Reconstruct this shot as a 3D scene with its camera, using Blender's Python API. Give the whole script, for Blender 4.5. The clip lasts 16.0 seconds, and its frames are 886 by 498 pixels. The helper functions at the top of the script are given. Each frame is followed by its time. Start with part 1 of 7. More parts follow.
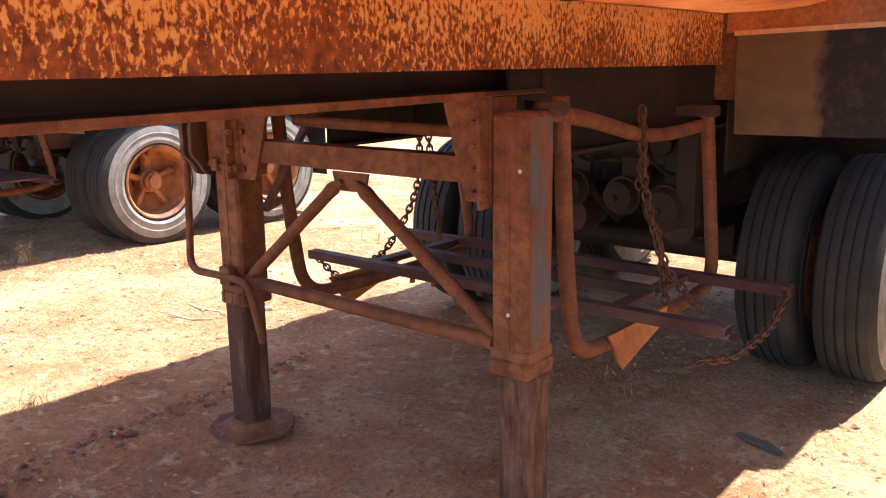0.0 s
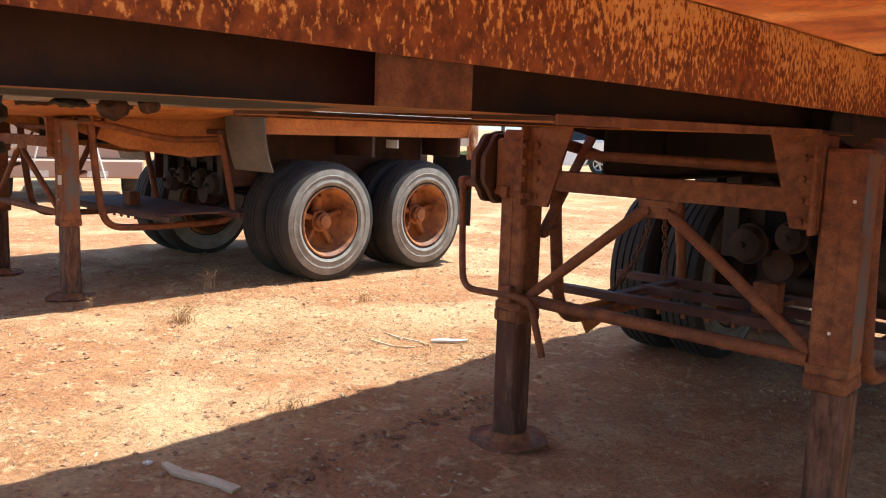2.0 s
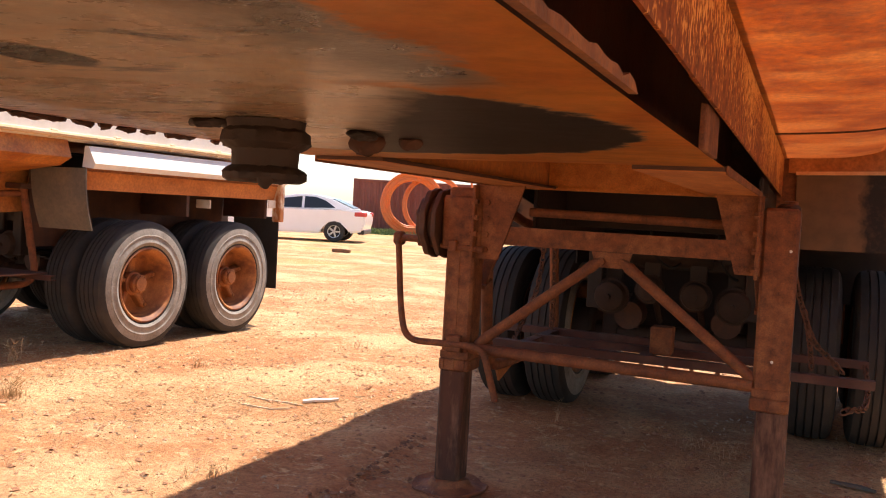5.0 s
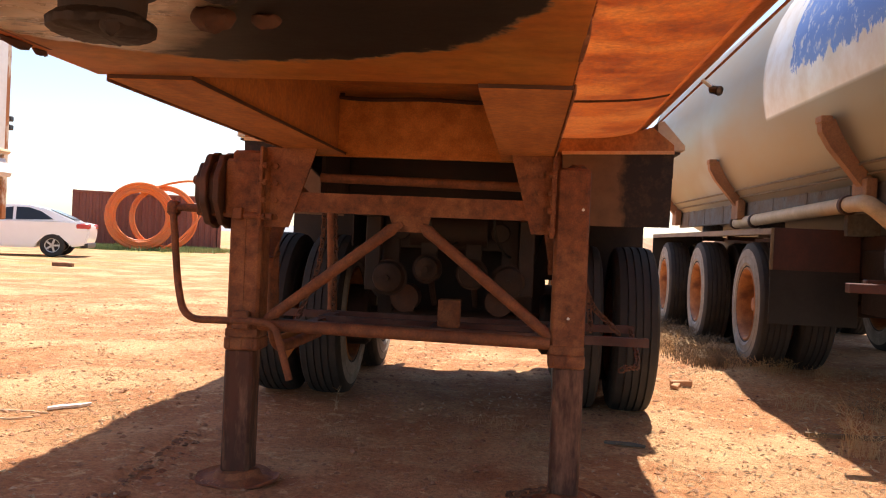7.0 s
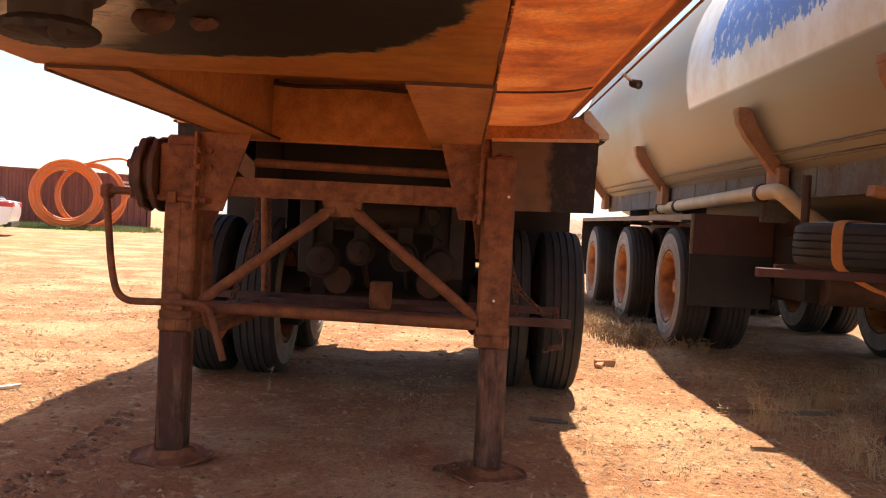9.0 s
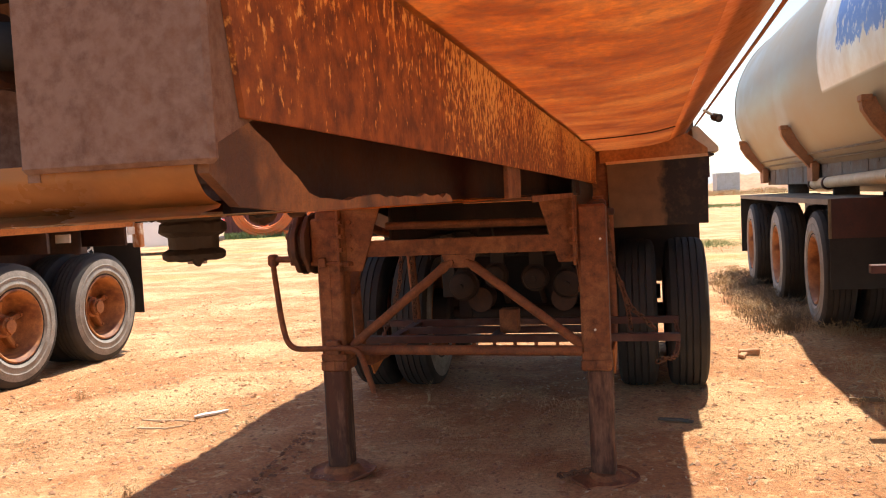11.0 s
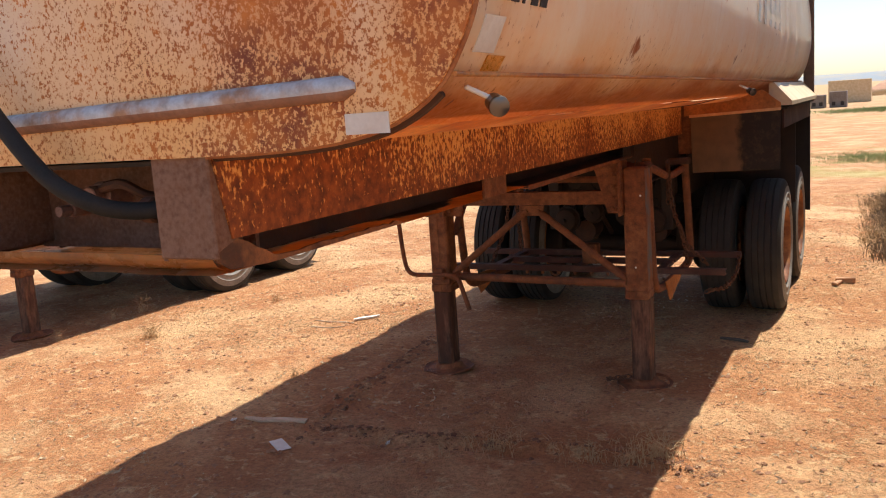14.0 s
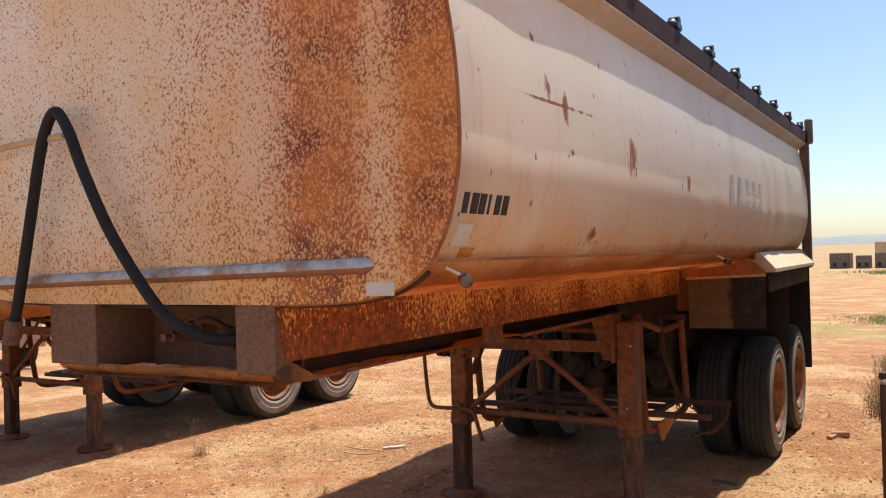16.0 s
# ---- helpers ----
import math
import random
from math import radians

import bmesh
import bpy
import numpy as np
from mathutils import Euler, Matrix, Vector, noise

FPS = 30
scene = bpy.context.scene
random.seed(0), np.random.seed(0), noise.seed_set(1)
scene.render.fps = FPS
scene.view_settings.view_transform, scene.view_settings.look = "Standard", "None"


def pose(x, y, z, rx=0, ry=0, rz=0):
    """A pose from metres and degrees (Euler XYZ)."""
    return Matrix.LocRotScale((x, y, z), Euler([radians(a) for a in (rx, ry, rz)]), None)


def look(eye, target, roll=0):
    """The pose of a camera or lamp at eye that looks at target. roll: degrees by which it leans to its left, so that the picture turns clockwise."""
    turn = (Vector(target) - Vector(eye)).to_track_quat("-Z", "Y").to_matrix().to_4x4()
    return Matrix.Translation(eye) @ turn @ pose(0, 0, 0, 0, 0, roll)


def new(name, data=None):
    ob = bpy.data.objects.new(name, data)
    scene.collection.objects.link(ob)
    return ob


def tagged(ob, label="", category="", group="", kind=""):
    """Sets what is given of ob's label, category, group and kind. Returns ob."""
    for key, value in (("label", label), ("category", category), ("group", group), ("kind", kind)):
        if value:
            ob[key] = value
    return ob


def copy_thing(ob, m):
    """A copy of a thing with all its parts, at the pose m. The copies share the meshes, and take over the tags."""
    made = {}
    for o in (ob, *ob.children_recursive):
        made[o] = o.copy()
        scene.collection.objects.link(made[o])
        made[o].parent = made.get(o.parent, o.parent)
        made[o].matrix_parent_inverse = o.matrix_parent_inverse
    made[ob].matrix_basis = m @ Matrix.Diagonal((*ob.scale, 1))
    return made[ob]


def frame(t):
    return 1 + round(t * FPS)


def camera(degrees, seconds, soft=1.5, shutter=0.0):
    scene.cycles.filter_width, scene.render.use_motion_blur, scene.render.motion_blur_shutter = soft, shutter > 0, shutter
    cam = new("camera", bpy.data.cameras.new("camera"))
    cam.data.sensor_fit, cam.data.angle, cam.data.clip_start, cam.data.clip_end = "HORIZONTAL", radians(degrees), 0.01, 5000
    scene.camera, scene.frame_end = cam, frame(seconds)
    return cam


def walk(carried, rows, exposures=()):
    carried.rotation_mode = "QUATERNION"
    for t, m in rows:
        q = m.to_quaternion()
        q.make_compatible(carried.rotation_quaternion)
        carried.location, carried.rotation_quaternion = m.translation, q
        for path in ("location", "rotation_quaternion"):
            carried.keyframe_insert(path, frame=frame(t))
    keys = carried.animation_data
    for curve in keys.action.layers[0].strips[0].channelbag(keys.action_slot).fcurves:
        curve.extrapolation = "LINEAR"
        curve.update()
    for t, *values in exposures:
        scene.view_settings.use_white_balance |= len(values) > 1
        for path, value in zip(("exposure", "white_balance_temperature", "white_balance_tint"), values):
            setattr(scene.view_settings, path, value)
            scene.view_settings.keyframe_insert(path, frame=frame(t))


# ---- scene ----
cam = camera(54.3, 16.0, 1.1)
ROWS = [
    (0.0, 2.0542, -2.0184, 1.5058, 77.398, 0.795, 38.975),
    (0.5, 1.9231, -2.2246, 1.4606, 79.390, 0.809, 41.288),
    (1.0, 1.7644, -2.4240, 1.4346, 80.981, 0.228, 42.636),
    (1.5, 1.6592, -2.6476, 1.4015, 81.742, -0.850, 43.316),
    (2.0, 1.5639, -2.8702, 1.3689, 82.024, -1.881, 42.685),
    (2.5, 1.4602, -3.0271, 1.3374, 82.186, -2.242, 40.699),
    (3.0, 1.3292, -3.1415, 1.3050, 82.736, -2.634, 37.847),
    (5.5, 0.6408, -3.5877, 1.2393, 88.562, -2.604, 19.034),
    (6.0, 0.5628, -3.5639, 1.1903, 89.437, -1.888, 14.741),
    (6.5, 0.5009, -3.4959, 1.1115, 89.763, -1.823, 10.189),
    (7.0, 0.4660, -3.4382, 1.0362, 89.409, -2.509, 5.642),
    (7.5, 0.4698, -3.4309, 0.9738, 88.627, -3.363, 2.163),
    (8.0, 0.4705, -3.4191, 0.9410, 88.236, -3.770, 0.336),
    (10.5, 0.7370, -4.0160, 1.3551, 88.698, 0.874, 8.894),
    (11.0, 0.9052, -4.1263, 1.4106, 86.602, 2.833, 13.328),
    (11.5, 1.1110, -4.2459, 1.4703, 84.828, 4.625, 17.117),
    (12.0, 1.3226, -4.4260, 1.5269, 82.705, 5.661, 19.644),
    (12.5, 1.4886, -4.6216, 1.5700, 80.605, 5.929, 21.018),
    (13.0, 1.6217, -4.7634, 1.6458, 78.888, 5.357, 22.427),
    (13.5, 1.7792, -4.8741, 1.6914, 78.978, 4.577, 24.424),
    (14.0, 1.9704, -5.0402, 1.7607, 80.836, 3.860, 26.830),
    (14.5, 2.1244, -5.2083, 1.7794, 83.501, 3.463, 28.452),
    (15.0, 2.2586, -5.4071, 1.7943, 86.253, 3.070, 29.174),
    (15.5, 2.3916, -5.5974, 1.8310, 88.563, 2.477, 29.593),
    (16.0, 2.5565, -5.7646, 1.8442, 90.405, 1.626, 30.049),
]
walk(cam, [(t, pose(x, y, z, rx, ry, rz)) for t, x, y, z, rx, ry, rz in ROWS], [(0.0, 1.66, 5550, 4), (1.5, 1.15, 5650, 0), (3.0, 0.82, 6200, 5), (5.5, 1.03, 7000, 18), (8.0, 0.92, 7000, 16), (10.5, 1.08, 6950, 13), (12.5, 0.62, 6550, 7), (14.5, 0.52, 6550, 10), (16.0, 0.33, 6450, 8)])

# ---- world, sun ----
SUN_TO = Vector((0.118, 0.45, 1.0)).normalized()
world = bpy.data.worlds.new("sky")
scene.world = world
world.use_nodes = True
wn = world.node_tree
sky = wn.nodes.new("ShaderNodeTexSky")
sky.sky_type, sky.sun_disc = "NISHITA", False
sky.sun_elevation = math.asin(SUN_TO.z)
sky.sun_rotation = math.atan2(SUN_TO.x, SUN_TO.y)
sky.dust_density, sky.air_density, sky.ozone_density = 0.7, 1.0, 2.0
wn.links.new(sky.outputs["Color"], wn.nodes["Background"].inputs["Color"])
wn.nodes["Background"].inputs["Strength"].default_value = 0.12
sun = new("sun", bpy.data.lights.new("sun", "SUN"))
sun.data.energy, sun.data.angle, sun.data.color = 5.0, radians(0.55), (1.0, 0.94, 0.84)
sun.matrix_world = look(SUN_TO * 60, (0, 0, 0))

# ---- materials ----


class Nodes:
    """A material with short calls for its nodes."""

    def __init__(self, name, rough=0.8, metal=0.0):
        self.m = bpy.data.materials.new(name)
        self.m.use_nodes = True
        self.t = self.m.node_tree
        self.b = self.t.nodes["Principled BSDF"]
        self.b.inputs["Roughness"].default_value = rough
        self.b.inputs["Metallic"].default_value = metal
        self.co = self.t.nodes.new("ShaderNodeTexCoord").outputs["Object"]

    def put(self, sock, v):
        if isinstance(v, bpy.types.NodeSocket):
            self.t.links.new(v, sock)
        else:
            sock.default_value = v

    def scaled(self, s, at=(0, 0, 0)):
        n = self.t.nodes.new("ShaderNodeMapping")
        n.inputs["Scale"].default_value = s
        n.inputs["Location"].default_value = at
        self.t.links.new(self.co, n.inputs["Vector"])
        return n.outputs["Vector"]

    def noise(self, scale, detail=4, rough=0.55, stretch=(1, 1, 1), at=(0, 0, 0), distort=0.0):
        n = self.t.nodes.new("ShaderNodeTexNoise")
        self.t.links.new(self.scaled(stretch, at), n.inputs["Vector"])
        n.inputs["Scale"].default_value = scale
        n.inputs["Detail"].default_value = detail
        n.inputs["Roughness"].default_value = rough
        n.inputs["Distortion"].default_value = distort
        return n.outputs["Fac"]

    def ramp(self, v, *stops):
        n = self.t.nodes.new("ShaderNodeValToRGB")
        self.t.links.new(v, n.inputs["Fac"])
        e = n.color_ramp.elements
        while len(e) < len(stops):
            e.new(0.5)
        for k, (p, c) in zip(e, stops):
            k.position = p
            k.color = (c, c, c, 1) if isinstance(c, (int, float)) else (*c, 1)
        return n.outputs["Color"]

    def math(self, op, a, b=0.0, clamp=False):
        n = self.t.nodes.new("ShaderNodeMath")
        n.operation, n.use_clamp = op, clamp
        self.put(n.inputs[0], a)
        self.put(n.inputs[1], b)
        return n.outputs[0]

    def mix(self, f, a, b, kind="MIX"):
        n = self.t.nodes.new("ShaderNodeMix")
        n.data_type, n.blend_type = "RGBA", kind
        self.put(n.inputs[0], f)
        self.put(n.inputs[6], a if isinstance(a, bpy.types.NodeSocket) else (*a, 1))
        self.put(n.inputs[7], b if isinstance(b, bpy.types.NodeSocket) else (*b, 1))
        return n.outputs[2]

    def axis(self, i):
        n = self.t.nodes.new("ShaderNodeSeparateXYZ")
        self.t.links.new(self.co, n.inputs[0])
        return n.outputs[i]

    def bump(self, h, strength=0.4, distance=0.01):
        n = self.t.nodes.new("ShaderNodeBump")
        n.inputs["Strength"].default_value, n.inputs["Distance"].default_value = strength, distance
        self.t.links.new(h, n.inputs["Height"])
        self.t.links.new(n.outputs["Normal"], self.b.inputs["Normal"])

    def done(self, colour, rough=None):
        self.put(self.b.inputs["Base Color"], colour if isinstance(colour, bpy.types.NodeSocket) else (*colour, 1))
        if rough is not None:
            self.put(self.b.inputs["Roughness"], rough)
        return self.m


def m_mottled(name, paint, rust, dark, cover, scale, stretch=(1, 1, 1), rough=0.8, metal=0.0, soft=0.05):
    """Old paint broken up by rust; cover is the share of rust."""
    k = Nodes(name, rough, metal)
    fine = k.noise(scale, 5, 0.62, stretch)
    big = k.noise(1.7, 3, 0.5, (1, 1, 0.7), (3, 1, 2))
    f = k.math("ADD", fine, k.math("MULTIPLY", k.math("SUBTRACT", big, 0.5), 0.75))
    edge = 1.0 - cover * 0.5 - 0.25
    mask = k.ramp(f, (edge - soft, 0.0), (edge + soft, 1.0))
    rc = k.mix(k.ramp(k.noise(scale * 0.45, 4, 0.6, stretch, (5, 5, 5)), (0.35, 0.0), (0.65, 1.0)), rust, dark)
    pc = k.mix(k.ramp(k.noise(scale * 2.3, 4, 0.7), (0.35, 0.0), (0.75, 0.5)), paint, rust)
    k.bump(k.math("ADD", k.math("MULTIPLY", mask, 0.35), k.noise(scale * 4, 4, 0.7)), 0.35, 0.003)
    return k.done(k.mix(mask, pc, rc))


def m_grime(name, base, other, scale=6.0, rough=0.8, metal=0.0, stretch=(1, 1, 1), bump=0.3, lo=0.35, hi=0.68, third=None, grain=0.5):
    """A surface of two or three tones with grain."""
    k = Nodes(name, rough, metal)
    a = k.ramp(k.noise(scale, 5, 0.6, stretch, (2, 7, 1)), (lo, 0.0), (hi, 1.0))
    c = k.mix(a, base, other)
    if third:
        c = k.mix(k.ramp(k.noise(scale * 0.35, 3, 0.6, stretch, (9, 3, 4)), (0.5, 0.0), (0.62, 1.0)), c, third)
    g = k.noise(scale * 9, 4, 0.7)
    c = k.mix(grain, c, k.ramp(g, (0.30, 0.30), (0.66, 1.0)), "MULTIPLY")
    k.bump(k.math("ADD", g, k.math("MULTIPLY", a, 0.6)), bump, 0.004)
    return k.done(c, k.ramp(g, (0.3, max(rough - 0.12, 0.05)), (0.7, min(rough + 0.1, 1.0))))


RUST, RUST_D, RUST_O = (0.24, 0.075, 0.024), (0.11, 0.034, 0.016), (0.46, 0.16, 0.04)


def m_skirt():
    """Cream paint with rust spots that run together towards the lower edge and in broad patches."""
    k = Nodes("rust_spotted_cream_paint", 0.78)
    z = k.axis(2)
    spot = k.math("ADD", 0.5, k.math("MULTIPLY", k.math("SUBTRACT", k.noise(68, 5, 0.62, (1, 1, 0.62)), 0.5), 1.8))
    mid = k.noise(9, 4, 0.6, (1, 1, 0.6), (2, 6, 1))
    big = k.noise(1.6, 3, 0.55, (1, 1, 0.4), (5, 1, 2))
    f = k.math("ADD", spot, k.math("MULTIPLY", k.math("SUBTRACT", mid, 0.5), 0.42))
    f = k.math("ADD", f, k.math("MULTIPLY", k.math("SUBTRACT", big, 0.5), 0.75))
    f = k.math("ADD", f, k.math("MULTIPLY", k.math("SUBTRACT", 1.57, z), 1.3))
    f = k.math("ADD", f, k.ramp(k.math("MULTIPLY", k.math("ADD", k.axis(1), 3.5), 0.3), (0.04, 0.24), (0.30, 0.10), (0.75, 0.0)))
    mask = k.ramp(f, (0.50, 0.0), (0.60, 1.0))
    edge = k.ramp(f, (0.40, 0.0), (0.54, 1.0))
    paint = k.mix(k.ramp(k.noise(22, 4, 0.65), (0.35, 0.0), (0.7, 1.0)), (0.90, 0.53, 0.19), (0.82, 0.39, 0.10))
    rust = k.mix(k.ramp(k.noise(26, 5, 0.65, (1, 1, 1), (4, 4, 4)), (0.36, 0.0), (0.62, 1.0)), (0.38, 0.105, 0.025), (0.15, 0.04, 0.015))
    k.bump(k.math("ADD", k.math("MULTIPLY", mask, 0.5), k.noise(150, 3, 0.7)), 0.35, 0.003)
    return k.done(k.mix(mask, k.mix(edge, paint, (0.66, 0.235, 0.045)), rust))


M_SKIRT = m_skirt()
M_FRAME = m_grime("rusted_frame_steel", (0.32, 0.11, 0.04), (0.15, 0.05, 0.022), 24, 0.8, third=(0.36, 0.14, 0.055), bump=0.6, grain=0.75, lo=0.34, hi=0.70)
M_INNER = m_mottled("scraped_inner_leg", (0.24, 0.12, 0.07), (0.10, 0.036, 0.018), (0.05, 0.022, 0.014), 0.62, 16, (1.6, 1.6, 0.35), soft=0.12)
# near-black for grease, and for underbody shade put into the steel's colour
M_DARK = m_grime("dark_grease_and_shade_steel", (0.022, 0.016, 0.013), (0.045, 0.024, 0.015), 7, 0.7)
M_NOSE = m_mottled("dull_brown_primer_steel", (0.25, 0.145, 0.10), (0.20, 0.092, 0.05), (0.14, 0.064, 0.038), 0.50, 75, soft=0.13)
M_TUBE = m_grime("rusted_pipe", (0.32, 0.11, 0.04), (0.15, 0.05, 0.022), 14, 0.78, bump=0.5, grain=0.7)
M_CHAIN = m_grime("rusty_chain_steel", (0.19, 0.08, 0.04), (0.10, 0.045, 0.025), 22, 0.7, 0.3)
M_BELLY = m_grime("orange_rusted_sheet", (0.62, 0.225, 0.045), (0.40, 0.12, 0.028), 5.5, 0.66, stretch=(0.85, 1.0, 1), third=(0.66, 0.29, 0.085), lo=0.38, hi=0.66, grain=0.7)
M_FLANGE = m_grime("dusty_orange_flange", (0.66, 0.265, 0.08), (0.46, 0.16, 0.045), 5, 0.8, stretch=(2, 0.5, 1), grain=0.6)
M_RUBBER = m_grime("dusty_tyre_rubber", (0.024, 0.023, 0.023), (0.050, 0.042, 0.036), 6, 0.82, bump=0.25)
M_SIDEWALL = m_grime("sun_bleached_tyre_rubber", (0.37, 0.345, 0.31), (0.24, 0.215, 0.185), 7, 0.8, grain=0.5)
M_RIM = m_grime("rusted_orange_rim", (0.56, 0.235, 0.078), (0.34, 0.125, 0.045), 9, 0.7, third=(0.20, 0.07, 0.032))
M_BLACKRUB = m_grime("black_rubber_sheet", (0.018, 0.017, 0.016), (0.035, 0.03, 0.026), 4, 0.75)
M_HOSE = m_grime("black_rubber_hose", (0.012, 0.012, 0.012), (0.022, 0.02, 0.019), 20, 0.8, bump=0.15)
M_WHITE = m_grime("weathered_white_paint", (0.84, 0.82, 0.78), (0.74, 0.67, 0.56), 2.2, 0.5, bump=0.05, lo=0.45, hi=0.8, grain=0.15)
M_CREAM = m_grime("cream_pipe_paint", (0.74, 0.56, 0.35), (0.60, 0.41, 0.22), 5, 0.6, grain=0.25)
M_RAILTOP = m_grime("dark_red_brown_rail", (0.06, 0.02, 0.014), (0.10, 0.036, 0.024), 5, 0.92)
M_PLASTIC = m_grime("black_plastic", (0.012, 0.012, 0.012), (0.02, 0.02, 0.02), 8, 0.45)
M_AMBER = m_grime("amber_reflector", (0.75, 0.30, 0.03), (0.6, 0.22, 0.02), 9, 0.3)
M_LABEL = m_grime("faded_white_sticker", (0.78, 0.76, 0.72), (0.66, 0.58, 0.5), 9, 0.6, bump=0.05, grain=0.15)
M_INK = m_grime("faded_black_lettering", (0.05, 0.045, 0.04), (0.12, 0.10, 0.085), 40, 0.7, bump=0.05, lo=0.5, hi=0.75)
M_GHOST = m_grime("ghost_of_old_lettering", (0.56, 0.51, 0.44), (0.80, 0.75, 0.66), 16, 0.5, 0.4, bump=0.05, grain=0.1)
M_LIP = m_grime("scraped_brown_lip", (0.50, 0.205, 0.07), (0.25, 0.10, 0.046), 11, 0.75, third=(0.13, 0.06, 0.035), bump=0.5, grain=0.6)
M_PANEL = m_grime("orange_rusted_panel", (0.82, 0.33, 0.08), (0.60, 0.20, 0.045), 16, 0.7, lo=0.36, hi=0.66, grain=0.45, bump=0.5)
M_CHROME = Nodes("dark_worn_chrome", 0.3, 0.9).done((0.16, 0.15, 0.15))
M_BLUEWHITE = m_grime("blue_white_ridge_top", (0.62, 0.64, 0.68), (0.45, 0.26, 0.16), 5, 0.5, lo=0.5, hi=0.62)
M_BROWNRIDGE = m_grime("brown_ridge_underside", (0.36, 0.20, 0.14), (0.28, 0.13, 0.08), 6, 0.6)


def m_head():
    """Chalky paint with rust specks, and two broad rusted strips near the corner."""
    k = Nodes("speckled_rusty_headboard", 0.72)
    x, z = k.axis(0), k.axis(2)
    speck = k.math("ADD", 0.5, k.math("MULTIPLY", k.math("SUBTRACT", k.noise(118, 5, 0.66, (1, 1, 0.8)), 0.5), 1.7))
    big = k.noise(2.2, 3, 0.55, (1, 1, 0.55), (4, 2, 8))
    wob = k.math("ADD", x, k.math("MULTIPLY", k.math("SUBTRACT", k.noise(3.2, 4, 0.6, (1, 1, 0.6)), 0.5), 0.16))
    strip = k.ramp(k.math("DIVIDE", k.math("ADD", wob, 1.4), 2.8), (0.30, 0.0), (0.58, 0.22), (0.69, 0.40), (0.765, 0.95), (0.832, 0.92), (0.862, 0.45), (0.885, 0.50), (0.915, 1.0))
    foot = k.ramp(k.math("SUBTRACT", 2.05, z), (0.05, 0.0), (0.34, 1.0))
    f = k.math("ADD", speck, k.math("MULTIPLY", k.math("SUBTRACT", big, 0.5), 0.30))
    f = k.math("ADD", f, k.math("MULTIPLY", k.math("SUBTRACT", k.noise(20, 5, 0.65, (1, 1, 0.7), (3, 3, 3)), 0.5), 0.22))
    f = k.math("ADD", f, k.math("MULTIPLY", strip, 0.21))
    f = k.math("ADD", f, k.math("MULTIPLY", foot, 0.01))
    mask = k.ramp(f, (0.60, 0.0), (0.71, 1.0))
    paint = k.mix(k.ramp(k.noise(1.6, 4, 0.6, (1, 1, 0.6), (1, 1, 1)), (0.40, 0.0), (0.74, 1.0)), (0.94, 0.84, 0.70), (0.90, 0.60, 0.28))
    paint = k.mix(k.math("MULTIPLY", strip, 0.9), paint, (0.72, 0.30, 0.085))
    paint = k.mix(k.math("MULTIPLY", foot, 0.85), paint, (0.88, 0.52, 0.20))
    rust = k.mix(k.ramp(k.noise(9, 4, 0.6), (0.35, 0.0), (0.7, 1.0)), (0.66, 0.215, 0.042), (0.38, 0.10, 0.022))
    blot = k.ramp(k.noise(4.5, 4, 0.65, (1, 1, 1), (7, 0, 3)), (0.46, 0.0), (0.62, 1.0))
    rust = k.mix(k.math("MULTIPLY", blot, strip), rust, (0.19, 0.045, 0.022))
    k.bump(k.math("ADD", mask, k.noise(120, 3, 0.7)), 0.25, 0.002)
    return k.done(k.mix(mask, paint, rust))


STAINS = ((-2.62, 2.40, 0.035, 0.075), (-1.83, 2.27, 0.08, 0.11), (-2.24, 1.91, 0.05, 0.04), (-2.93, 2.02, 0.022, 0.02), (-2.70, 2.405, 0.45, 0.008), (-2.58, 2.23, 0.03, 0.015), (-0.79, 2.21, 0.06, 0.06), (-2.78, 2.46, 0.04, 0.05))


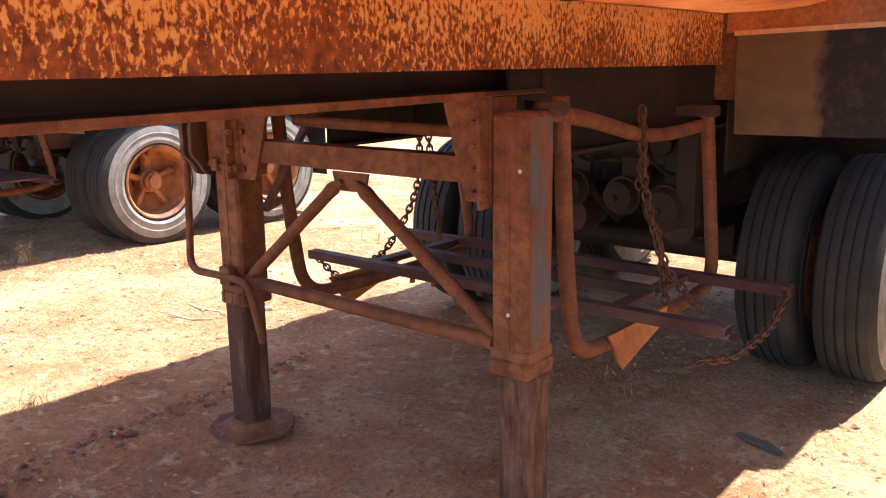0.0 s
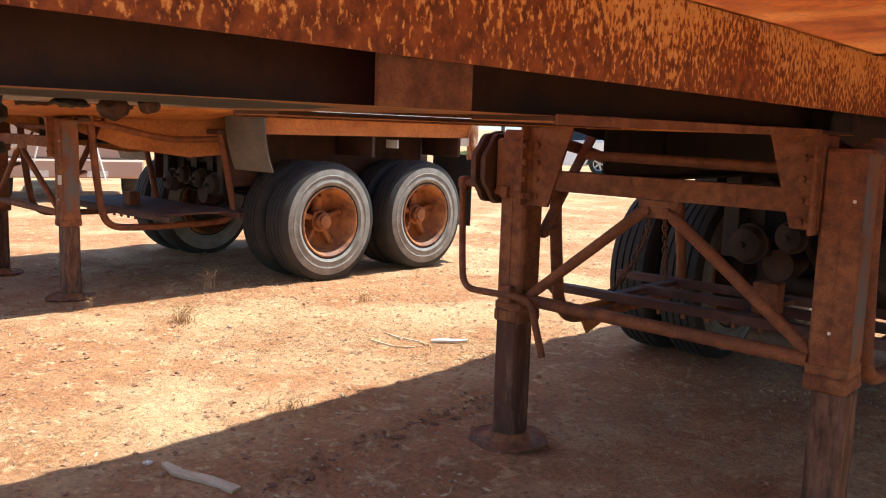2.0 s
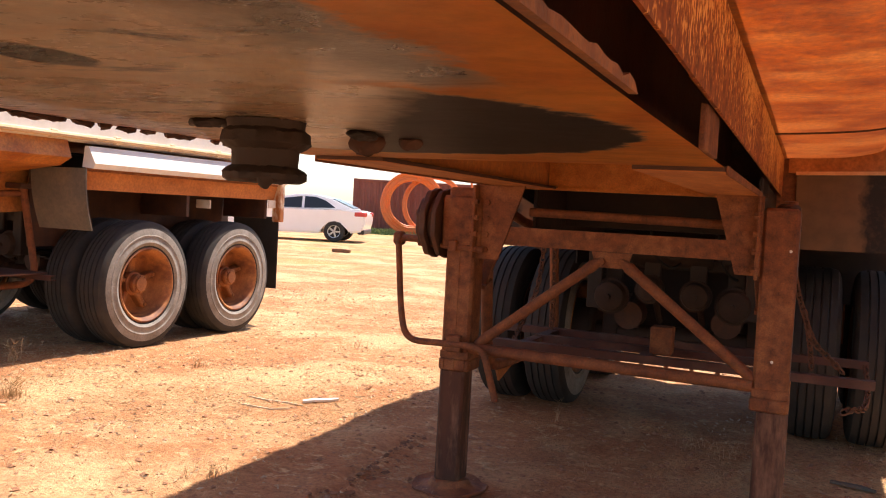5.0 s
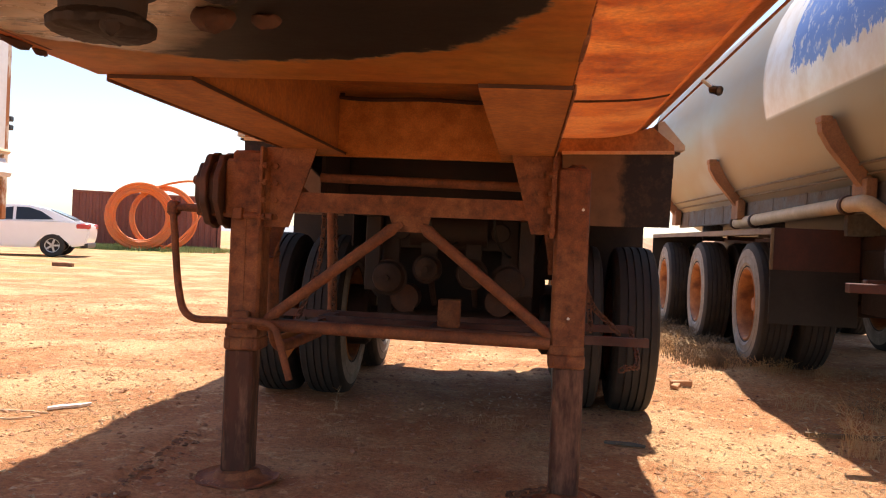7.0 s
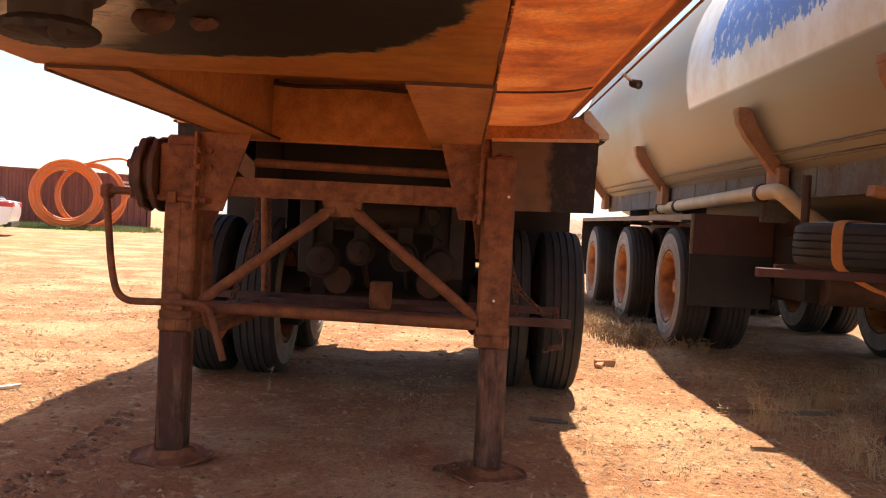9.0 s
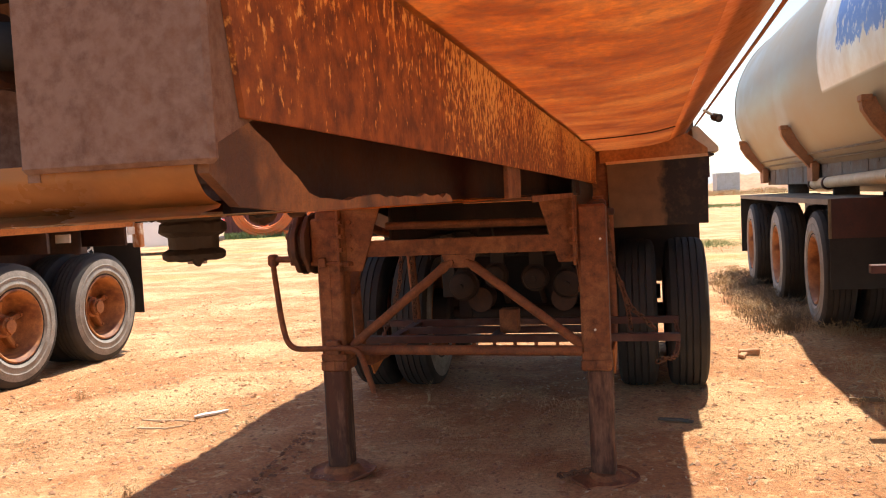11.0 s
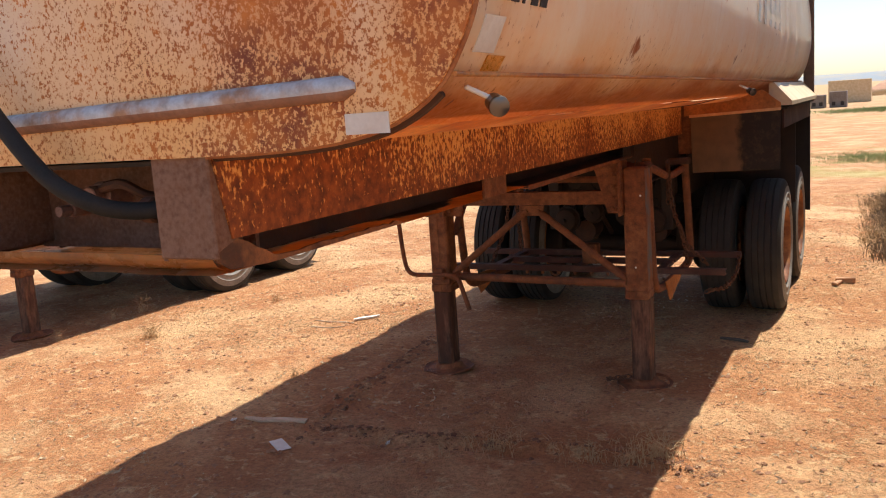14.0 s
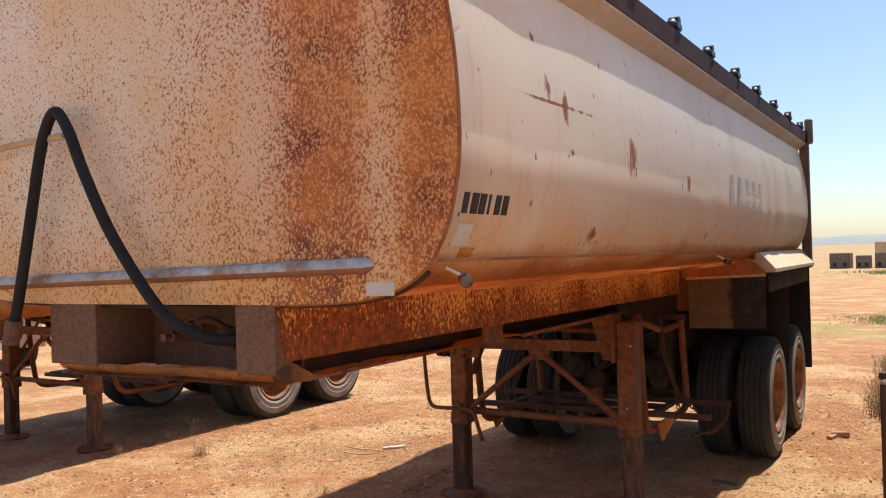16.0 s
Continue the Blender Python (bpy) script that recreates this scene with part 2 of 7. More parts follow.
def m_side():
    """Silvery cream paint, rust runs, more rust towards the lower seam."""
    k = Nodes("weathered_silver_cream_paint", 0.36, 0.15)
    z = k.axis(2)
    low = k.ramp(k.math("SUBTRACT", 2.25, z), (0.05, 0.0), (0.50, 1.0))
    speck = k.noise(60, 4, 0.65, (1, 1, 0.6))
    runs = k.noise(7.0, 5, 0.65, (1, 1.6, 0.22), (3, 5, 1))
    big = k.noise(1.5, 3, 0.5, (1, 0.8, 1), (1, 9, 4))
    f = k.math("ADD", speck, k.math("MULTIPLY", k.math("SUBTRACT", big, 0.5), 0.35))
    f = k.math("ADD", f, k.math("MULTIPLY", low, 0.13))
    mask = k.ramp(f, (0.71, 0.0), (0.84, 0.9))
    tint = k.ramp(runs, (0.56, 0.0), (0.76, 0.40))
    paint = k.mix(k.ramp(k.noise(2.5, 4, 0.6, (1, 0.6, 1)), (0.3, 0.0), (0.7, 1.0)), (0.92, 0.89, 0.78), (0.90, 0.83, 0.67))
    paint = k.mix(tint, paint, (0.66, 0.40, 0.17))
    paint = k.mix(k.math("MULTIPLY", low, k.ramp(k.noise(5, 5, 0.65, (1, 1, 0.5), (2, 2, 2)), (0.3, 0.25), (0.7, 1.0))), paint, (0.84, 0.50, 0.18))
    ragged = k.math("MULTIPLY", k.math("SUBTRACT", k.noise(4, 5, 0.65, (1, 0.5, 1), (6, 1, 2)), 0.5), 0.16)
    under = k.ramp(k.math("SUBTRACT", k.math("ADD", 1.90, ragged), z), (0.03, 0.0), (0.125, 1.0))
    paint = k.mix(under, paint, k.mix(k.ramp(k.noise(5.5, 5, 0.6, (1, 0.6, 1)), (0.35, 0.0), (0.68, 1.0)), (0.58, 0.215, 0.05), (0.42, 0.135, 0.032)))
    spots = k.ramp(k.noise(13, 3, 0.6, (1, 1.2, 0.75), (8, 3, 6)), (0.69, 0.0), (0.73, 1.0))
    rust = (0.34, 0.12, 0.035)
    k.bump(k.math("ADD", mask, k.math("MULTIPLY", k.noise(2.6, 2, 0.4), 0.4)), 0.10, 0.006)
    c = k.mix(mask, paint, rust)
    c = k.mix(spots, c, (0.26, 0.085, 0.035))
    # named rust stains: where, how long and how tall
    y = k.axis(1)
    rag = k.noise(28, 5, 0.7, (1, 1, 0.45), (2, 8, 5))
    for y0, z0, ry, rz in STAINS:
        a = k.math("DIVIDE", k.math("SUBTRACT", y, y0), ry)
        b = k.math("DIVIDE", k.math("SUBTRACT", z, z0), rz)
        d = k.math("ADD", k.math("ADD", k.math("MULTIPLY", a, a), k.math("MULTIPLY", b, b)), k.math("MULTIPLY", k.math("SUBTRACT", rag, 0.5), 4.0))
        c = k.mix(k.ramp(d, (0.15, 0.9), (0.75, 0.0)), c, (0.42, 0.15, 0.04))
    return k.done(c, k.ramp(f, (0.4, 0.36), (0.75, 0.75)))


def m_plate():
    """Coupler plate: orange rust with a smeared coat of old black grease round the pin."""
    k = Nodes("greasy_coupler_plate", 0.6)
    x, y = k.axis(0), k.axis(1)
    streak = k.noise(3.6, 6, 0.66, (1.0, 1.5, 1), (2, 4, 0), 0.25)
    base = k.mix(k.ramp(streak, (0.35, 0.0), (0.65, 1.0)), (0.92, 0.40, 0.085), (0.74, 0.26, 0.05))
    wob = k.math("MULTIPLY", k.math("SUBTRACT", k.noise(8, 6, 0.7, (1, 1, 1)), 0.5), 0.17)
    dx, dy = k.math("ADD", x, 0.10), k.math("ADD", y, 2.24)
    r = k.math("SQRT", k.math("ADD", k.math("MULTIPLY", dx, dx), k.math("MULTIPLY", dy, dy)))
    disc = k.ramp(k.math("ADD", r, wob), (0.58, 1.0), (0.60, 0.0))
    # ahead of the disc the paint is rubbed off too, up to a smeared edge
    ahead = k.math("MULTIPLY", k.ramp(k.math("ADD", x, k.math("MULTIPLY", wob, 1.5)), (0.40, 1.0), (0.44, 0.0)), k.ramp(k.math("ADD", k.math("MULTIPLY", dy, -1.0), wob), (0.42, 0.0), (0.50, 1.0)))
    bare = k.math("MAXIMUM", disc, ahead)
    # worn bare area; part of its sheen is put into this pale colour
    pale = k.mix(k.ramp(k.noise(5, 6, 0.68, (0.8, 1.5, 1), (6, 1, 2), 0.4), (0.36, 0.0), (0.62, 1.0)), (0.84, 0.56, 0.33), (0.95, 0.78, 0.57))
    smear = k.ramp(k.noise(7, 6, 0.72, (0.7, 2.0, 1), (1, 7, 2), 0.5), (0.55, 0.0), (0.64, 0.9))
    pale = k.mix(smear, pale, (0.12, 0.07, 0.04))
    lean = k.math("ADD", k.math("ADD", k.math("MULTIPLY", dx, 0.8), k.math("MULTIPLY", dy, 0.5)), k.math("MULTIPLY", wob, 0.6))
    black = k.math("MULTIPLY", disc, k.ramp(lean, (0.06, 0.0), (0.15, 1.0)))
    brown = k.math("MULTIPLY", ahead, k.ramp(k.math("ADD", x, wob), (0.26, 0.0), (0.36, 0.9)))
    hx, hy = k.math("DIVIDE", x, 0.05), k.math("DIVIDE", k.math("ADD", y, 2.90), 0.075)
    blot = k.ramp(k.math("ADD", k.math("ADD", k.math("MULTIPLY", hx, hx), k.math("MULTIPLY", hy, hy)), k.math("MULTIPLY", wob, 6.0)), (0.7, 1.0), (1.1, 0.0))
    c = k.mix(bare, base, pale)
    c = k.mix(brown, c, (0.075, 0.046, 0.03))
    c = k.mix(k.math("MAXIMUM", black, blot), c, (0.042, 0.032, 0.025))
    c = k.mix(0.30, c, k.ramp(k.noise(16, 6, 0.72, (1.0, 1.15, 1)), (0.36, 0.35), (0.6, 1.0)), "MULTIPLY")
    c = k.mix(k.ramp(k.math("MULTIPLY", k.math("ADD", y, 3.6), 1.0), (0.10, 1.0), (0.34, 0.0)), c, k.mix(k.ramp(streak, (0.4, 0.0), (0.6, 1.0)), (0.66, 0.29, 0.095), (0.38, 0.16, 0.065)))
    k.bump(k.math("ADD", streak, k.math("MULTIPLY", k.noise(40, 5, 0.75), 0.5)), 0.28, 0.006)
    gloss = k.math("SUBTRACT", k.math("ADD", 0.42, k.math("MULTIPLY", k.noise(6, 5, 0.7, (1, 1.6, 1), (3, 3, 1)), 0.2)), k.math("MULTIPLY", bare, 0.24))
    gloss = k.math("ADD", gloss, k.math("MULTIPLY", black, 0.26))
    return k.done(c, gloss)


def m_ground():
    """Red-orange dirt with pale dry patches, straw and small stones."""
    k = Nodes("red_dirt", 0.95)
    big = k.noise(0.8, 6, 0.62, (1, 1, 1), (3, 8, 0), 0.3)
    mid = k.noise(2.2, 6, 0.65, (1, 1, 1), (1, 2, 0))
    fine = k.noise(38, 5, 0.7)
    grit = k.noise(160, 3, 0.7)
    c = k.mix(k.ramp(mid, (0.35, 0.0), (0.66, 1.0)), (0.43, 0.172, 0.064), (0.58, 0.28, 0.12))
    c = k.mix(k.ramp(big, (0.47, 0.0), (0.62, 0.8)), c, (0.74, 0.47, 0.245))
    straw = k.ramp(k.noise(9, 6, 0.75, (1, 1, 1), (4, 4, 1), 0.4), (0.54, 0.0), (0.62, 0.75))
    c = k.mix(straw, c, (0.76, 0.51, 0.27))
    c = k.mix(0.6, c, k.ramp(fine, (0.34, 0.36), (0.56, 1.0)), "MULTIPLY")
    c = k.mix(k.ramp(k.noise(14, 3, 0.6, (1, 1, 1), (9, 9, 9)), (0.63, 0.0), (0.70, 0.6)), c, (0.26, 0.105, 0.05))
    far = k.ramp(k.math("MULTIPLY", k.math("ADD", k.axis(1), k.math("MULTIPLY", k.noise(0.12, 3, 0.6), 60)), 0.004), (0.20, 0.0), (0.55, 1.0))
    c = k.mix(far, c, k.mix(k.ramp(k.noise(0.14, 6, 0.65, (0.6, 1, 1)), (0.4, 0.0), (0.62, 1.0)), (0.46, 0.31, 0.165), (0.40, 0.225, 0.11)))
    green = k.math("MULTIPLY", k.ramp(k.noise(0.20, 6, 0.68, (0.6, 1, 1), (7, 2, 0)), (0.53, 0.0), (0.62, 0.75)), k.ramp(k.math("MULTIPLY", k.axis(1), 0.02), (0.16, 0.0), (0.34, 1.0)))
    c = k.mix(green, c, (0.26, 0.30, 0.075))
    k.bump(k.math("ADD", k.math("ADD", k.math("MULTIPLY", fine, 0.8), k.math("MULTIPLY", grit, 0.3)), mid), 1.0, 0.03)
    return k.done(c)


M_HEAD, M_SIDE, M_PLATE, M_GROUND = m_head(), m_side(), m_plate(), m_ground()

# ---- mesh helpers ----


def part(name, bm, material, parent=None, label="", smooth=False, second=None):
    me = bpy.data.meshes.new(name)
    bmesh.ops.recalc_face_normals(bm, faces=bm.faces)
    bm.to_mesh(me)
    bm.free()
    me.materials.append(material)
    if second:
        me.materials.append(second)
    if smooth:
        me.shade_smooth()
        me.set_sharp_from_angle(angle=radians(38))
    ob = new(name, me)
    if parent is not None:
        ob.parent = parent
    if label:
        ob["label"] = label
    return ob


def thing(name, label, category, at=(0, 0, 0), rz=0.0, group=""):
    ob = new(name)
    ob.matrix_basis = pose(*at, 0, 0, rz)
    ob.empty_display_size = 0.1
    return tagged(ob, label, category, group)


def shared(ob, parent, m, name=None):
    """One more object on the same mesh, with its children."""
    o = copy_thing(ob, m)
    o.parent = parent
    return o


def B():
    return bmesh.new()


def box(bm, lo, hi, bev=0.004, m=None):
    lo, hi = Vector(lo), Vector(hi)
    mat = Matrix.LocRotScale((lo + hi) / 2, None, hi - lo)
    r = bmesh.ops.create_cube(bm, size=1.0, matrix=mat)
    vs = r["verts"]
    if bev:
        es = list({e for v in vs for e in v.link_edges})
        o = bmesh.ops.bevel(bm, geom=es, offset=bev, segments=1, affect="EDGES")
        vs = list({v for f in o["faces"] for v in f.verts} | {v for v in vs if v.is_valid})
    if m is not None:
        bmesh.ops.transform(bm, matrix=m, verts=vs)
    return bm


def bar(bm, a, b, w, h, bev=0.003, up=(0, 0, 1)):
    """A square bar from a to b, w wide and h high."""
    a, b = Vector(a), Vector(b)
    d = b - a
    q = d.to_track_quat("Y", "Z")
    return box(bm, (-w / 2, -d.length / 2, -h / 2), (w / 2, d.length / 2, h / 2), bev, Matrix.LocRotScale((a + b) / 2, q, None))


def rounded(pts, r, n=5):
    """A path whose corners are rounded."""
    pts = [Vector(p) for p in pts]
    out = [pts[0]]
    for a, b, c in zip(pts, pts[1:], pts[2:]):
        k = min(r, (a - b).length * 0.48, (c - b).length * 0.48)
        p, q = b + (a - b).normalized() * k, b + (c - b).normalized() * k
        for i in range(n + 1):
            t = i / n
            out.append(p * (1 - t) ** 2 + b * 2 * t * (1 - t) + q * t * t)
    return out + [pts[-1]]


def smooth_path(pts, n=8):
    """A soft path through all the points."""
    pts = [Vector(p) for p in pts]
    e = [pts[0] * 2 - pts[1]] + pts + [pts[-1] * 2 - pts[-2]]
    out = []
    for i in range(1, len(e) - 2):
        p0, p1, p2, p3 = e[i - 1:i + 3]
        for j in range(n):
            t = j / n
            out.append(0.5 * (2 * p1 + (p2 - p0) * t + (2 * p0 - 5 * p1 + 4 * p2 - p3) * t * t + (3 * p1 - p0 - 3 * p2 + p3) * t ** 3))
    return out + [pts[-1]]


def tube(bm, pts, r, seg=10, radii=None):
    pts = [Vector(p) for p in pts]
    rings = []
    up = None
    for i, p in enumerate(pts):
        d = (pts[min(i + 1, len(pts) - 1)] - pts[max(i - 1, 0)]).normalized()
        if up is None:
            up = d.orthogonal().normalized()
        up = (up - d * up.dot(d)).normalized()
        side = d.cross(up)
        rr = radii[i] if radii else r
        rings.append([bm.verts.new(p + (up * math.cos(a) + side * math.sin(a)) * rr) for a in (2 * math.pi * k / seg for k in range(seg))])
    for a, b in zip(rings, rings[1:]):
        for k in range(seg):
            bm.faces.new((a[k], a[(k + 1) % seg], b[(k + 1) % seg], b[k]))
    bm.faces.new(rings[0])
    bm.faces.new(rings[-1])
    return bm


def lathe(bm, prof, seg=40, m=None, closed=True):
    """Turns a closed profile of (along X, radius) round the X axis."""
    rings = []
    for k in range(seg):
        a = 2 * math.pi * k / seg
        rings.append([bm.verts.new((x, r * math.cos(a), r * math.sin(a))) for x, r in prof])
    n = len(prof)
    for k in range(seg):
        a, b = rings[k], rings[(k + 1) % seg]
        for i in range(n if closed else n - 1):
            j = (i + 1) % n
            bm.faces.new((a[i], a[j], b[j], b[i]))
    if m is not None:
        bmesh.ops.transform(bm, matrix=m, verts=[v for r in rings for v in r])
    return bm


def disc(bm, x0, x1, r, seg=24, m=None, bev=0.0):
    """A solid cylinder along X."""
    b = bev or min(r, abs(x1 - x0)) * 0.12
    s = 1 if x1 > x0 else -1
    return lathe(bm, [(x0, 0.0005), (x0, r - b), (x0 + s * b, r), (x1 - s * b, r), (x1, r - b), (x1, 0.0005)], seg, m)


def prism(bm, pts, depth_axis, a, b):
    """A flat polygon, given in the two other axes, made thick from a to b along an axis."""
    def at(p, d):
        q = list(p)
        q.insert("xyz".index(depth_axis), d)
        return bm.verts.new(q)
    lo, hi = [at(p, a) for p in pts], [at(p, b) for p in pts]
    bm.faces.new(lo)
    bm.faces.new(hi[::-1])
    n = len(pts)
    for i in range(n):
        bm.faces.new((lo[i], lo[(i + 1) % n], hi[(i + 1) % n], hi[i]))
    return bm


def chain(bm, pts, link=0.045, r=0.0055):
    """Oval links along a path, each turned a quarter from the last."""
    pts = [Vector(p) for p in pts]
    run = [0.0]
    for a, b in zip(pts, pts[1:]):
        run.append(run[-1] + (b - a).length)

    def where(s):
        for i in range(len(run) - 1):
            if s <= run[i + 1] or i == len(run) - 2:
                f = (s - run[i]) / max(run[i + 1] - run[i], 1e-6)
                return pts[i].lerp(pts[i + 1], f)
    step = link * 0.66
    n = int(run[-1] / step)
    for i in range(n):
        a, b = where(i * step), where((i + 1) * step)
        d = (b - a).normalized()
        o = d.orthogonal().normalized()
        if i % 2:
            o = d.cross(o)
        c = (a + b) / 2
        ring = []
        for k in range(10):
            t = 2 * math.pi * k / 10
            ring.append(c + d * math.cos(t) * link * 0.5 + o * math.sin(t) * link * 0.30)
        out = d.cross(o)
        vs = []
        for k in range(10):
            e = (ring[k] - c).normalized()
            vs.append([bm.verts.new(ring[k] + (e * math.cos(q) + out * math.sin(q)) * r) for q in (0.0, 1.57, 3.14, 4.71)])
        for k in range(10):
            p, q = vs[k], vs[(k + 1) % 10]
            for j in range(4):
                bm.faces.new((p[j], p[(j + 1) % 4], q[(j + 1) % 4], q[j]))
    return bm


# ---- ground ----


def spread(lo, hi, step, reach):
    """Even steps from lo to hi, then ever longer ones out to the reach on both sides."""
    v = list(np.arange(lo, hi + step / 2, step))
    s, a = step, v[0]
    left = []
    while a > -reach:
        s *= 1.28
        a -= s
        left.append(a)
    s, b = step, v[-1]
    right = []
    while b < reach:
        s *= 1.28
        b += s
        right.append(b)
    return left[::-1] + v + right


def ease(u):
    u = max(0.0, min(1.0, u))
    return u * u * (3 - 2 * u)


def ground_height(x, y):
    near = max(0.0, 1.0 - max(abs(x + 1) - 6, abs(y - 2) - 9, 0) / 12)
    h = 0.022 * noise.noise((x * 0.8, y * 0.8, 3.0)) + 0.016 * noise.noise((x * 3.1, y * 3.1, 8.0)) * near
    h += 0.011 * noise.noise((x * 7.0, y * 7.0, 1.0)) * near
    # the ground rises a little towards the tanker's wheels
    h += 0.095 * ease((x - 1.7) / 0.6) * ease((y - 2.7) / 1.0) * ease((12.0 - y) / 2.0) * ease((7.5 - x) / 1.5)
    if -2.2 < y < 1.2 and -2 < x < 1.6:
        # an old wheel rut and a shallow scraped line
        d = x - (-1.0 - 0.13 * (y + 1.2)) + 0.03 * noise.noise((x * 4, y * 4, 2))
        h += (0.030 * math.exp(-((d - 0.05) / 0.05) ** 2) - 0.04 * math.exp(-(d / 0.035) ** 2)) * max(0, min(1, (0.9 - y) * 2, (y + 1.5) * 3))
        e = y + 1.15 - 0.05 * math.sin(x * 3) + 0.06 * noise.noise((x * 3, y * 3, 7))
        h += (0.034 * math.exp(-((e - 0.05) / 0.05) ** 2) - 0.036 * math.exp(-(e / 0.04) ** 2)) * max(0, min(1, (x + 0.9) * 3, (1.3 - x) * 3))
    return h - 0.008


def build_ground():
    xs, ys = spread(-7.0, 5.0, 0.06, 2600), spread(-5.0, 9.0, 0.06, 2600)
    vs = [(x, y, ground_height(x, y)) for y in ys for x in xs]
    n = len(xs)
    fs = [(j * n + i, j * n + i + 1, (j + 1) * n + i + 1, (j + 1) * n + i) for j in range(len(ys) - 1) for i in range(n - 1)]
    me = bpy.data.meshes.new("ground")
    me.from_pydata(vs, [], fs)
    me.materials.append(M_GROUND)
    me.shade_smooth()
    tagged(new("ground", me), "dry red-orange dirt with straw and small stones", "ground", kind="structure")


build_ground()

# ---- wheels ----


def tyre_profile(w=0.275, R=0.53, r=0.295):
    """Half tread, ribs and sidewall of a truck tyre; closed ring of (x, radius)."""
    h = w / 2
    outer = [(-h * 0.72, r), (-h * 0.95, r + 0.03), (-h * 0.985, r + 0.050), (-h * 1.02, r + 0.054), (-h * 1.02, r + 0.062), (-h, r + 0.066), (-h, r + 0.105), (-h * 1.025, r + 0.109), (-h * 1.025, r + 0.116), (-h * 0.995, r + 0.12), (-h * 0.97, R - 0.065), (-h * 0.90, R - 0.032), (-h * 0.80, R - 0.012)]
    ribs = []
    edges = [-0.80, -0.52, -0.46, -0.19, -0.13, 0.13, 0.19, 0.46, 0.52, 0.80]
    for i in range(0, len(edges), 2):
        a, b = edges[i] * h, edges[i + 1] * h
        crown = lambda x: R - 0.010 * (x / h) ** 2
        if i:
            ribs.append((a, crown(a) - 0.011))
        ribs += [(a + 0.0015, crown(a)), (b - 0.0015, crown(b))]
        if i < len(edges) - 2:
            ribs.append((b, crown(b) - 0.011))
    return outer + ribs[1:-1] + [(-x, y) for x, y in outer[::-1]] + [(h * 0.6, r - 0.012), (-h * 0.6, r - 0.012)]


def make_wheel(parent, at, side, label=""):
    """A wheel whose outer face looks along side (1: +x): rim > tyre, hub."""
    s = side
    bm = B()
    lathe(bm, [(s * x, y) for x, y in [(0.128, 0.312), (0.134, 0.300), (0.120, 0.284), (0.05, 0.270), (-0.06, 0.262), (-0.09, 0.235), (-0.10, 0.20), (-0.10, 0.12),
               (-0.115, 0.12), (-0.115, 0.21), (-0.105, 0.25), (-0.125, 0.285), (-0.134, 0.312), (-0.06, 0.285), (0.06, 0.285)]], 40)
    rim = part("wheel", bm, M_RIM, parent, label, True)
    rim.matrix_basis = pose(*at)
    bm = B()
    lathe(bm, tyre_profile(), 72)
    for f in bm.faces:
        c = f.calc_center_median()
        if abs(c.x) > 0.115 and math.hypot(c.y, c.z) < 0.475 and c.x * s > 0:
            f.material_index = 1
    part("tyre", bm, M_RUBBER, rim, "worn ribbed truck tyre", True, M_SIDEWALL)
    bm = B()
    disc(bm, s * -0.13, s * 0.0, 0.098, 22)
    disc(bm, s * 0.0, s * 0.05, 0.080, 22)
    disc(bm, s * 0.05, s * 0.07, 0.058, 18)
    for k in range(8):
        a = math.pi * k / 4
        disc(bm, s * 0.05, s * 0.06, 0.008, 6, pose(0, 0.069 * math.cos(a), 0.069 * math.sin(a)))
    for k in range(5):
        a = 2 * math.pi * k / 5 + 0.3
        bar(bm, (s * -0.075, 0.05 * math.cos(a), 0.05 * math.sin(a)), (s * -0.06, 0.25 * math.cos(a), 0.25 * math.sin(a)), 0.10, 0.05, 0.012)
        disc(bm, s * -0.05, s * 0.0, 0.016, 8, pose(0, 0.225 * math.cos(a), 0.225 * math.sin(a)))
    part("hub", bm, M_RIM, rim, "", True)
    return rim


WHEELS = {}


def wheel(parent, x, y, z, side):
    """Wheels share their meshes."""
    if side not in WHEELS:
        WHEELS[side] = make_wheel(parent, (x, y, z), side)
        return WHEELS[side]
    return shared(WHEELS[side], parent, pose(x, y, z))


# ---- the tipper trailer ----
FRONT, REAR = -3.50, 4.28
PROFILE = [(0.0, 1.690), (0.57, 1.690), (0.76, 1.694), (0.93, 1.706), (1.05, 1.730), (1.135, 1.768), (1.195, 1.815), (1.232, 1.868), (1.268, 1.94), (1.292, 2.03),
           (1.309, 2.12), (1.314, 2.22), (1.311, 2.35), (1.301, 2.48), (1.284, 2.60), (1.258, 2.74), (1.226, 2.872)]


def sheet(bm, prof, y0, y1, step, push=None, mirror=False):
    """A sheet along y on a profile in x and z."""
    path = smooth_path([(p[0], 0, p[1]) for p in prof], 3)
    ny = max(1, int((y1 - y0) / step))
    rows = []
    for j in range(ny + 1):
        y = y0 + (y1 - y0) * j / ny
        row = []
        for q in path:
            p = Vector((q.x, y, q.z))
            if push:
                p = push(p)
            if mirror:
                p.x = -p.x
            row.append(bm.verts.new(p))
        rows.append(row)
    for a, b in zip(rows, rows[1:]):
        for i in range(len(path) - 1):
            bm.faces.new((a[i], a[i + 1], b[i + 1], b[i]))
    return bm


def surf(z):
    """How far out the side stands at a height."""
    for (x0, z0), (x1, z1) in zip(PROFILE[5:], PROFILE[6:]):
        if z0 <= z <= z1:
            return x0 + (x1 - x0) * (z - z0) / (z1 - z0)


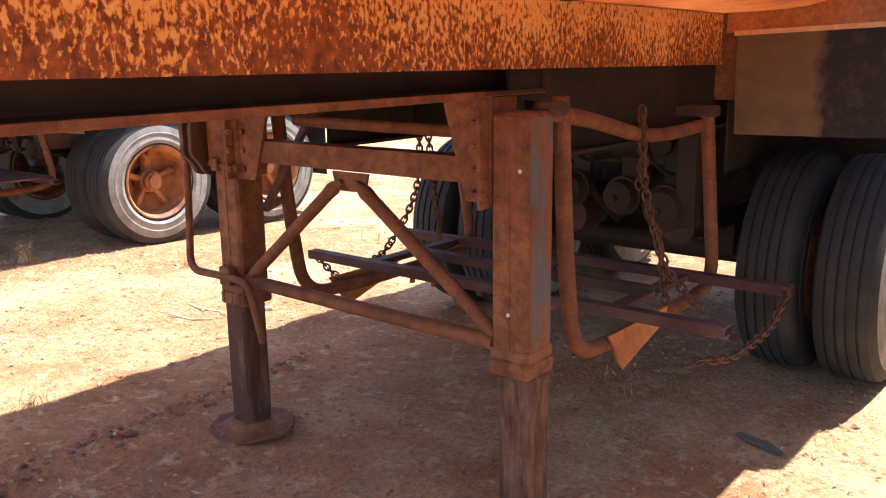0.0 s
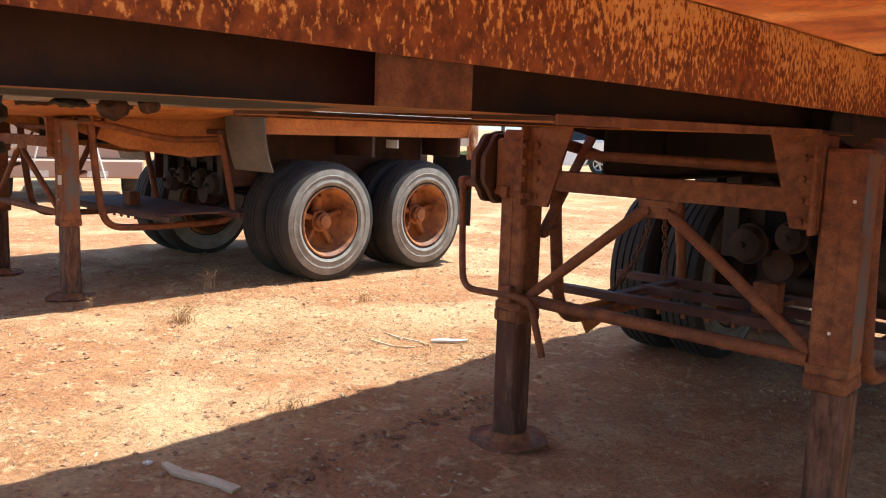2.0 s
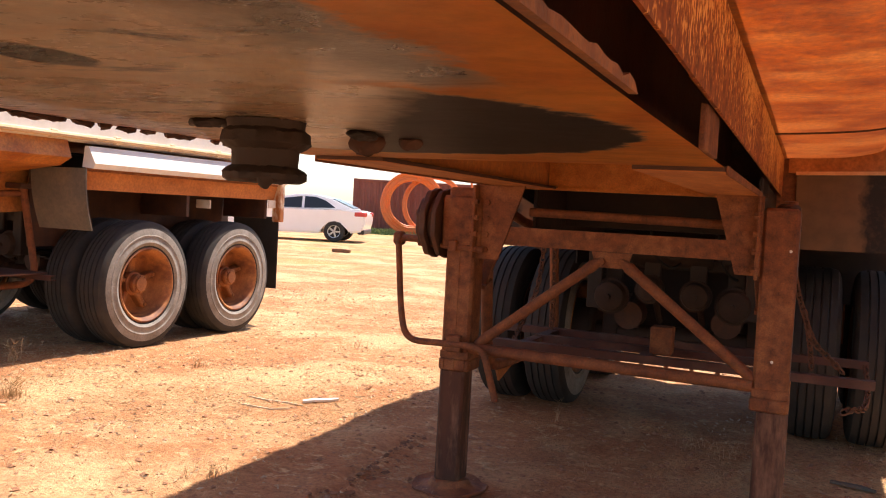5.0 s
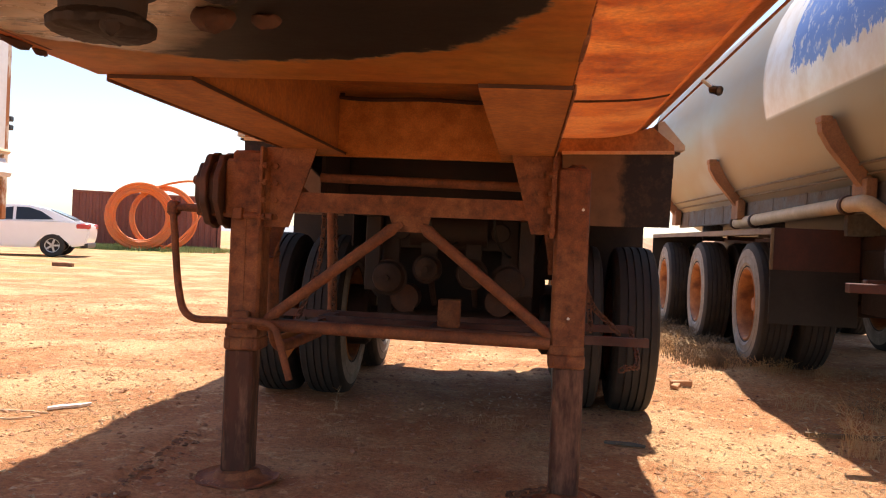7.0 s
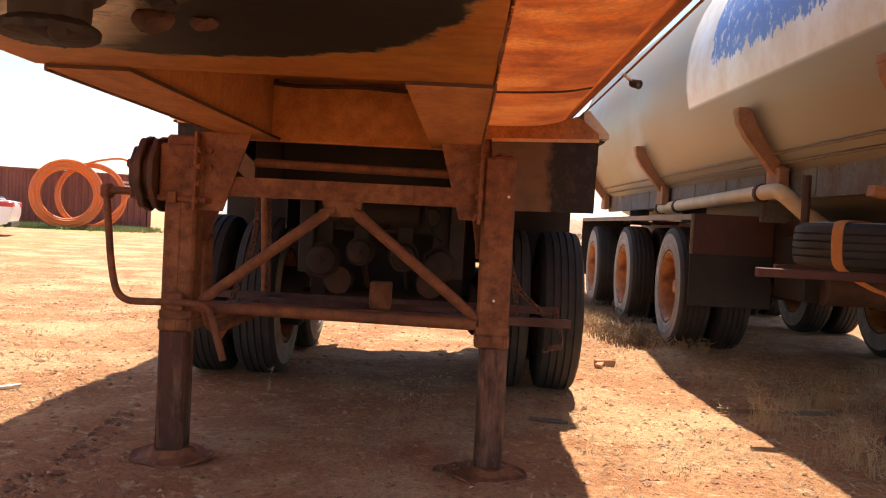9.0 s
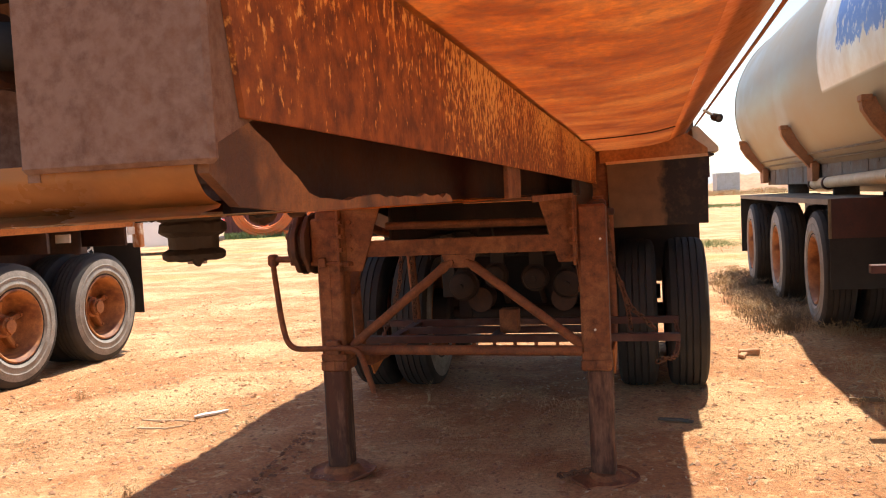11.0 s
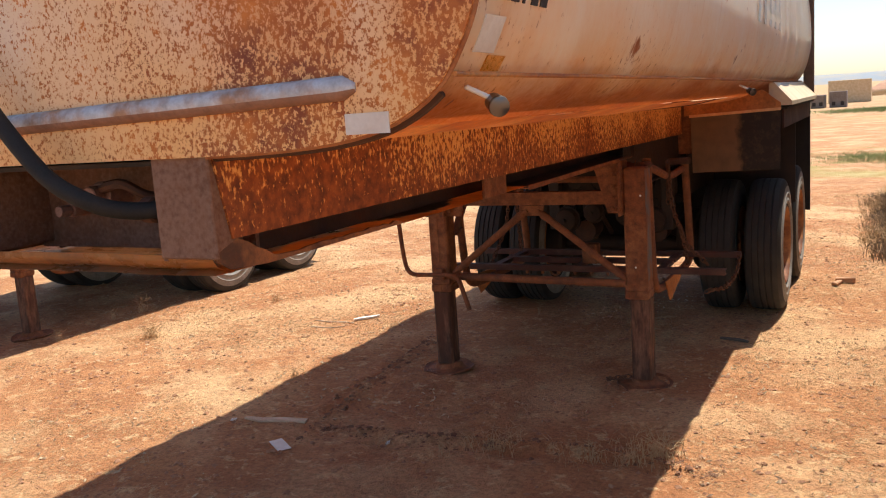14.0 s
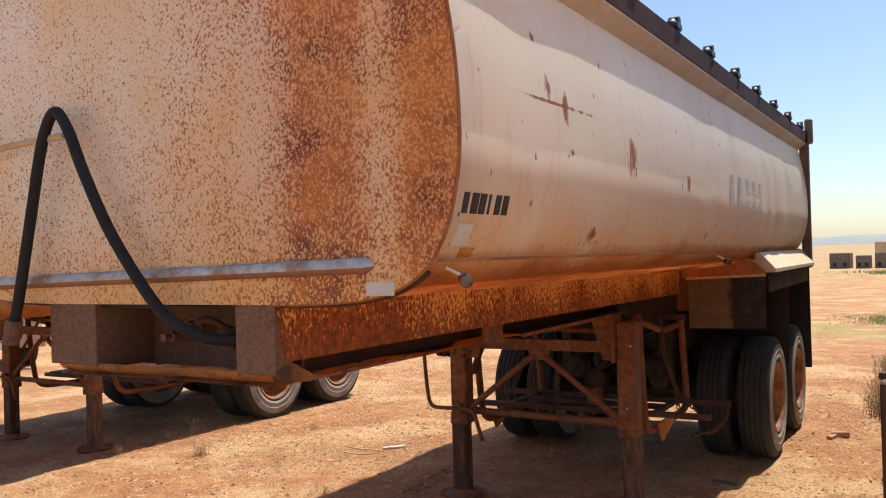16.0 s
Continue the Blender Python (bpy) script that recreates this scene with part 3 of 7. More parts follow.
def dents(p):
    """Shallow dents in the tank's side."""
    y, z = p.y, p.z
    d = 0.0006 * noise.noise((y * 0.9, z * 1.4, 2.0))
    for cy, cz, r, a in ((0.45, 2.28, 0.16, 0.016), (1.7, 2.33, 0.10, 0.02), (2.2, 2.25, 0.12, 0.02), (-0.3, 2.35, 0.2, 0.012), (2.9, 2.3, 0.15, 0.02), (-2.9, 2.55, 0.25, 0.008)):
        k = ((y - cy) / r) ** 2 + ((z - cz) / (r * 2.0)) ** 2
        d -= a * math.exp(-k)
    edge = min(1.0, (y - FRONT) / 0.2, (REAR - y) / 0.2)
    return p + Vector((d * max(edge, 0) * min(1, max(0, (z - 1.80) * 6)), 0, -0.004 * (y - FRONT) * max(0, min(1, (1.80 - z) * 12))))


def sag(p):
    """The belly sheet waves a little and drops towards the rear."""
    return p + Vector((0, 0, -0.004 * (p.y - FRONT) + 0.006 * noise.noise((p.x * 2, p.y * 1.1, 5)) * min(1, (p.y - FRONT) * 2)))


def solid(bm, t):
    geom = bmesh.ops.solidify(bm, geom=bm.faces[:], thickness=t)
    return bm


def build_legs(t, wide=0.645):
    """Landing gear: two legs with feet, cross beam, braces, gearbox and crank, all under the trailer t."""
    for s, cx in ((1, 0.637), (-1, -0.697)):
        bm = B()
        box(bm, (cx - 0.067, 0.03, 0.56), (cx + 0.067, 0.165, 1.345 if s > 0 else 1.372), 0.012)
        box(bm, (cx - 0.003, 0.0275, 0.62), (cx + 0.003, 0.0315, 1.20), 0.0)
        leg = part("leg", bm, M_FRAME, t, "rusted square steel landing leg", True)
        bm = B()
        box(bm, (cx - 0.073, 0.023, 0.545), (cx + 0.073, 0.172, 0.60), 0.008)
        box(bm, (cx - 0.0695, 0.027, 0.60), (cx + 0.0695, 0.168, 0.635), 0.004)
        for dx in (-0.05, 0.0, 0.05):
            box(bm, (cx + dx - 0.006, 0.019, 0.55), (cx + dx + 0.006, 0.03, 0.598), 0.003)
        part("collar", bm, M_FRAME, leg, "", True)
        if s > 0:
            # thin sheet that paints the sky's blue-grey light onto the outer face
            bm = B()
            box(bm, (cx + 0.066, 0.040, 0.66), (cx + 0.0685, 0.155, 1.33), 0)
            part("sky_lit_face", bm, M_BLUEGREY, leg, "rusty leg face with blue-grey sky light painted in")
        bm = B()
        o = s * 0.012
        box(bm, (cx + o - 0.06, 0.038, 0.03), (cx + o + 0.06, 0.157, 0.55), 0.012)
        part("inner_leg", bm, M_INNER, leg, "dark rusted sliding inner leg", True)
        bm = B()
        lathe(bm, [(0.0, 0.0005), (0.0, 0.160), (0.018, 0.176), (0.026, 0.172), (0.017, 0.150), (0.026, 0.10), (0.05, 0.085), (0.055, 0.0005)], 30,
              pose(cx + o, 0.10, -0.014, 0, -90, 0))
        for v in bm.verts:
            v.co += Vector((0.02, 0.02, 0.022)) * noise.noise(v.co * 8 + Vector((s, 0, 0)))
        part("foot", bm, M_FRAME, leg, "bent round steel foot plate", True)
        for z in (0.745, 1.18):
            bm = B()
            disc(bm, 0, 0.004, 0.006, 10, pose(cx + (0.0 if z < 1 else 0.04) * s, 0.0275, z, 0, 0, -90))
            part("rivet_dot", bm, M_WHITE, leg) if s > 0 else bm.free()
        # gusset plate from the chassis flange down to the cross beam
        bm = B()
        a, b, c = (0.385, 0.57, 0.475)
        prism(bm, [(s * a, 1.388), (s * b, 1.388), (s * b, 1.075), (s * c, 1.075)] if s > 0 else [(s * 0.41, 1.388), (s * 0.62, 1.388), (s * 0.62, 1.06), (s * 0.52, 1.06)], "y", 0.035, 0.047)
        part("gusset", bm, M_FRAME, t)
        bm = B()
        fx = 0.556 if s > 0 else -0.628
        box(bm, (fx - 0.007, -0.012, 1.06), (fx + 0.007, 0.18, 1.385), 0.003)
        for z in (1.10, 1.17, 1.24, 1.31):
            disc(bm, -0.016, 0.016, 0.013, 6, pose(fx - s * 0.004, 0.0, z))
            disc(bm, -0.012, 0.0, 0.013, 6, pose(fx - s * 0.05, 0.035, z, 0, 0, 90))
        part("bolted_flange", bm, M_FRAME, t, "", True)
        # brace behind the leg
        bm = B()
        bar(bm, (cx - s * 0.05, 0.19, 0.93), (cx - s * 0.12, 0.44, 1.36), 0.06, 0.014)
        bar(bm, (cx - s * 0.05, 0.16, 0.92), (cx - s * 0.05, 0.26, 0.95), 0.07, 0.02)
        part("rear_brace", bm, M_TUBE, t)
    bm = B()
    prism(bm, [(0.045, 1.128), (0.12, 1.128), (0.12, 1.140), (0.058, 1.140), (0.058, 1.195), (0.12, 1.195), (0.12, 1.208), (0.045, 1.208)], "x", -0.53, 0.46)
    part("cross_beam", bm, M_FRAME, t, "mottled rusty channel between the legs")
    bm = B()
    tube(bm, [(-0.42, 0.16, 1.278), (0.50, 0.16, 1.268)], 0.020, 10)
    part("shaft", bm, M_TUBE, t, "", True)
    # V brace and lower tie
    bm = B()
    prism(bm, [(-0.10, 1.127), (0.07, 1.127), (0.052, 1.062), (-0.078, 1.062)], "y", 0.030, 0.040)
    for x in (-0.055, 0.03):
        disc(bm, -0.02, 0.0, 0.017, 6, pose(x, 0.03, 1.088, 0, 0, 90))
    part("brace_plate", bm, M_FRAME, t)
    for a, b in (((-0.055, 0.02, 1.094), (-0.60, 0.055, 0.675)), ((0.03, 0.02, 1.094), (0.57, 0.055, 0.665))):
        a, b = Vector(a), Vector(b)
        bm = B()
        tube(bm, [a, a.lerp(b, 0.06), a.lerp(b, 0.12), a.lerp(b, 0.93), b], 0.02, 10, [0.010, 0.026, 0.023, 0.023, 0.02])
        part("diagonal_brace", bm, M_TUBE, t, "", True)
    bm = B()
    tube(bm, [(-0.63, 0.05, 0.655), (0.57, 0.05, 0.640)], 0.026, 12)
    part("tie_tube", bm, M_TUBE, t, "", True)
    # gearbox with its round cover, shaft and crank
    bm = B()
    box(bm, (-0.79, 0.02, 1.09), (-0.60, 0.18, 1.335), 0.012)
    gb = part("gearbox", bm, M_FRAME, t, "rusted landing gear gearbox", True)
    bm = B()
    for x0, x1, r in ((-0.792, -0.815, 0.148), (-0.815, -0.845, 0.118), (-0.845, -0.872, 0.148), (-0.872, -0.905, 0.112)):
        disc(bm, x0, x1, r, 54, pose(0, 0.10, 1.205))
    for v in bm.verts:
        a = math.atan2(v.co.z - 1.205, v.co.y - 0.10)
        g = 1.0 + 0.035 * math.cos(9 * a)
        v.co.y = 0.10 + (v.co.y - 0.10) * g
        v.co.z = 1.205 + (v.co.z - 1.205) * 1.06 * g
        v.co.y += 0.004 * noise.noise(v.co * 18)
    part("round_cover", bm, M_DARK2, gb, "dark scalloped gear cover", True)
    bm = B()
    disc(bm, -0.905, -0.95, 0.02, 10, pose(0, 0.10, 1.245))
    tube(bm, [(-0.91, 0.05, 1.11), (-0.58, 0.01, 1.10)], 0.014, 8)
    box(bm, (-0.745, 0.0, 1.085), (-0.705, 0.03, 1.135), 0.004)
    part("crank_shaft", bm, M_TUBE, gb, "", True)
    bm = B()
    tube(bm, rounded([(-0.90, 0.10, 1.125), (-1.04, 0.11, 1.128)], 0.02), 0.017, 10)
    box(bm, (-1.065, 0.085, 1.09), (-1.015, 0.14, 1.155), 0.012)
    tube(bm, rounded([(-1.04, 0.10, 1.13), (-0.985, 0.05, 0.80), (-0.93, 0.0, 0.665), (-0.62, -0.005, 0.672), (-0.545, -0.01, 0.66), (-0.475, -0.01, 0.44)], 0.09), 0.0155, 10)
    part("crank_handle", bm, M_TUBE, t, "bent round-bar crank handle", True)
    bm = B()
    box(bm, (-0.725, -0.012, 0.635), (-0.655, 0.028, 0.71), 0.006)
    part("crank_clip", bm, M_FRAME, t)


def build_rack(t, shelf=False):
    """Spare wheel rack: two U pipes, two rails, cross bars, chains."""
    for s in (1, -1):
        x = 0.66 * s
        bm = B()
        tube(bm, rounded([(x, 0.27, 1.38), (x, 0.31, 0.90), (x, 0.37, 0.52), (x, 0.66, 0.50), (x, 1.25, 0.50), (x, 1.56, 0.52), (x, 1.47, 0.95), (x, 1.40, 1.285)], 0.16, 7), 0.028, 12)
        part("hanger_pipe", bm, M_TUBE, t, "bent rusty hanger pipe", True)
        bm = B()
        tube(bm, smooth_path([(x, 0.17, 1.34), (x, 0.45, 1.298), (x - 0.01 * s, 0.83, 1.222), (x - 0.02 * s, 1.10, 1.205), (x - 0.02 * s, 1.40, 1.215)], 4), 0.026, 10)
        part("hanger_bar", bm, M_TUBE, t, "", True)
        bm = B()
        box(bm, (x - 0.05, 0.166, 1.325), (x + 0.04, 0.27, 1.366), 0.014)
        part("hanger_bracket", bm, M_DARK2, t, "", True)
        bm = B()
        box(bm, (min(x + 0.035 * s, x - 0.16 * s), 1.36, 1.25), (max(x + 0.035 * s, x - 0.16 * s), 1.46, 1.295), 0.008)
        part("hanger_bracket", bm, M_DARK2, t, "", True)
        if not shelf:
            bm = B()
            prism(bm, [(0.55, 0.55), (1.02, 0.55), (0.98, 0.49), (0.66, 0.40)], "x", x + 0.03 * s, x + 0.04 * s)
            part("bracket_plate", bm, M_FLANGE, t)
    for y in (0.72, 1.04, 1.36):
        bm = B()
        x0, x1 = {0.72: (-0.98, 1.05), 1.04: (-0.62, 0.64), 1.36: (-0.95, 1.06)}[y]
        prism(bm, [(y - 0.031, 0.572), (y + 0.02, 0.572), (y + 0.02, 0.578), (y - 0.025, 0.578), (y - 0.025, 0.606), (y + 0.02, 0.606), (y + 0.02, 0.612), (y - 0.031, 0.612)], "x", x0, x1)
        part("rack_rail", bm, M_RAILRED, t, "dark red steel rack rail")
    for k in range(8):
        bm = B()
        x = -0.34 + 0.12 * k
        box(bm, (x - 0.010, 0.70, 0.548), (x + 0.010, 0.72, 0.572), 0.003)
        part("rail_bolt", bm, M_FRAME, t)
    for x in (-0.60, 0.02, 0.62):
        bm = B()
        box(bm, (x - 0.03, 0.742, 0.579), (x + 0.03, 1.007, 0.605), 0.003)
        box(bm, (x - 0.03, 1.062, 0.579), (x + 0.03, 1.327, 0.605), 0.003)
        part("rack_bar", bm, M_RAILRED, t)
    bm = B()
    box(bm, (0.03, 0.85, 0.60), (0.14, 0.95, 0.74), 0.006)
    part("rack_block", bm, M_FRAME, t)
    if shelf:
        bm = B()
        box(bm, (-0.9, 0.70, 0.613), (0.95, 1.40, 0.627), 0.003)
        part("shelf_board", bm, M_RAILRED, t, "rust-red shelf sheet")


def build_running_gear(t, axles):
    """Axles, springs, brake chambers, chassis rails behind the neck."""
    for x in (0.46, -0.46):
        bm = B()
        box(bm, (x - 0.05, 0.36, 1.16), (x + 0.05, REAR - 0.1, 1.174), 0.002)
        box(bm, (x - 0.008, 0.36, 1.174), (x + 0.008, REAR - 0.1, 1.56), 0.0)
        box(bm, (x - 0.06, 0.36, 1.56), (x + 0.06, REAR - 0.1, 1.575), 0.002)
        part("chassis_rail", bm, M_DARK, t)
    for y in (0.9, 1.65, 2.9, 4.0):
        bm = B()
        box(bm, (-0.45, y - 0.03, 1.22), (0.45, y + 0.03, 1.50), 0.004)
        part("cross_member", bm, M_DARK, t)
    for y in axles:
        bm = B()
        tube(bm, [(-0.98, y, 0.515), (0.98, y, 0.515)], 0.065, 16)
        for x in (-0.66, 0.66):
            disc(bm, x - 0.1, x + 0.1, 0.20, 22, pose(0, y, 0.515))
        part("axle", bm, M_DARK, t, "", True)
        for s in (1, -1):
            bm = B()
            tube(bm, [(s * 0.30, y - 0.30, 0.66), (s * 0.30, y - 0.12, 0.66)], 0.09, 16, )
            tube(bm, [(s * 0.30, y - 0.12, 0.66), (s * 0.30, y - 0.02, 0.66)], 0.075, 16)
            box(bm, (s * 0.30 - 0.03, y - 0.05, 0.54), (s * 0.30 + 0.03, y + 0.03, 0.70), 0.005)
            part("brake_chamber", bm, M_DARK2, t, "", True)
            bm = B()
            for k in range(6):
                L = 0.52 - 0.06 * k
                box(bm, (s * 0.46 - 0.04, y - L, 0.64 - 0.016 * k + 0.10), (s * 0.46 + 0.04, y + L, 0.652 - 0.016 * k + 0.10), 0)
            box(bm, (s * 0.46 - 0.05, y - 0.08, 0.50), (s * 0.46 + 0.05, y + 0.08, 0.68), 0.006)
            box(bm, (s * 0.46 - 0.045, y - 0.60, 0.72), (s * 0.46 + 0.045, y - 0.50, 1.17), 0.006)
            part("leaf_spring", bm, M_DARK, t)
    for s in (1, -1):
        for y in axles:
            wheel(t, s * 1.14, y, 0.515, s)
            wheel(t, s * 0.80, y, 0.515, -s)
    # filler beams added between and before the axles to block daylight
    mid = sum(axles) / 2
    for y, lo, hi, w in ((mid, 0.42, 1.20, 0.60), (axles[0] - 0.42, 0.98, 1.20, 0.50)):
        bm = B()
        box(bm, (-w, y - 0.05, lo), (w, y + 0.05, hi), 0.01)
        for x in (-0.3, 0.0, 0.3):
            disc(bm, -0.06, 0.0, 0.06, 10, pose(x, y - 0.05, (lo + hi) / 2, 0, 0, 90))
        part("filler_beam", bm, M_DARK, t, "", True)
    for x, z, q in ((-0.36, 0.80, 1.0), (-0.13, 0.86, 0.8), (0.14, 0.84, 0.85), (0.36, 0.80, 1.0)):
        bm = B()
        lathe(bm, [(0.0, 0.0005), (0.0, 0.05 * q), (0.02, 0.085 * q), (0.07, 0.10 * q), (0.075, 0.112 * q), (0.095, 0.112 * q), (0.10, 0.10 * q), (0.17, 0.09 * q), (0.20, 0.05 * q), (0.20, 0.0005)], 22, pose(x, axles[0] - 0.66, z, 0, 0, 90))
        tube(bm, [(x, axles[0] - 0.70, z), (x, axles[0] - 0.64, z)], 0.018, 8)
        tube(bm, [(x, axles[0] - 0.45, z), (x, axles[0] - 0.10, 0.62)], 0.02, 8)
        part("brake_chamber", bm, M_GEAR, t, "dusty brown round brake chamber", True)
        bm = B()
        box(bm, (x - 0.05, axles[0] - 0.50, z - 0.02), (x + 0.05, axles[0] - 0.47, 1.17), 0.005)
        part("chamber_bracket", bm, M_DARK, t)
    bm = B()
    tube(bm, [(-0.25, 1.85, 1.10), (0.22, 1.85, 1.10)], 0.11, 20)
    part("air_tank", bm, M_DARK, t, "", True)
    # hanging air lines
    for x, y, dz in ((0.25, 1.6, 0.35), (-0.12, 1.5, 0.3), (0.36, 1.9, 0.42)):
        bm = B()
        tube(bm, smooth_path([(x, y, 1.30), (x + 0.03, y + 0.05, 1.30 - dz * 0.7), (x + 0.12, y + 0.2, 1.30 - dz), (x + 0.2, y + 0.4, 1.1)], 6), 0.009, 6)
        part("air_line", bm, M_HOSE, t, "", True)


def build_neck(t):
    """Gooseneck: side webs, flanges, coupler plate and pin, nose plates."""
    for s in (1, -1):
        x = 0.572 * s
        bm = B()
        prism(bm, [(-3.487, 1.705), (1.75, 1.668), (1.75, 1.452), (-0.5, 1.470), (-2.4, 1.484), (-3.438, 1.488)], "x", x - 0.006 * s, x)
        bmesh.ops.subdivide_edges(bm, edges=[e for e in bm.edges if abs((e.verts[0].co - e.verts[1].co).y) > 0.5], cuts=12)
        part("side_web", bm, M_SKIRT, t, "side plate of flaking cream paint over rust")
        bm = B()
        box(bm, (x - 0.06 * s if s > 0 else x, -3.40, 1.702), (x if s > 0 else x + 0.06, 1.70, 1.712), 0)
        tube(bm, [(x + 0.006 * s, -3.44, 1.712), (x + 0.008 * s, 1.72, 1.672)], 0.010, 8)
        part("weld_bead", bm, M_BELLY, t, "", True)
        # inner web set back in the gap, whose shade is put into its dark colour
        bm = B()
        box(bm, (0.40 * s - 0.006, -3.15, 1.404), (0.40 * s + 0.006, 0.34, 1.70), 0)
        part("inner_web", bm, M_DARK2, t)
        # lighter orange copy of the web's inner face, coloured as if lit
        bm = B()
        x0 = 0.40 * s - 0.0105 * s
        box(bm, (min(x0, x0 + 0.004 * s), -1.43, 1.404), (max(x0, x0 + 0.004 * s), 0.32, 1.667), 0)
        part("lit_inner_face", bm, M_FLANGE, t, "orange inner face of the neck in its lit colour")
        # lower flange, ragged near the nose; shade painted on all but its underside
        bm = B()
        box(bm, (0.335 * s if s > 0 else -0.553, -1.45, 1.388), (0.553 if s > 0 else -0.345, 0.36, 1.402), 0.002)
        for f in bm.faces:
            f.normal_update()
            f.material_index = 0 if f.normal.z < -0.5 else 1
        part("lower_flange", bm, M_FLANGE, t, "orange dusty bottom flange", False, M_DARK2)
        bm = B()
        box(bm, (min(s * 0.5535, s * 0.5600), -1.45, 1.382), (max(s * 0.5535, s * 0.5600), 0.02, 1.404), 0.002)
        part("flange_edge", bm, M_FRAME, t)
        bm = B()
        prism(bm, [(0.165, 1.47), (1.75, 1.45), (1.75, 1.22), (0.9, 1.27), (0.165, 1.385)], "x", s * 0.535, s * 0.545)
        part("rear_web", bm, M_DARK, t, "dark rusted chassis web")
        bm = B()
        box(bm, (x - 0.02 * s - 0.006, -1.93, 1.40), (x - 0.02 * s + 0.006, -1.705, 1.485), 0.002)
        part("stiffener", bm, M_FRAME, t)
        # nose plates
        bm = B()
        prism(bm, [(-3.492, 1.46), (-3.40, 1.492), (-3.40, 1.70), (-3.492, 1.70)], "x", s * 0.560, s * 0.5655)
        part("corner_filler", bm, M_NOSE, t)
        bm = B()
        box(bm, (min(s * 0.50, s * 0.645), 1.752, 1.30), (max(s * 0.50, s * 0.645), 1.764, 1.70), 0)
        part("closing_plate", bm, M_FRAME, t)
        bm = B()
        if s > 0:
            box(bm, (0.395, -3.503, 1.447), (0.574, -3.491, 1.700), 0.004)
            box(bm, (0.395, -3.493, 1.44), (0.407, -3.20, 1.69), 0)
        else:
            box(bm, (-0.625, -3.503, 1.447), (-0.345, -3.491, 1.700), 0.004)
            box(bm, (-0.357, -3.493, 1.44), (-0.345, -3.20, 1.69), 0)
        part("nose_plate", bm, M_NOSE, t, "dull brown primed end plate")
    bm = B()
    box(bm, (-0.40, -3.21, 1.42), (0.45, -3.195, 1.69), 0)
    part("nose_back", bm, M_NOSE, t)
    for s in (1, -1):
        bm = B()
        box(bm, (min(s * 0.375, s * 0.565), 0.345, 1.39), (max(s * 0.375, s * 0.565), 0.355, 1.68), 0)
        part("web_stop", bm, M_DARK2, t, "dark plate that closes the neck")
    bm = B()
    box(bm, (-0.58, -3.47, 1.672), (0.40, -3.2, 1.684), 0)
    part("nose_top", bm, M_DARK, t)
    # coupler plate with a rolled front lip
    bm = B()
    prof = [(-3.492, 1.456), (-3.488, 1.436), (-3.45, 1.414), (-3.30, 1.402), (-1.44, 1.400)]
    rows = []
    for y, z in smooth_path([(0, a, b) for a, b in prof], 5) and [(p.y, p.z) for p in smooth_path([(0, a, b) for a, b in prof], 5)]:
        rows.append([(x, y, z) for x in np.linspace(-0.585, 0.550, 25)])
    vs = [[bm.verts.new((x, y, z + 0.006 * noise.noise((x * 4, y * 2, 3)) * min(1, max(0, (y + 1.5) / -1.2)))) for x, y, z in r] for r in rows]
    for a, b in zip(vs, vs[1:]):
        for i in range(24):
            bm.faces.new((a[i], a[i + 1], b[i + 1], b[i]))
    solid(bm, 0.014)
    part("coupler_plate", bm, M_PLATE, t, "rusted coupler plate smeared with old grease", True)
    # side cheeks of the coupler, cut away at an angle
    rag = [(y, 1.416 + 0.010 * noise.noise((y * 9, 2, 4)) + 0.010 * noise.noise((y * 27, 5, 1)) + 0.075 * ease((-3.24 - y) / 0.2)) for y in np.linspace(-2.62, -3.49, 30)]
    RAGGED = [(-3.49, 1.44), (-3.44, 1.412), (-3.30, 1.403), (-2.60, 1.403)] + rag
    for s in (1, -1):
        bm = B()
        x = 0.557 * s
        prism(bm, RAGGED, "x", x - 0.005, x + 0.005)
        part("ragged_cheek", bm, M_LIP, t, "torn lower edge of the neck")
    bm = B()
    r90 = pose(-0.126, -2.308, 0, 0, 90, 0)
    lathe(bm, [(-1.40, 0.0005), (-1.40, 0.068), (-1.386, 0.066), (-1.379, 0.075), (-1.362, 0.077), (-1.356, 0.070), (-1.350, 0.058), (-1.336, 0.057), (-1.322, 0.056), (-1.316, 0.067), (-1.310, 0.072), (-1.300, 0.071), (-1.295, 0.062), (-1.294, 0.0005)], 72, r90)
    for v in bm.verts:
        v.co += 0.0018 * noise.noise_vector(v.co * 45) + 0.0022 * noise.noise_vector(v.co * 150)
    part("king_pin", bm, M_DARK, t, "king pin caked with black grease", True)
    # rust scale hanging in flakes from the plate's far edge
    rnd = random.Random(12)
    for k in range(26):
        y = -3.25 + k * 0.062 + rnd.uniform(-0.03, 0.03)
        bm = B()
        bmesh.ops.create_icosphere(bm, subdivisions=2, radius=1.0)
        sx, sy, sz = rnd.uniform(0.006, 0.014), rnd.uniform(0.012, 0.055), rnd.uniform(0.003, 0.010)
        for v in bm.verts:
            v.co = Vector((-0.578 + v.co.x * sx, y + v.co.y * sy, 1.398 + v.co.z * sz))
            v.co += 0.010 * noise.noise_vector(v.co * 95)
        part("rust_flake", bm, M_DARK2, t, "", True)
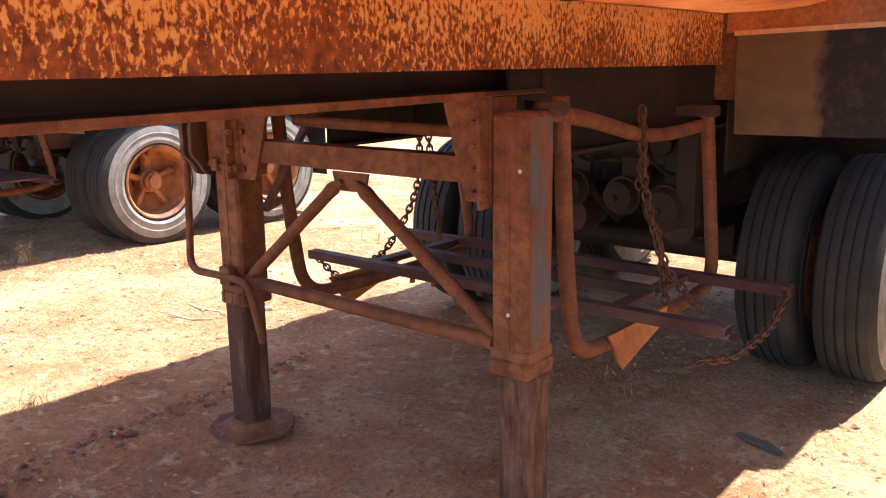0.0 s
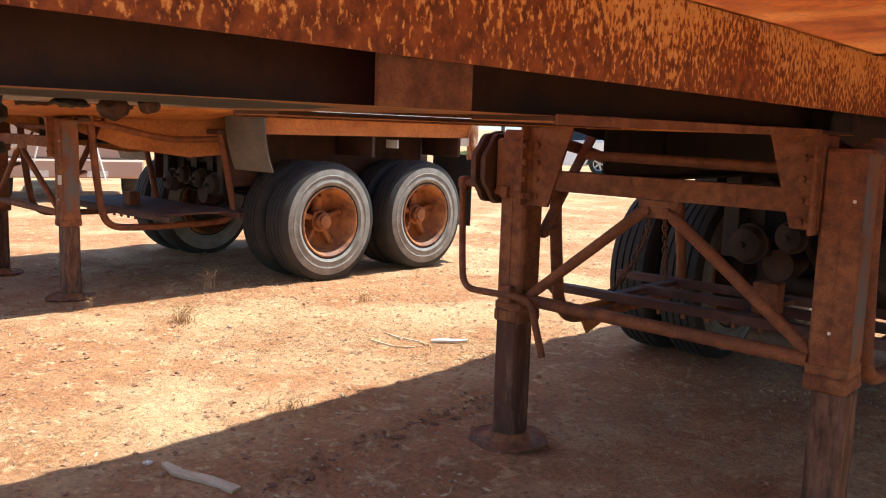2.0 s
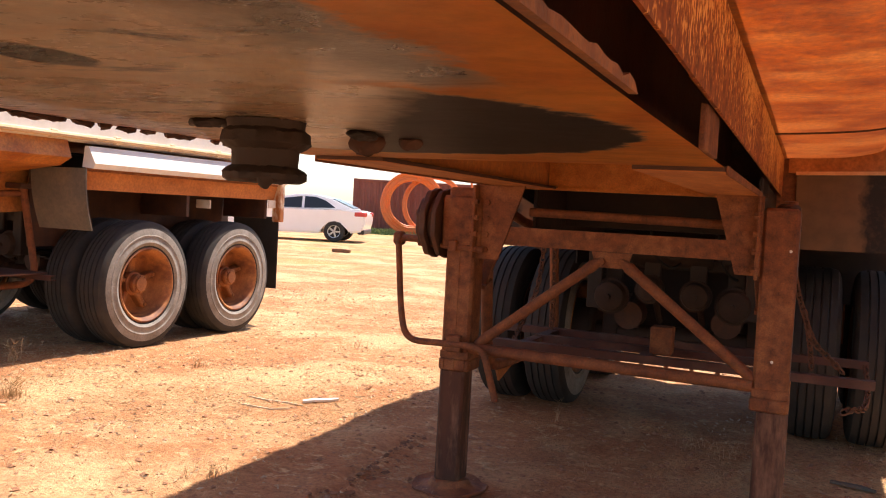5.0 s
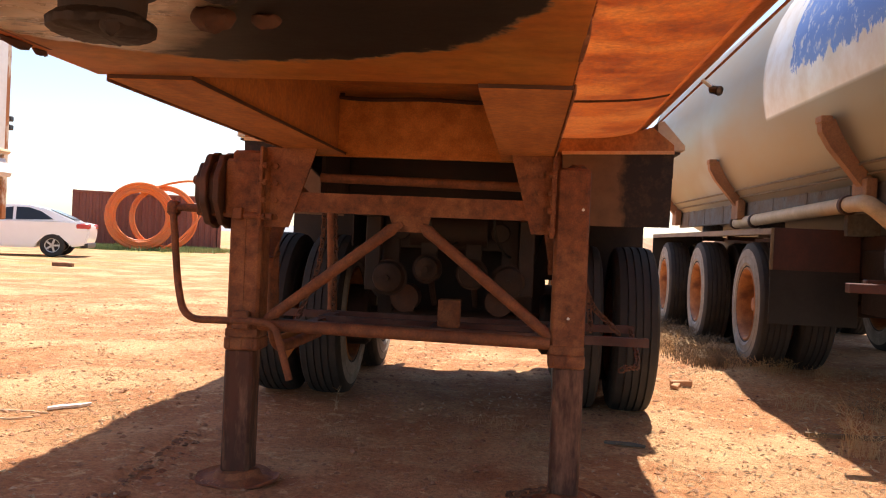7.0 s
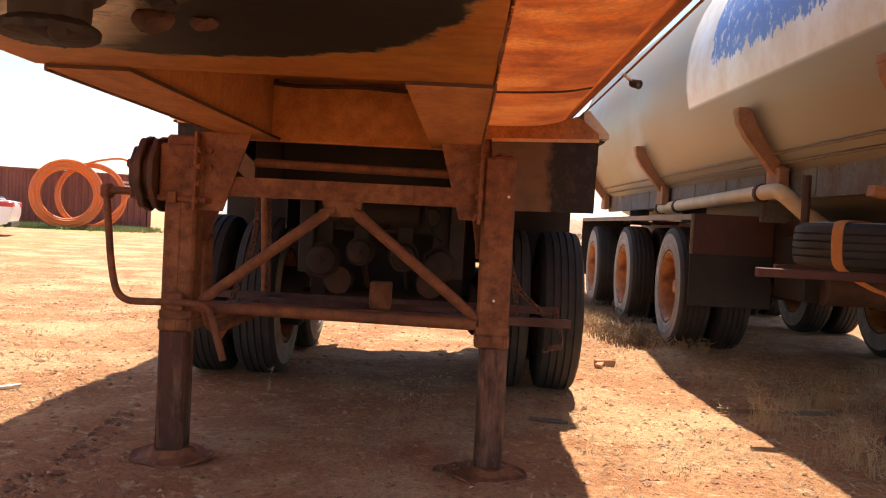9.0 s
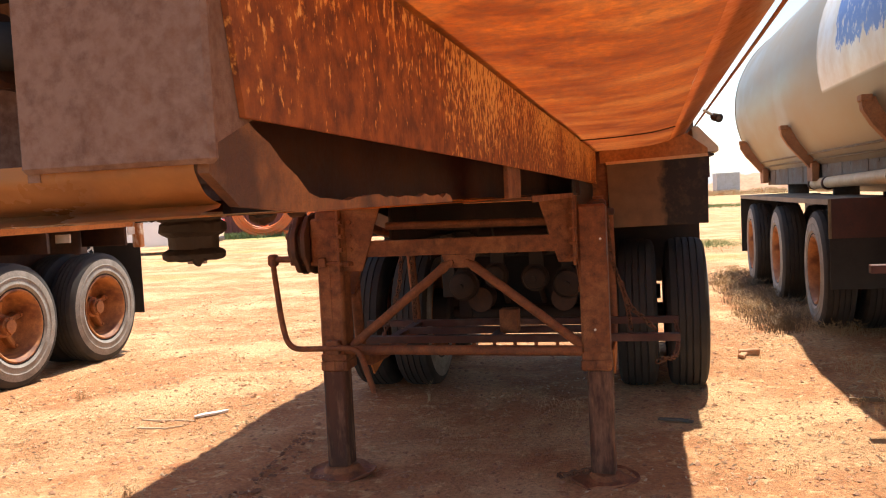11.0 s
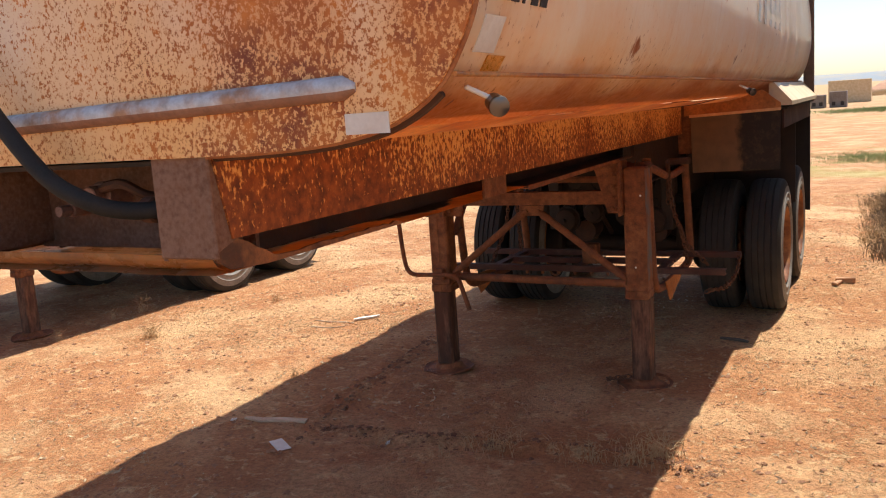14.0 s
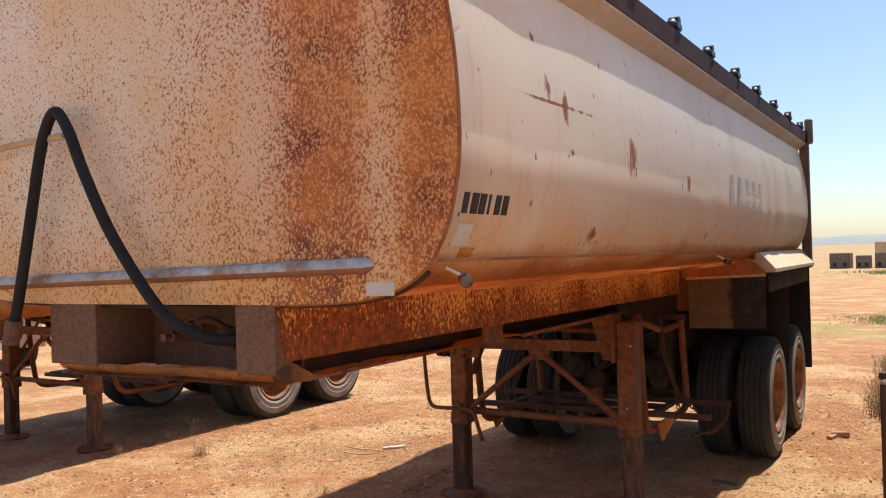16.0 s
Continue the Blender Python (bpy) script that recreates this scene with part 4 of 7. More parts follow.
    # clumps of old grease and rust scale beside the pin
    for x, y, z, sx, sy, sz, m in ((-0.24, -2.32, 1.396, 0.045, 0.022, 0.008, M_DARK), (-0.20, -2.30, 1.394, 0.02, 0.02, 0.012, M_DARK), (-0.07, -2.05, 1.386, 0.034, 0.028, 0.022, M_DARK2),
                                   (0.01, -2.02, 1.392, 0.024, 0.018, 0.014, M_DARK2), (-0.02, -2.16, 1.394, 0.03, 0.03, 0.010, M_DARK), (-0.09, -2.36, 1.297, 0.012, 0.012, 0.014, M_DARK)):
        bm = B()
        bmesh.ops.create_icosphere(bm, subdivisions=3, radius=1.0)
        for v in bm.verts:
            v.co = Vector((x + v.co.x * sx, y + v.co.y * sy, z + v.co.z * sz))
            v.co += 0.008 * noise.noise_vector(v.co * 60)
        part("grease_clump", bm, m, t, "", True)
    # panel across the neck behind the opening
    bm = B()
    box(bm, (-0.52, 0.325, 1.385), (0.40, 0.337, 1.645), 0)
    box(bm, (-0.52, 0.29, 1.385), (0.40, 0.337, 1.397), 0)
    part("cross_panel", bm, M_PANEL, t, "orange rusted panel across the neck")
    bm = B()
    box(bm, (-0.56, -1.10, 1.668), (0.56, 0.33, 1.680), 0)
    part("floor_sheet", bm, M_BELLY, t)
    # dark wavy tube in place of the shaded gap over the panel
    bm = B()
    tube(bm, smooth_path([(-0.54, 0.315, 1.668), (-0.30, 0.312, 1.640), (0.0, 0.314, 1.646), (0.22, 0.313, 1.638), (0.40, 0.315, 1.655)], 6), 0.009, 6)
    part("gap_shade_strip", bm, M_DARK2, t, "dark wavy strip painting the shaded gap above the panel", True)
    bm = B()
    for k in range(2):
        tube(bm, smooth_path([(-0.45 + 0.04 * k, -1.4, 1.66), (-0.42, -0.8, 1.58 - 0.02 * k), (-0.40, -0.3, 1.55), (-0.40, 0.25, 1.53)], 6), 0.008, 6)
    part("loose_cable", bm, M_TUBE, t, "", True)


def build_tub(t):
    """The round tub: sides, belly, headboard, rim with rollers, mudguards, lights."""
    for mirror in (False, True):
        s = -1 if mirror else 1
        bm = B()
        sheet(bm, PROFILE[4:], FRONT, REAR, 0.06, dents, mirror)
        solid(bm, -0.006 if not mirror else 0.006)
        part("side_skin", bm, M_SIDE, t, "weathered silver-cream curved side sheet", True)
        bm = B()
        sheet(bm, PROFILE[1:5], FRONT, REAR, 0.12, sag, mirror)
        solid(bm, 0.005)
        part("belly_skin", bm, M_BELLY, t, "orange rusted underside sheet", True)
        for y in (0.40, 0.43):
            bm = B()
            tube(bm, [sag(Vector((s * p.x, y, p.z - 0.001))) for p in smooth_path([(x, 0, z) for x, z in PROFILE[1:5]], 3)], 0.0035, 6)
            part("cross_seam", bm, M_DARK2, t, "", True)
        bm = B()
        tube(bm, [(s * 1.222, FRONT, 1.828), (s * 1.228, -1.5, 1.822), (s * 1.225, 1.2, 1.808), (s * 1.222, REAR, 1.80)], 0.006, 6)
        part("seam", bm, M_BELLY, t, "", True)
        # overhanging coaming and rail
        bm = B()
        prism(bm, [(s * 1.226, 2.868), (s * 1.306, 2.930), (s * 1.306, 2.942), (s * 1.215, 2.885)], "y", FRONT, REAR)
        part("coaming", bm, M_COAM, t, "cream overhanging coaming")
        bm = B()
        prism(bm, [(s * 1.27, 2.943), (s * 1.312, 2.943), (s * 1.318, 3.05), (s * 1.29, 3.075), (s * 1.25, 3.065)], "y", FRONT, REAR + 0.02)
        part("top_rail", bm, M_RAILTOP, t, "dark red-brown top rail")
        for y in np.arange(-3.39, REAR, 0.82):
            bm = B()
            box(bm, (s * 1.29 - 0.035, y - 0.07, 3.05), (s * 1.29 + 0.035, y + 0.07, 3.115), 0.02)
            disc(bm, -0.03, 0.03, 0.028, 12, pose(s * 1.29, y + 0.02, 3.115))
            part("tarp_clip", bm, M_PLASTIC, t, "black tarp clip", True)
        # mudguard: front apron, flap, sloping side hood
        bm = B()
        prism(bm, [(s * 0.60, 1.585), (s * 1.29, 1.605), (s * 1.288, 1.648), (s * 1.16, 1.75), (s * 1.05, 1.715), (s * 0.60, 1.69)], "y", 1.718, 1.73)
        part("mudguard_front", bm, M_FLANGE, t, "orange rusted apron plate")
        bm = B()
        prism(bm, [(s * 0.645, 1.575), (s * 1.288, 1.595), (s * 1.280, 1.165), (s * 0.655, 1.155)], "y", 1.715, 1.727)
        for v in bm.verts:
            v.co.y += 0.01 * noise.noise(v.co * 3)
        part("front_flap", bm, M_FLAP, t, "stiff rubber flap, dusty brown turning black")
        bm = B()
        prism(bm, [(s * 0.64, 1.572), (s * 1.29, 1.594), (s * 1.29, 1.614), (s * 0.64, 1.592)], "y", 1.700, 1.715)
        for k in range(4):
            disc(bm, -0.008, 0, 0.010, 8, pose(s * (0.70 + 0.17 * k), 1.70, 1.586 + 0.005 * k, 0, 0, 90))
        part("flap_strip", bm, M_STRIP, t, "pale orange riveted strip", True)
        bm = B()
        prism(bm, [(s * 1.235, 1.795), (s * 1.36, 1.655), (s * 1.36, 1.625), (s * 1.20, 1.625), (s * 1.20, 1.79)], "y", 1.78, REAR - 0.05)
        part("mudguard_hood", bm, M_COAM, t, "cream sloping mudguard hood")
        bm = B()
        box(bm, (min(s * 0.62, s * 1.33), 1.75, 1.60), (max(s * 0.62, s * 1.33), REAR - 0.05, 1.612), 0)
        part("mudguard_top", bm, M_DARK, t)
        bm = B()
        box(bm, (min(s * 1.290, s * 1.302), 1.80, 1.46), (max(s * 1.290, s * 1.302), REAR - 0.1, 1.598), 0)
        part("mudguard_side", bm, M_RAILRED, t, "dark red mudguard side")
        bm = B()
        box(bm, (min(s * 0.55, s * 1.285), 2.885, 0.78), (max(s * 0.55, s * 1.285), 2.90, 1.598), 0)
        part("mudguard_divider", bm, M_DARK, t)
        bm = B()
        box(bm, (min(s * 0.60, s * 0.61), 1.77, 0.98), (max(s * 0.60, s * 0.61), REAR - 0.1, 1.598), 0)
        part("mudguard_liner", bm, M_DARK, t)
        bm = B()
        box(bm, (min(s * 0.66, s * 1.30), REAR + 0.02, 0.52), (max(s * 0.66, s * 1.30), REAR + 0.032, 1.60), 0.003)
        part("rear_flap", bm, M_BLACKRUB, t, "black rubber rear mud flap")
        bm = B()
        box(bm, (min(s * 1.24, s * 1.335), REAR - 0.02, 1.60), (max(s * 1.24, s * 1.335), REAR + 0.06, 3.08), 0.008)
        box(bm, (min(s * 1.30, s * 1.38), REAR - 0.02, 2.93), (max(s * 1.30, s * 1.38), REAR + 0.05, 3.20), 0.015)
        part("rear_post", bm, M_FRAME2, t, "brown rear corner post")
        # marker lamps on arms
        for y, z in ((-3.36, 1.775), (0.46, 1.755)):
            bm = B()
            bar(bm, (s * 1.19, y - 0.03, z + 0.03), (s * 1.24, y, z), 0.022, 0.010)
            lamp = part("lamp_arm", bm, M_WHITE, t)
            bm = B()
            lathe(bm, [(0.0, 0.0005), (0.0, 0.011), (0.010, 0.019), (0.045, 0.0205), (0.048, 0.0225), (0.056, 0.0215), (0.060, 0.012), (0.061, 0.0005)], 18, pose(s * 1.232, y + 0.01, z - 0.002, 0, 15, -50 * s))
            part("lamp", bm, M_CHROME, lamp, "small dusty chrome marker lamp", True)
    # closed belly over the neck and rear wall
    bm = B()
    box(bm, (-0.575, FRONT, 1.715), (0.575, REAR, 1.722), 0)
    part("belly_centre", bm, M_BELLY, t)
    line = [p for p in smooth_path([(x, 0, z) for x, z in PROFILE[1:]], 3)]
    bm = B()
    prism(bm, [(p.x, p.z + (0.012 if p.z < 1.72 else 0)) for p in line] + [(-p.x, p.z + (0.012 if p.z < 1.72 else 0)) for p in line[::-1]], "y", REAR - 0.02, REAR)
    part("tailgate", bm, M_SIDE, t)
    # headboard: rounded rim and flat sheet, higher than the sides
    bm = B()
    face = [(p.x, p.z) for p in line] + [(1.20, 3.06)]
    face = face + [(-x, z) for x, z in face[::-1]]
    prism(bm, face, "y", FRONT - 0.012, FRONT + 0.01)
    part("headboard", bm, M_HEAD, t, "rust-speckled chalky headboard with rusted strips")
    bm = B()
    edge = [(p.x + 0.002, FRONT, p.z) for p in line]
    tube(bm, edge, 0.006, 8)
    part("head_edge", bm, M_EDGE, t, "", True)
    # dark tubes stand in for the shade line behind the headboard edge
    for s in (1, -1):
        bm = B()
        tube(bm, [(s * p.x, FRONT + 0.028, p.z - 0.004) for p in line if p.z < 1.80], 0.010, 6)
        part("edge_shade_line", bm, M_DARK2, t, "dark tube painting the shade behind the headboard", True)
    bm = B()
    tube(bm, [(-1.20, FRONT - 0.012, 1.770), (0.97, FRONT - 0.012, 1.818), (1.0, FRONT - 0.008, 1.818)], 0.027, 12, [0.027, 0.027, 0.010])
    for f in bm.faces:
        if f.calc_center_median().z > 1.793 + 0.022 * f.calc_center_median().x:
            f.material_index = 1
    part("ridge", bm, M_BROWNRIDGE, t, "half-round ridge, blue-white on top, brown below", True, M_BLUEWHITE)
    bm = B()
    box(bm, (0.97, FRONT - 0.0155, 1.722), (1.075, FRONT - 0.012, 1.765), 0)
    part("blank_tag", bm, M_LABEL, t, "blank white tag")
    # faded lettering as bars on the side
    for k, (w, z) in enumerate(((0.040, 0), (0.050, 0), (0.046, 0), (0.022, 0), (0.044, 0), (0.046, 0))):
        y = -3.44 + 0.055 * k
        bm = B()
        for a, b in ((0.0, w - 0.006),) if k != 3 else ((0.006, 0.018),):
            prism(bm, [(surf(1.972) + 0.002, 1.972), (surf(1.972) + 0.005, 1.972), (surf(2.036) + 0.005, 2.036), (surf(2.036) + 0.002, 2.036)], "y", y + a, y + b)
        part("letter_bar", bm, M_INK, t)
    bm = B()
    prism(bm, [(surf(1.87) + 0.001, 1.87), (surf(1.87) + 0.004, 1.87), (surf(1.94) + 0.004, 1.94), (surf(1.94) + 0.001, 1.94)], "y", -3.44, -3.34)
    part("notice_sticker", bm, M_LABEL, t, "faded paper notice")
    bm = B()
    prism(bm, [(surf(1.835) + 0.001, 1.835), (surf(1.835) + 0.005, 1.835), (surf(1.866) + 0.005, 1.866), (surf(1.866) + 0.001, 1.866)], "y", -3.36, -3.27)
    part("amber_reflector", bm, M_AMBER, t, "amber reflector strip")
    for k in range(5):
        bm = B()
        prism(bm, [(surf(2.14) + 0.0, 2.14), (surf(2.14) + 0.003, 2.14), (surf(2.34) + 0.003, 2.34), (surf(2.34) + 0.0, 2.34)], "y", 0.35 + 0.26 * k, 0.45 + 0.26 * k)
        part("ghost_letter", bm, M_GHOST, t, "ghost of worn lettering")


def build_nose_fittings(t):
    bm = B()
    tube(bm, smooth_path([(0.40, -3.42, 1.565), (0.31, -3.50, 1.566), (0.24, -3.57, 1.60), (0.115, -3.60, 1.69), (-0.11, -3.60, 1.946), (-0.26, -3.60, 2.188), (-0.352, -3.60, 2.369),
              (-0.43, -3.60, 2.445), (-0.51, -3.60, 2.33), (-0.59, -3.60, 2.05), (-0.676, -3.60, 1.74), (-0.74, -3.60, 1.55)], 8), 0.022, 14)
    h = part("air_hose", bm, M_HOSE, t, "looped black rubber air hose", True)
    bm = B()
    disc(bm, 0.31, 0.35, 0.034, 14, pose(0, -3.45, 1.562))
    disc(bm, 0.36, 0.40, 0.030, 6, pose(0, -3.44, 1.562))
    part("hose_coupling", bm, M_DARK2, h, "", True)
    bm = B()
    tube(bm, [(-0.715, -3.60, 1.63), (-0.745, -3.60, 1.535)], 0.034, 12)
    part("hose_end", bm, M_NOSE, h, "", True)
    for x, z, r in ((-0.02, 1.585, 0.04), (-0.15, 1.545, 0.022)):
        bm = B()
        disc(bm, 0, -0.10, r, 14, pose(x, -3.2, z, 0, 0, 90))
        disc(bm, -0.10, -0.14, r * 0.75, 8, pose(x, -3.2, z, 0, 0, 90))
        part("air_coupling", bm, M_COPP, t, "rusty air coupling", True)
    bm = B()
    tube(bm, smooth_path([(-0.02, -3.3, 1.60), (0.1, -3.33, 1.62), (0.16, -3.3, 1.585), (0.2, -3.25, 1.57)], 5), 0.014, 8)
    part("coupling_lever", bm, M_DARK2, t, "", True)
    bm = B()
    tube(bm, smooth_path([(-1.5, -3.57, 2.28), (-1.0, -3.58, 2.315), (-0.75, -3.60, 2.335), (-0.40, -3.58, 2.352)], 6), 0.014, 8)
    part("hose_hook", bm, M_CREAM, t, "cream rod that carries the hose", True)


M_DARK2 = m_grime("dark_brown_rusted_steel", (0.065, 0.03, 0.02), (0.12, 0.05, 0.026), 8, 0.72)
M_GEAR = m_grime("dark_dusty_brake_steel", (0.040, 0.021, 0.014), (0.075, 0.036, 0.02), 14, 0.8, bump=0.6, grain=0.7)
M_RAILRED = m_grime("dark_red_steel", (0.10, 0.034, 0.024), (0.07, 0.03, 0.022), 8, 0.75, third=(0.14, 0.07, 0.05))
M_FRAME2 = m_grime("brown_post_paint", (0.20, 0.11, 0.07), (0.30, 0.16, 0.09), 4, 0.7)
M_COAM = m_grime("cream_dusty_paint", (0.78, 0.64, 0.45), (0.68, 0.50, 0.30), 4, 0.6, bump=0.1, grain=0.2)
# blue-grey is sky light put into the colour; the rust is the leg's own
M_BLUEGREY = m_mottled("sky_lit_blue_grey_rust", (0.105, 0.125, 0.13), (0.26, 0.095, 0.036), (0.13, 0.045, 0.02), 0.52, 11, (1.4, 1.4, 0.5), soft=0.10)
M_EDGE = m_grime("rusted_weld_edge", (0.36, 0.12, 0.04), (0.50, 0.22, 0.09), 12, 0.75)
M_COPP = m_grime("pinkish_rust_fitting", (0.36, 0.19, 0.14), (0.2, 0.1, 0.07), 20, 0.6)


def m_flap():
    """Rubber flap, brown dust on its inner part, worn black outside."""
    k = Nodes("flap_rubber_with_dust", 0.8)
    n = k.axis(0)
    x = k.math("ADD", k.math("ABSOLUTE", n), k.math("MULTIPLY", k.math("SUBTRACT", k.noise(5, 5, 0.65, (1, 1, 0.8)), 0.5), 0.22))
    dust = k.mix(k.ramp(k.noise(7, 5, 0.6), (0.35, 0.0), (0.65, 1.0)), (0.20, 0.115, 0.06), (0.14, 0.085, 0.048))
    black = k.mix(k.ramp(k.noise(16, 5, 0.7), (0.5, 0.0), (0.7, 0.6)), (0.022, 0.018, 0.016), (0.10, 0.06, 0.035))
    k.bump(k.noise(60, 4, 0.7), 0.3, 0.003)
    return k.done(k.mix(k.ramp(x, (0.96, 0.0), (1.04, 1.0)), dust, black))


M_FLAP = m_flap()
M_STRIP = m_grime("pale_orange_strip", (0.90, 0.58, 0.30), (0.78, 0.40, 0.17), 14, 0.75, grain=0.3)

tipper = thing("tipper_trailer", "rusty cream tipper trailer parked on its landing legs", "trailer", group="parked trailers")
build_legs(tipper)
build_rack(tipper)
build_running_gear(tipper, (2.28, 3.53))
build_neck(tipper)
build_tub(tipper)
build_nose_fittings(tipper)


def hang_chain(parent, pts, label=""):
    bm = B()
    chain(bm, smooth_path(pts, 6))
    return part("chain", bm, M_CHAIN, parent, "rusty hanging chain", True)


hang_chain(tipper, [(0.67, 0.80, 1.32), (0.69, 0.80, 1.05), (0.73, 0.80, 0.90), (0.79, 0.80, 0.75), (0.86, 0.80, 0.68), (0.93, 0.80, 0.61)])
hang_chain(tipper, [(0.67, 0.80, 1.30), (0.665, 0.82, 1.12), (0.665, 0.80, 1.02)])
hang_chain(tipper, [(0.74, 0.80, 0.89), (0.77, 0.80, 0.75), (0.79, 0.80, 0.60)])
hang_chain(tipper, [(1.04, 1.36, 0.60), (1.05, 1.15, 0.50), (1.02, 0.85, 0.46), (0.95, 0.70, 0.47), (0.90, 0.68, 0.44)])
hang_chain(tipper, [(-0.62, 1.1, 1.33), (-0.64, 1.1, 0.9), (-0.70, 0.95, 0.62), (-0.66, 0.74, 0.58)])
hang_chain(tipper, [(-0.58, 1.1, 1.33), (-0.56, 1.12, 0.95), (-0.58, 1.2, 0.62)])
hang_chain(tipper, [(-0.97, 0.74, 0.57), (-0.85, 0.74, 0.50), (-0.72, 0.74, 0.50)])
hang_chain(tipper, [(0.58, 0.02, 0.06), (0.50, 0.0, 0.05), (0.44, 0.02, 0.03), (0.43, 0.08, 0.02)])

# ---- the white tipper next to it ----
NEIGHBOUR = (-5.53, -0.10, 0.0)


def build_neighbour():
    t = thing("tipper_trailer", "white tipper trailer with rusty chassis parked alongside", "trailer", NEIGHBOUR, group="parked trailers")
    build_legs(t)
    build_rack(t, True)
    build_running_gear(t, (2.13, 3.34))
    for s in (1, -1):
        bm = B()
        prism(bm, [(s * 1.19, 1.62), (s * 1.25, 1.64), (s * 1.25, 3.0), (s * 1.19, 3.0)], "y", -3.3, 4.05)
        part("side_wall", bm, M_WHITE, t, "white painted tipper side wall")
        bm = B()
        tube(bm, [(s * 1.27, -3.3, 1.66), (s * 1.27, 4.08, 1.66)], 0.022, 8)
        part("side_pipe", bm, M_CREAM, t, "", True)
        for y in np.arange(-2.6, 4.0, 0.62):
            bm = B()
            box(bm, (s * 1.262 - 0.02, y - 0.03, 1.63), (s * 1.262 + 0.02, y + 0.03, 1.69), 0.006)
            part("pipe_clamp", bm, M_CREAM, t)
        bm = B()
        prism(bm, [(s * 1.22, 1.60), (s * 1.255, 1.60), (s * 1.33, 1.47), (s * 1.31, 1.43), (s * 1.20, 1.44)], "y", 1.46, 4.05)
        part("side_ledge", bm, M_WHITE, t, "white sloping ledge")
        bm = B()
        prism(bm, [(s * 1.20, 1.66), (s * 0.55, 1.40), (s * 0.55, 1.36), (s * 1.15, 1.44), (s * 1.26, 1.50)], "y", -3.3, 1.3)
        part("lower_skin", bm, M_BELLY, t, "rusted lower skin")
        # deep belly of the chassis between legs and wheels
        bm = B()
        prism(bm, [(-0.2, 1.42), (2.0, 1.42), (1.9, 1.10), (1.2, 1.05), (0.6, 1.13), (0.1, 1.30)], "x", s * 0.50, s * 0.52)
        part("chassis_web", bm, M_FLANGE, t, "rusty deep chassis web")
        bm = B()
        rows = []
        for q in np.linspace(0, 1, 9):
            z = 1.43 - 0.47 * q
            y = 1.40 + 0.10 * q * q
            rows.append([bm.verts.new((s * x, y + d, z)) for x, d in ((0.74, 0), (1.30 - 0.02 * q, 0), (1.30 - 0.02 * q, 0.012), (0.74, 0.012))])
        for a, b in zip(rows, rows[1:]):
            for k in range(4):
                bm.faces.new((a[k], a[(k + 1) % 4], b[(k + 1) % 4], b[k]))
        bm.faces.new(rows[0])
        bm.faces.new(rows[-1])
        part("front_flap", bm, M_NOSE2, t, "curved grey rubber front flap")
        bm = B()
        box(bm, (min(s * 0.62, s * 1.22), 1.43, 1.41), (max(s * 0.62, s * 1.22), 4.02, 1.425), 0)
        part("mudguard_top", bm, M_FRAME, t)
        bm = B()
        prism(bm, [(s * 1.19, 1.44), (s * 1.205, 1.44), (s * 1.165, 1.27), (s * 1.15, 1.27)], "y", 1.5, 4.04)
        part("side_skirt", bm, M_FLANGE, t, "orange rusted skirt below the ledge")
        bm = B()
        box(bm, (min(s * 0.60, s * 0.62), 1.5, 0.80), (max(s * 0.60, s * 0.62), 4.02, 1.41), 0.004)
        part("wheel_arch_liner", bm, M_DARK2, t, "dark rusty liner behind the wheels")
        for y in (2.735, 3.93):
            bm = B()
            box(bm, (min(s * 0.63, s * 1.15), y - 0.02, 1.08), (max(s * 0.63, s * 1.15), y + 0.02, 1.41), 0.004)
            part("arch_bracket", bm, M_DARK2, t)
        bm = B()
        box(bm, (min(s * 1.14, s * 1.24), 4.05, 1.05), (max(s * 1.14, s * 1.24), 4.13, 3.05), 0.01)
        part("rear_post", bm, M_POST, t, "rust-streaked cream rear corner post")
        bm = B()
        box(bm, (min(s * 0.66, s * 1.22), 4.06, 0.36), (max(s * 0.66, s * 1.22), 4.072, 1.10), 0.003)
        part("rear_flap", bm, M_BLACKRUB, t, "black rubber rear mud flap")
        for z in (1.95, 1.87):
            bm = B()
            box(bm, (min(s * 1.18, s * 1.24), 4.13, z), (max(s * 1.18, s * 1.24), 4.20, z + 0.05), 0.01)
            part("tail_lamp", bm, M_PLASTIC, t)
        bm = B()
        box(bm, (min(s * 1.185, s * 1.20), 3.90, 1.19), (max(s * 1.185, s * 1.20), 4.03, 1.27), 0.004)
        part("lamp_bracket", bm, M_LABEL, t, "pale lamp bracket")
    bm = B()
    box(bm, (0.98, 3.05, 1.16), (1.14, 3.07, 1.24), 0.003)
    part("pale_plate", bm, M_LABEL, t)
    bm = B()
    box(bm, (0.645, 0.0225, 0.86), (0.70, 0.0275, 0.93), 0)
    part("paper_label", bm, M_LABEL, t, "white paper label on the leg")
    for name, lo, hi, m in (("floor_sheet", (-1.19, -3.3, 1.64), (1.19, 4.05, 1.655), M_BELLY), ("head_wall", (-1.19, -3.3, 1.66), (1.19, -3.24, 3.05), M_WHITE), ("tail_wall", (-1.19, 4.0, 1.66), (1.19, 4.05, 3.0), M_WHITE),
                            ("neck_beam", (-0.55, -3.3, 1.40), (-0.50, 1.5, 1.64), M_FRAME), ("neck_beam", (0.50, -3.3, 1.40), (0.55, 1.5, 1.64), M_FRAME), ("coupler_plate", (-0.55, -3.3, 1.385), (0.55, -1.4, 1.40), M_FRAME)):
        bm = B()
        box(bm, lo, hi, 0.004)
        part(name, bm, m, t)


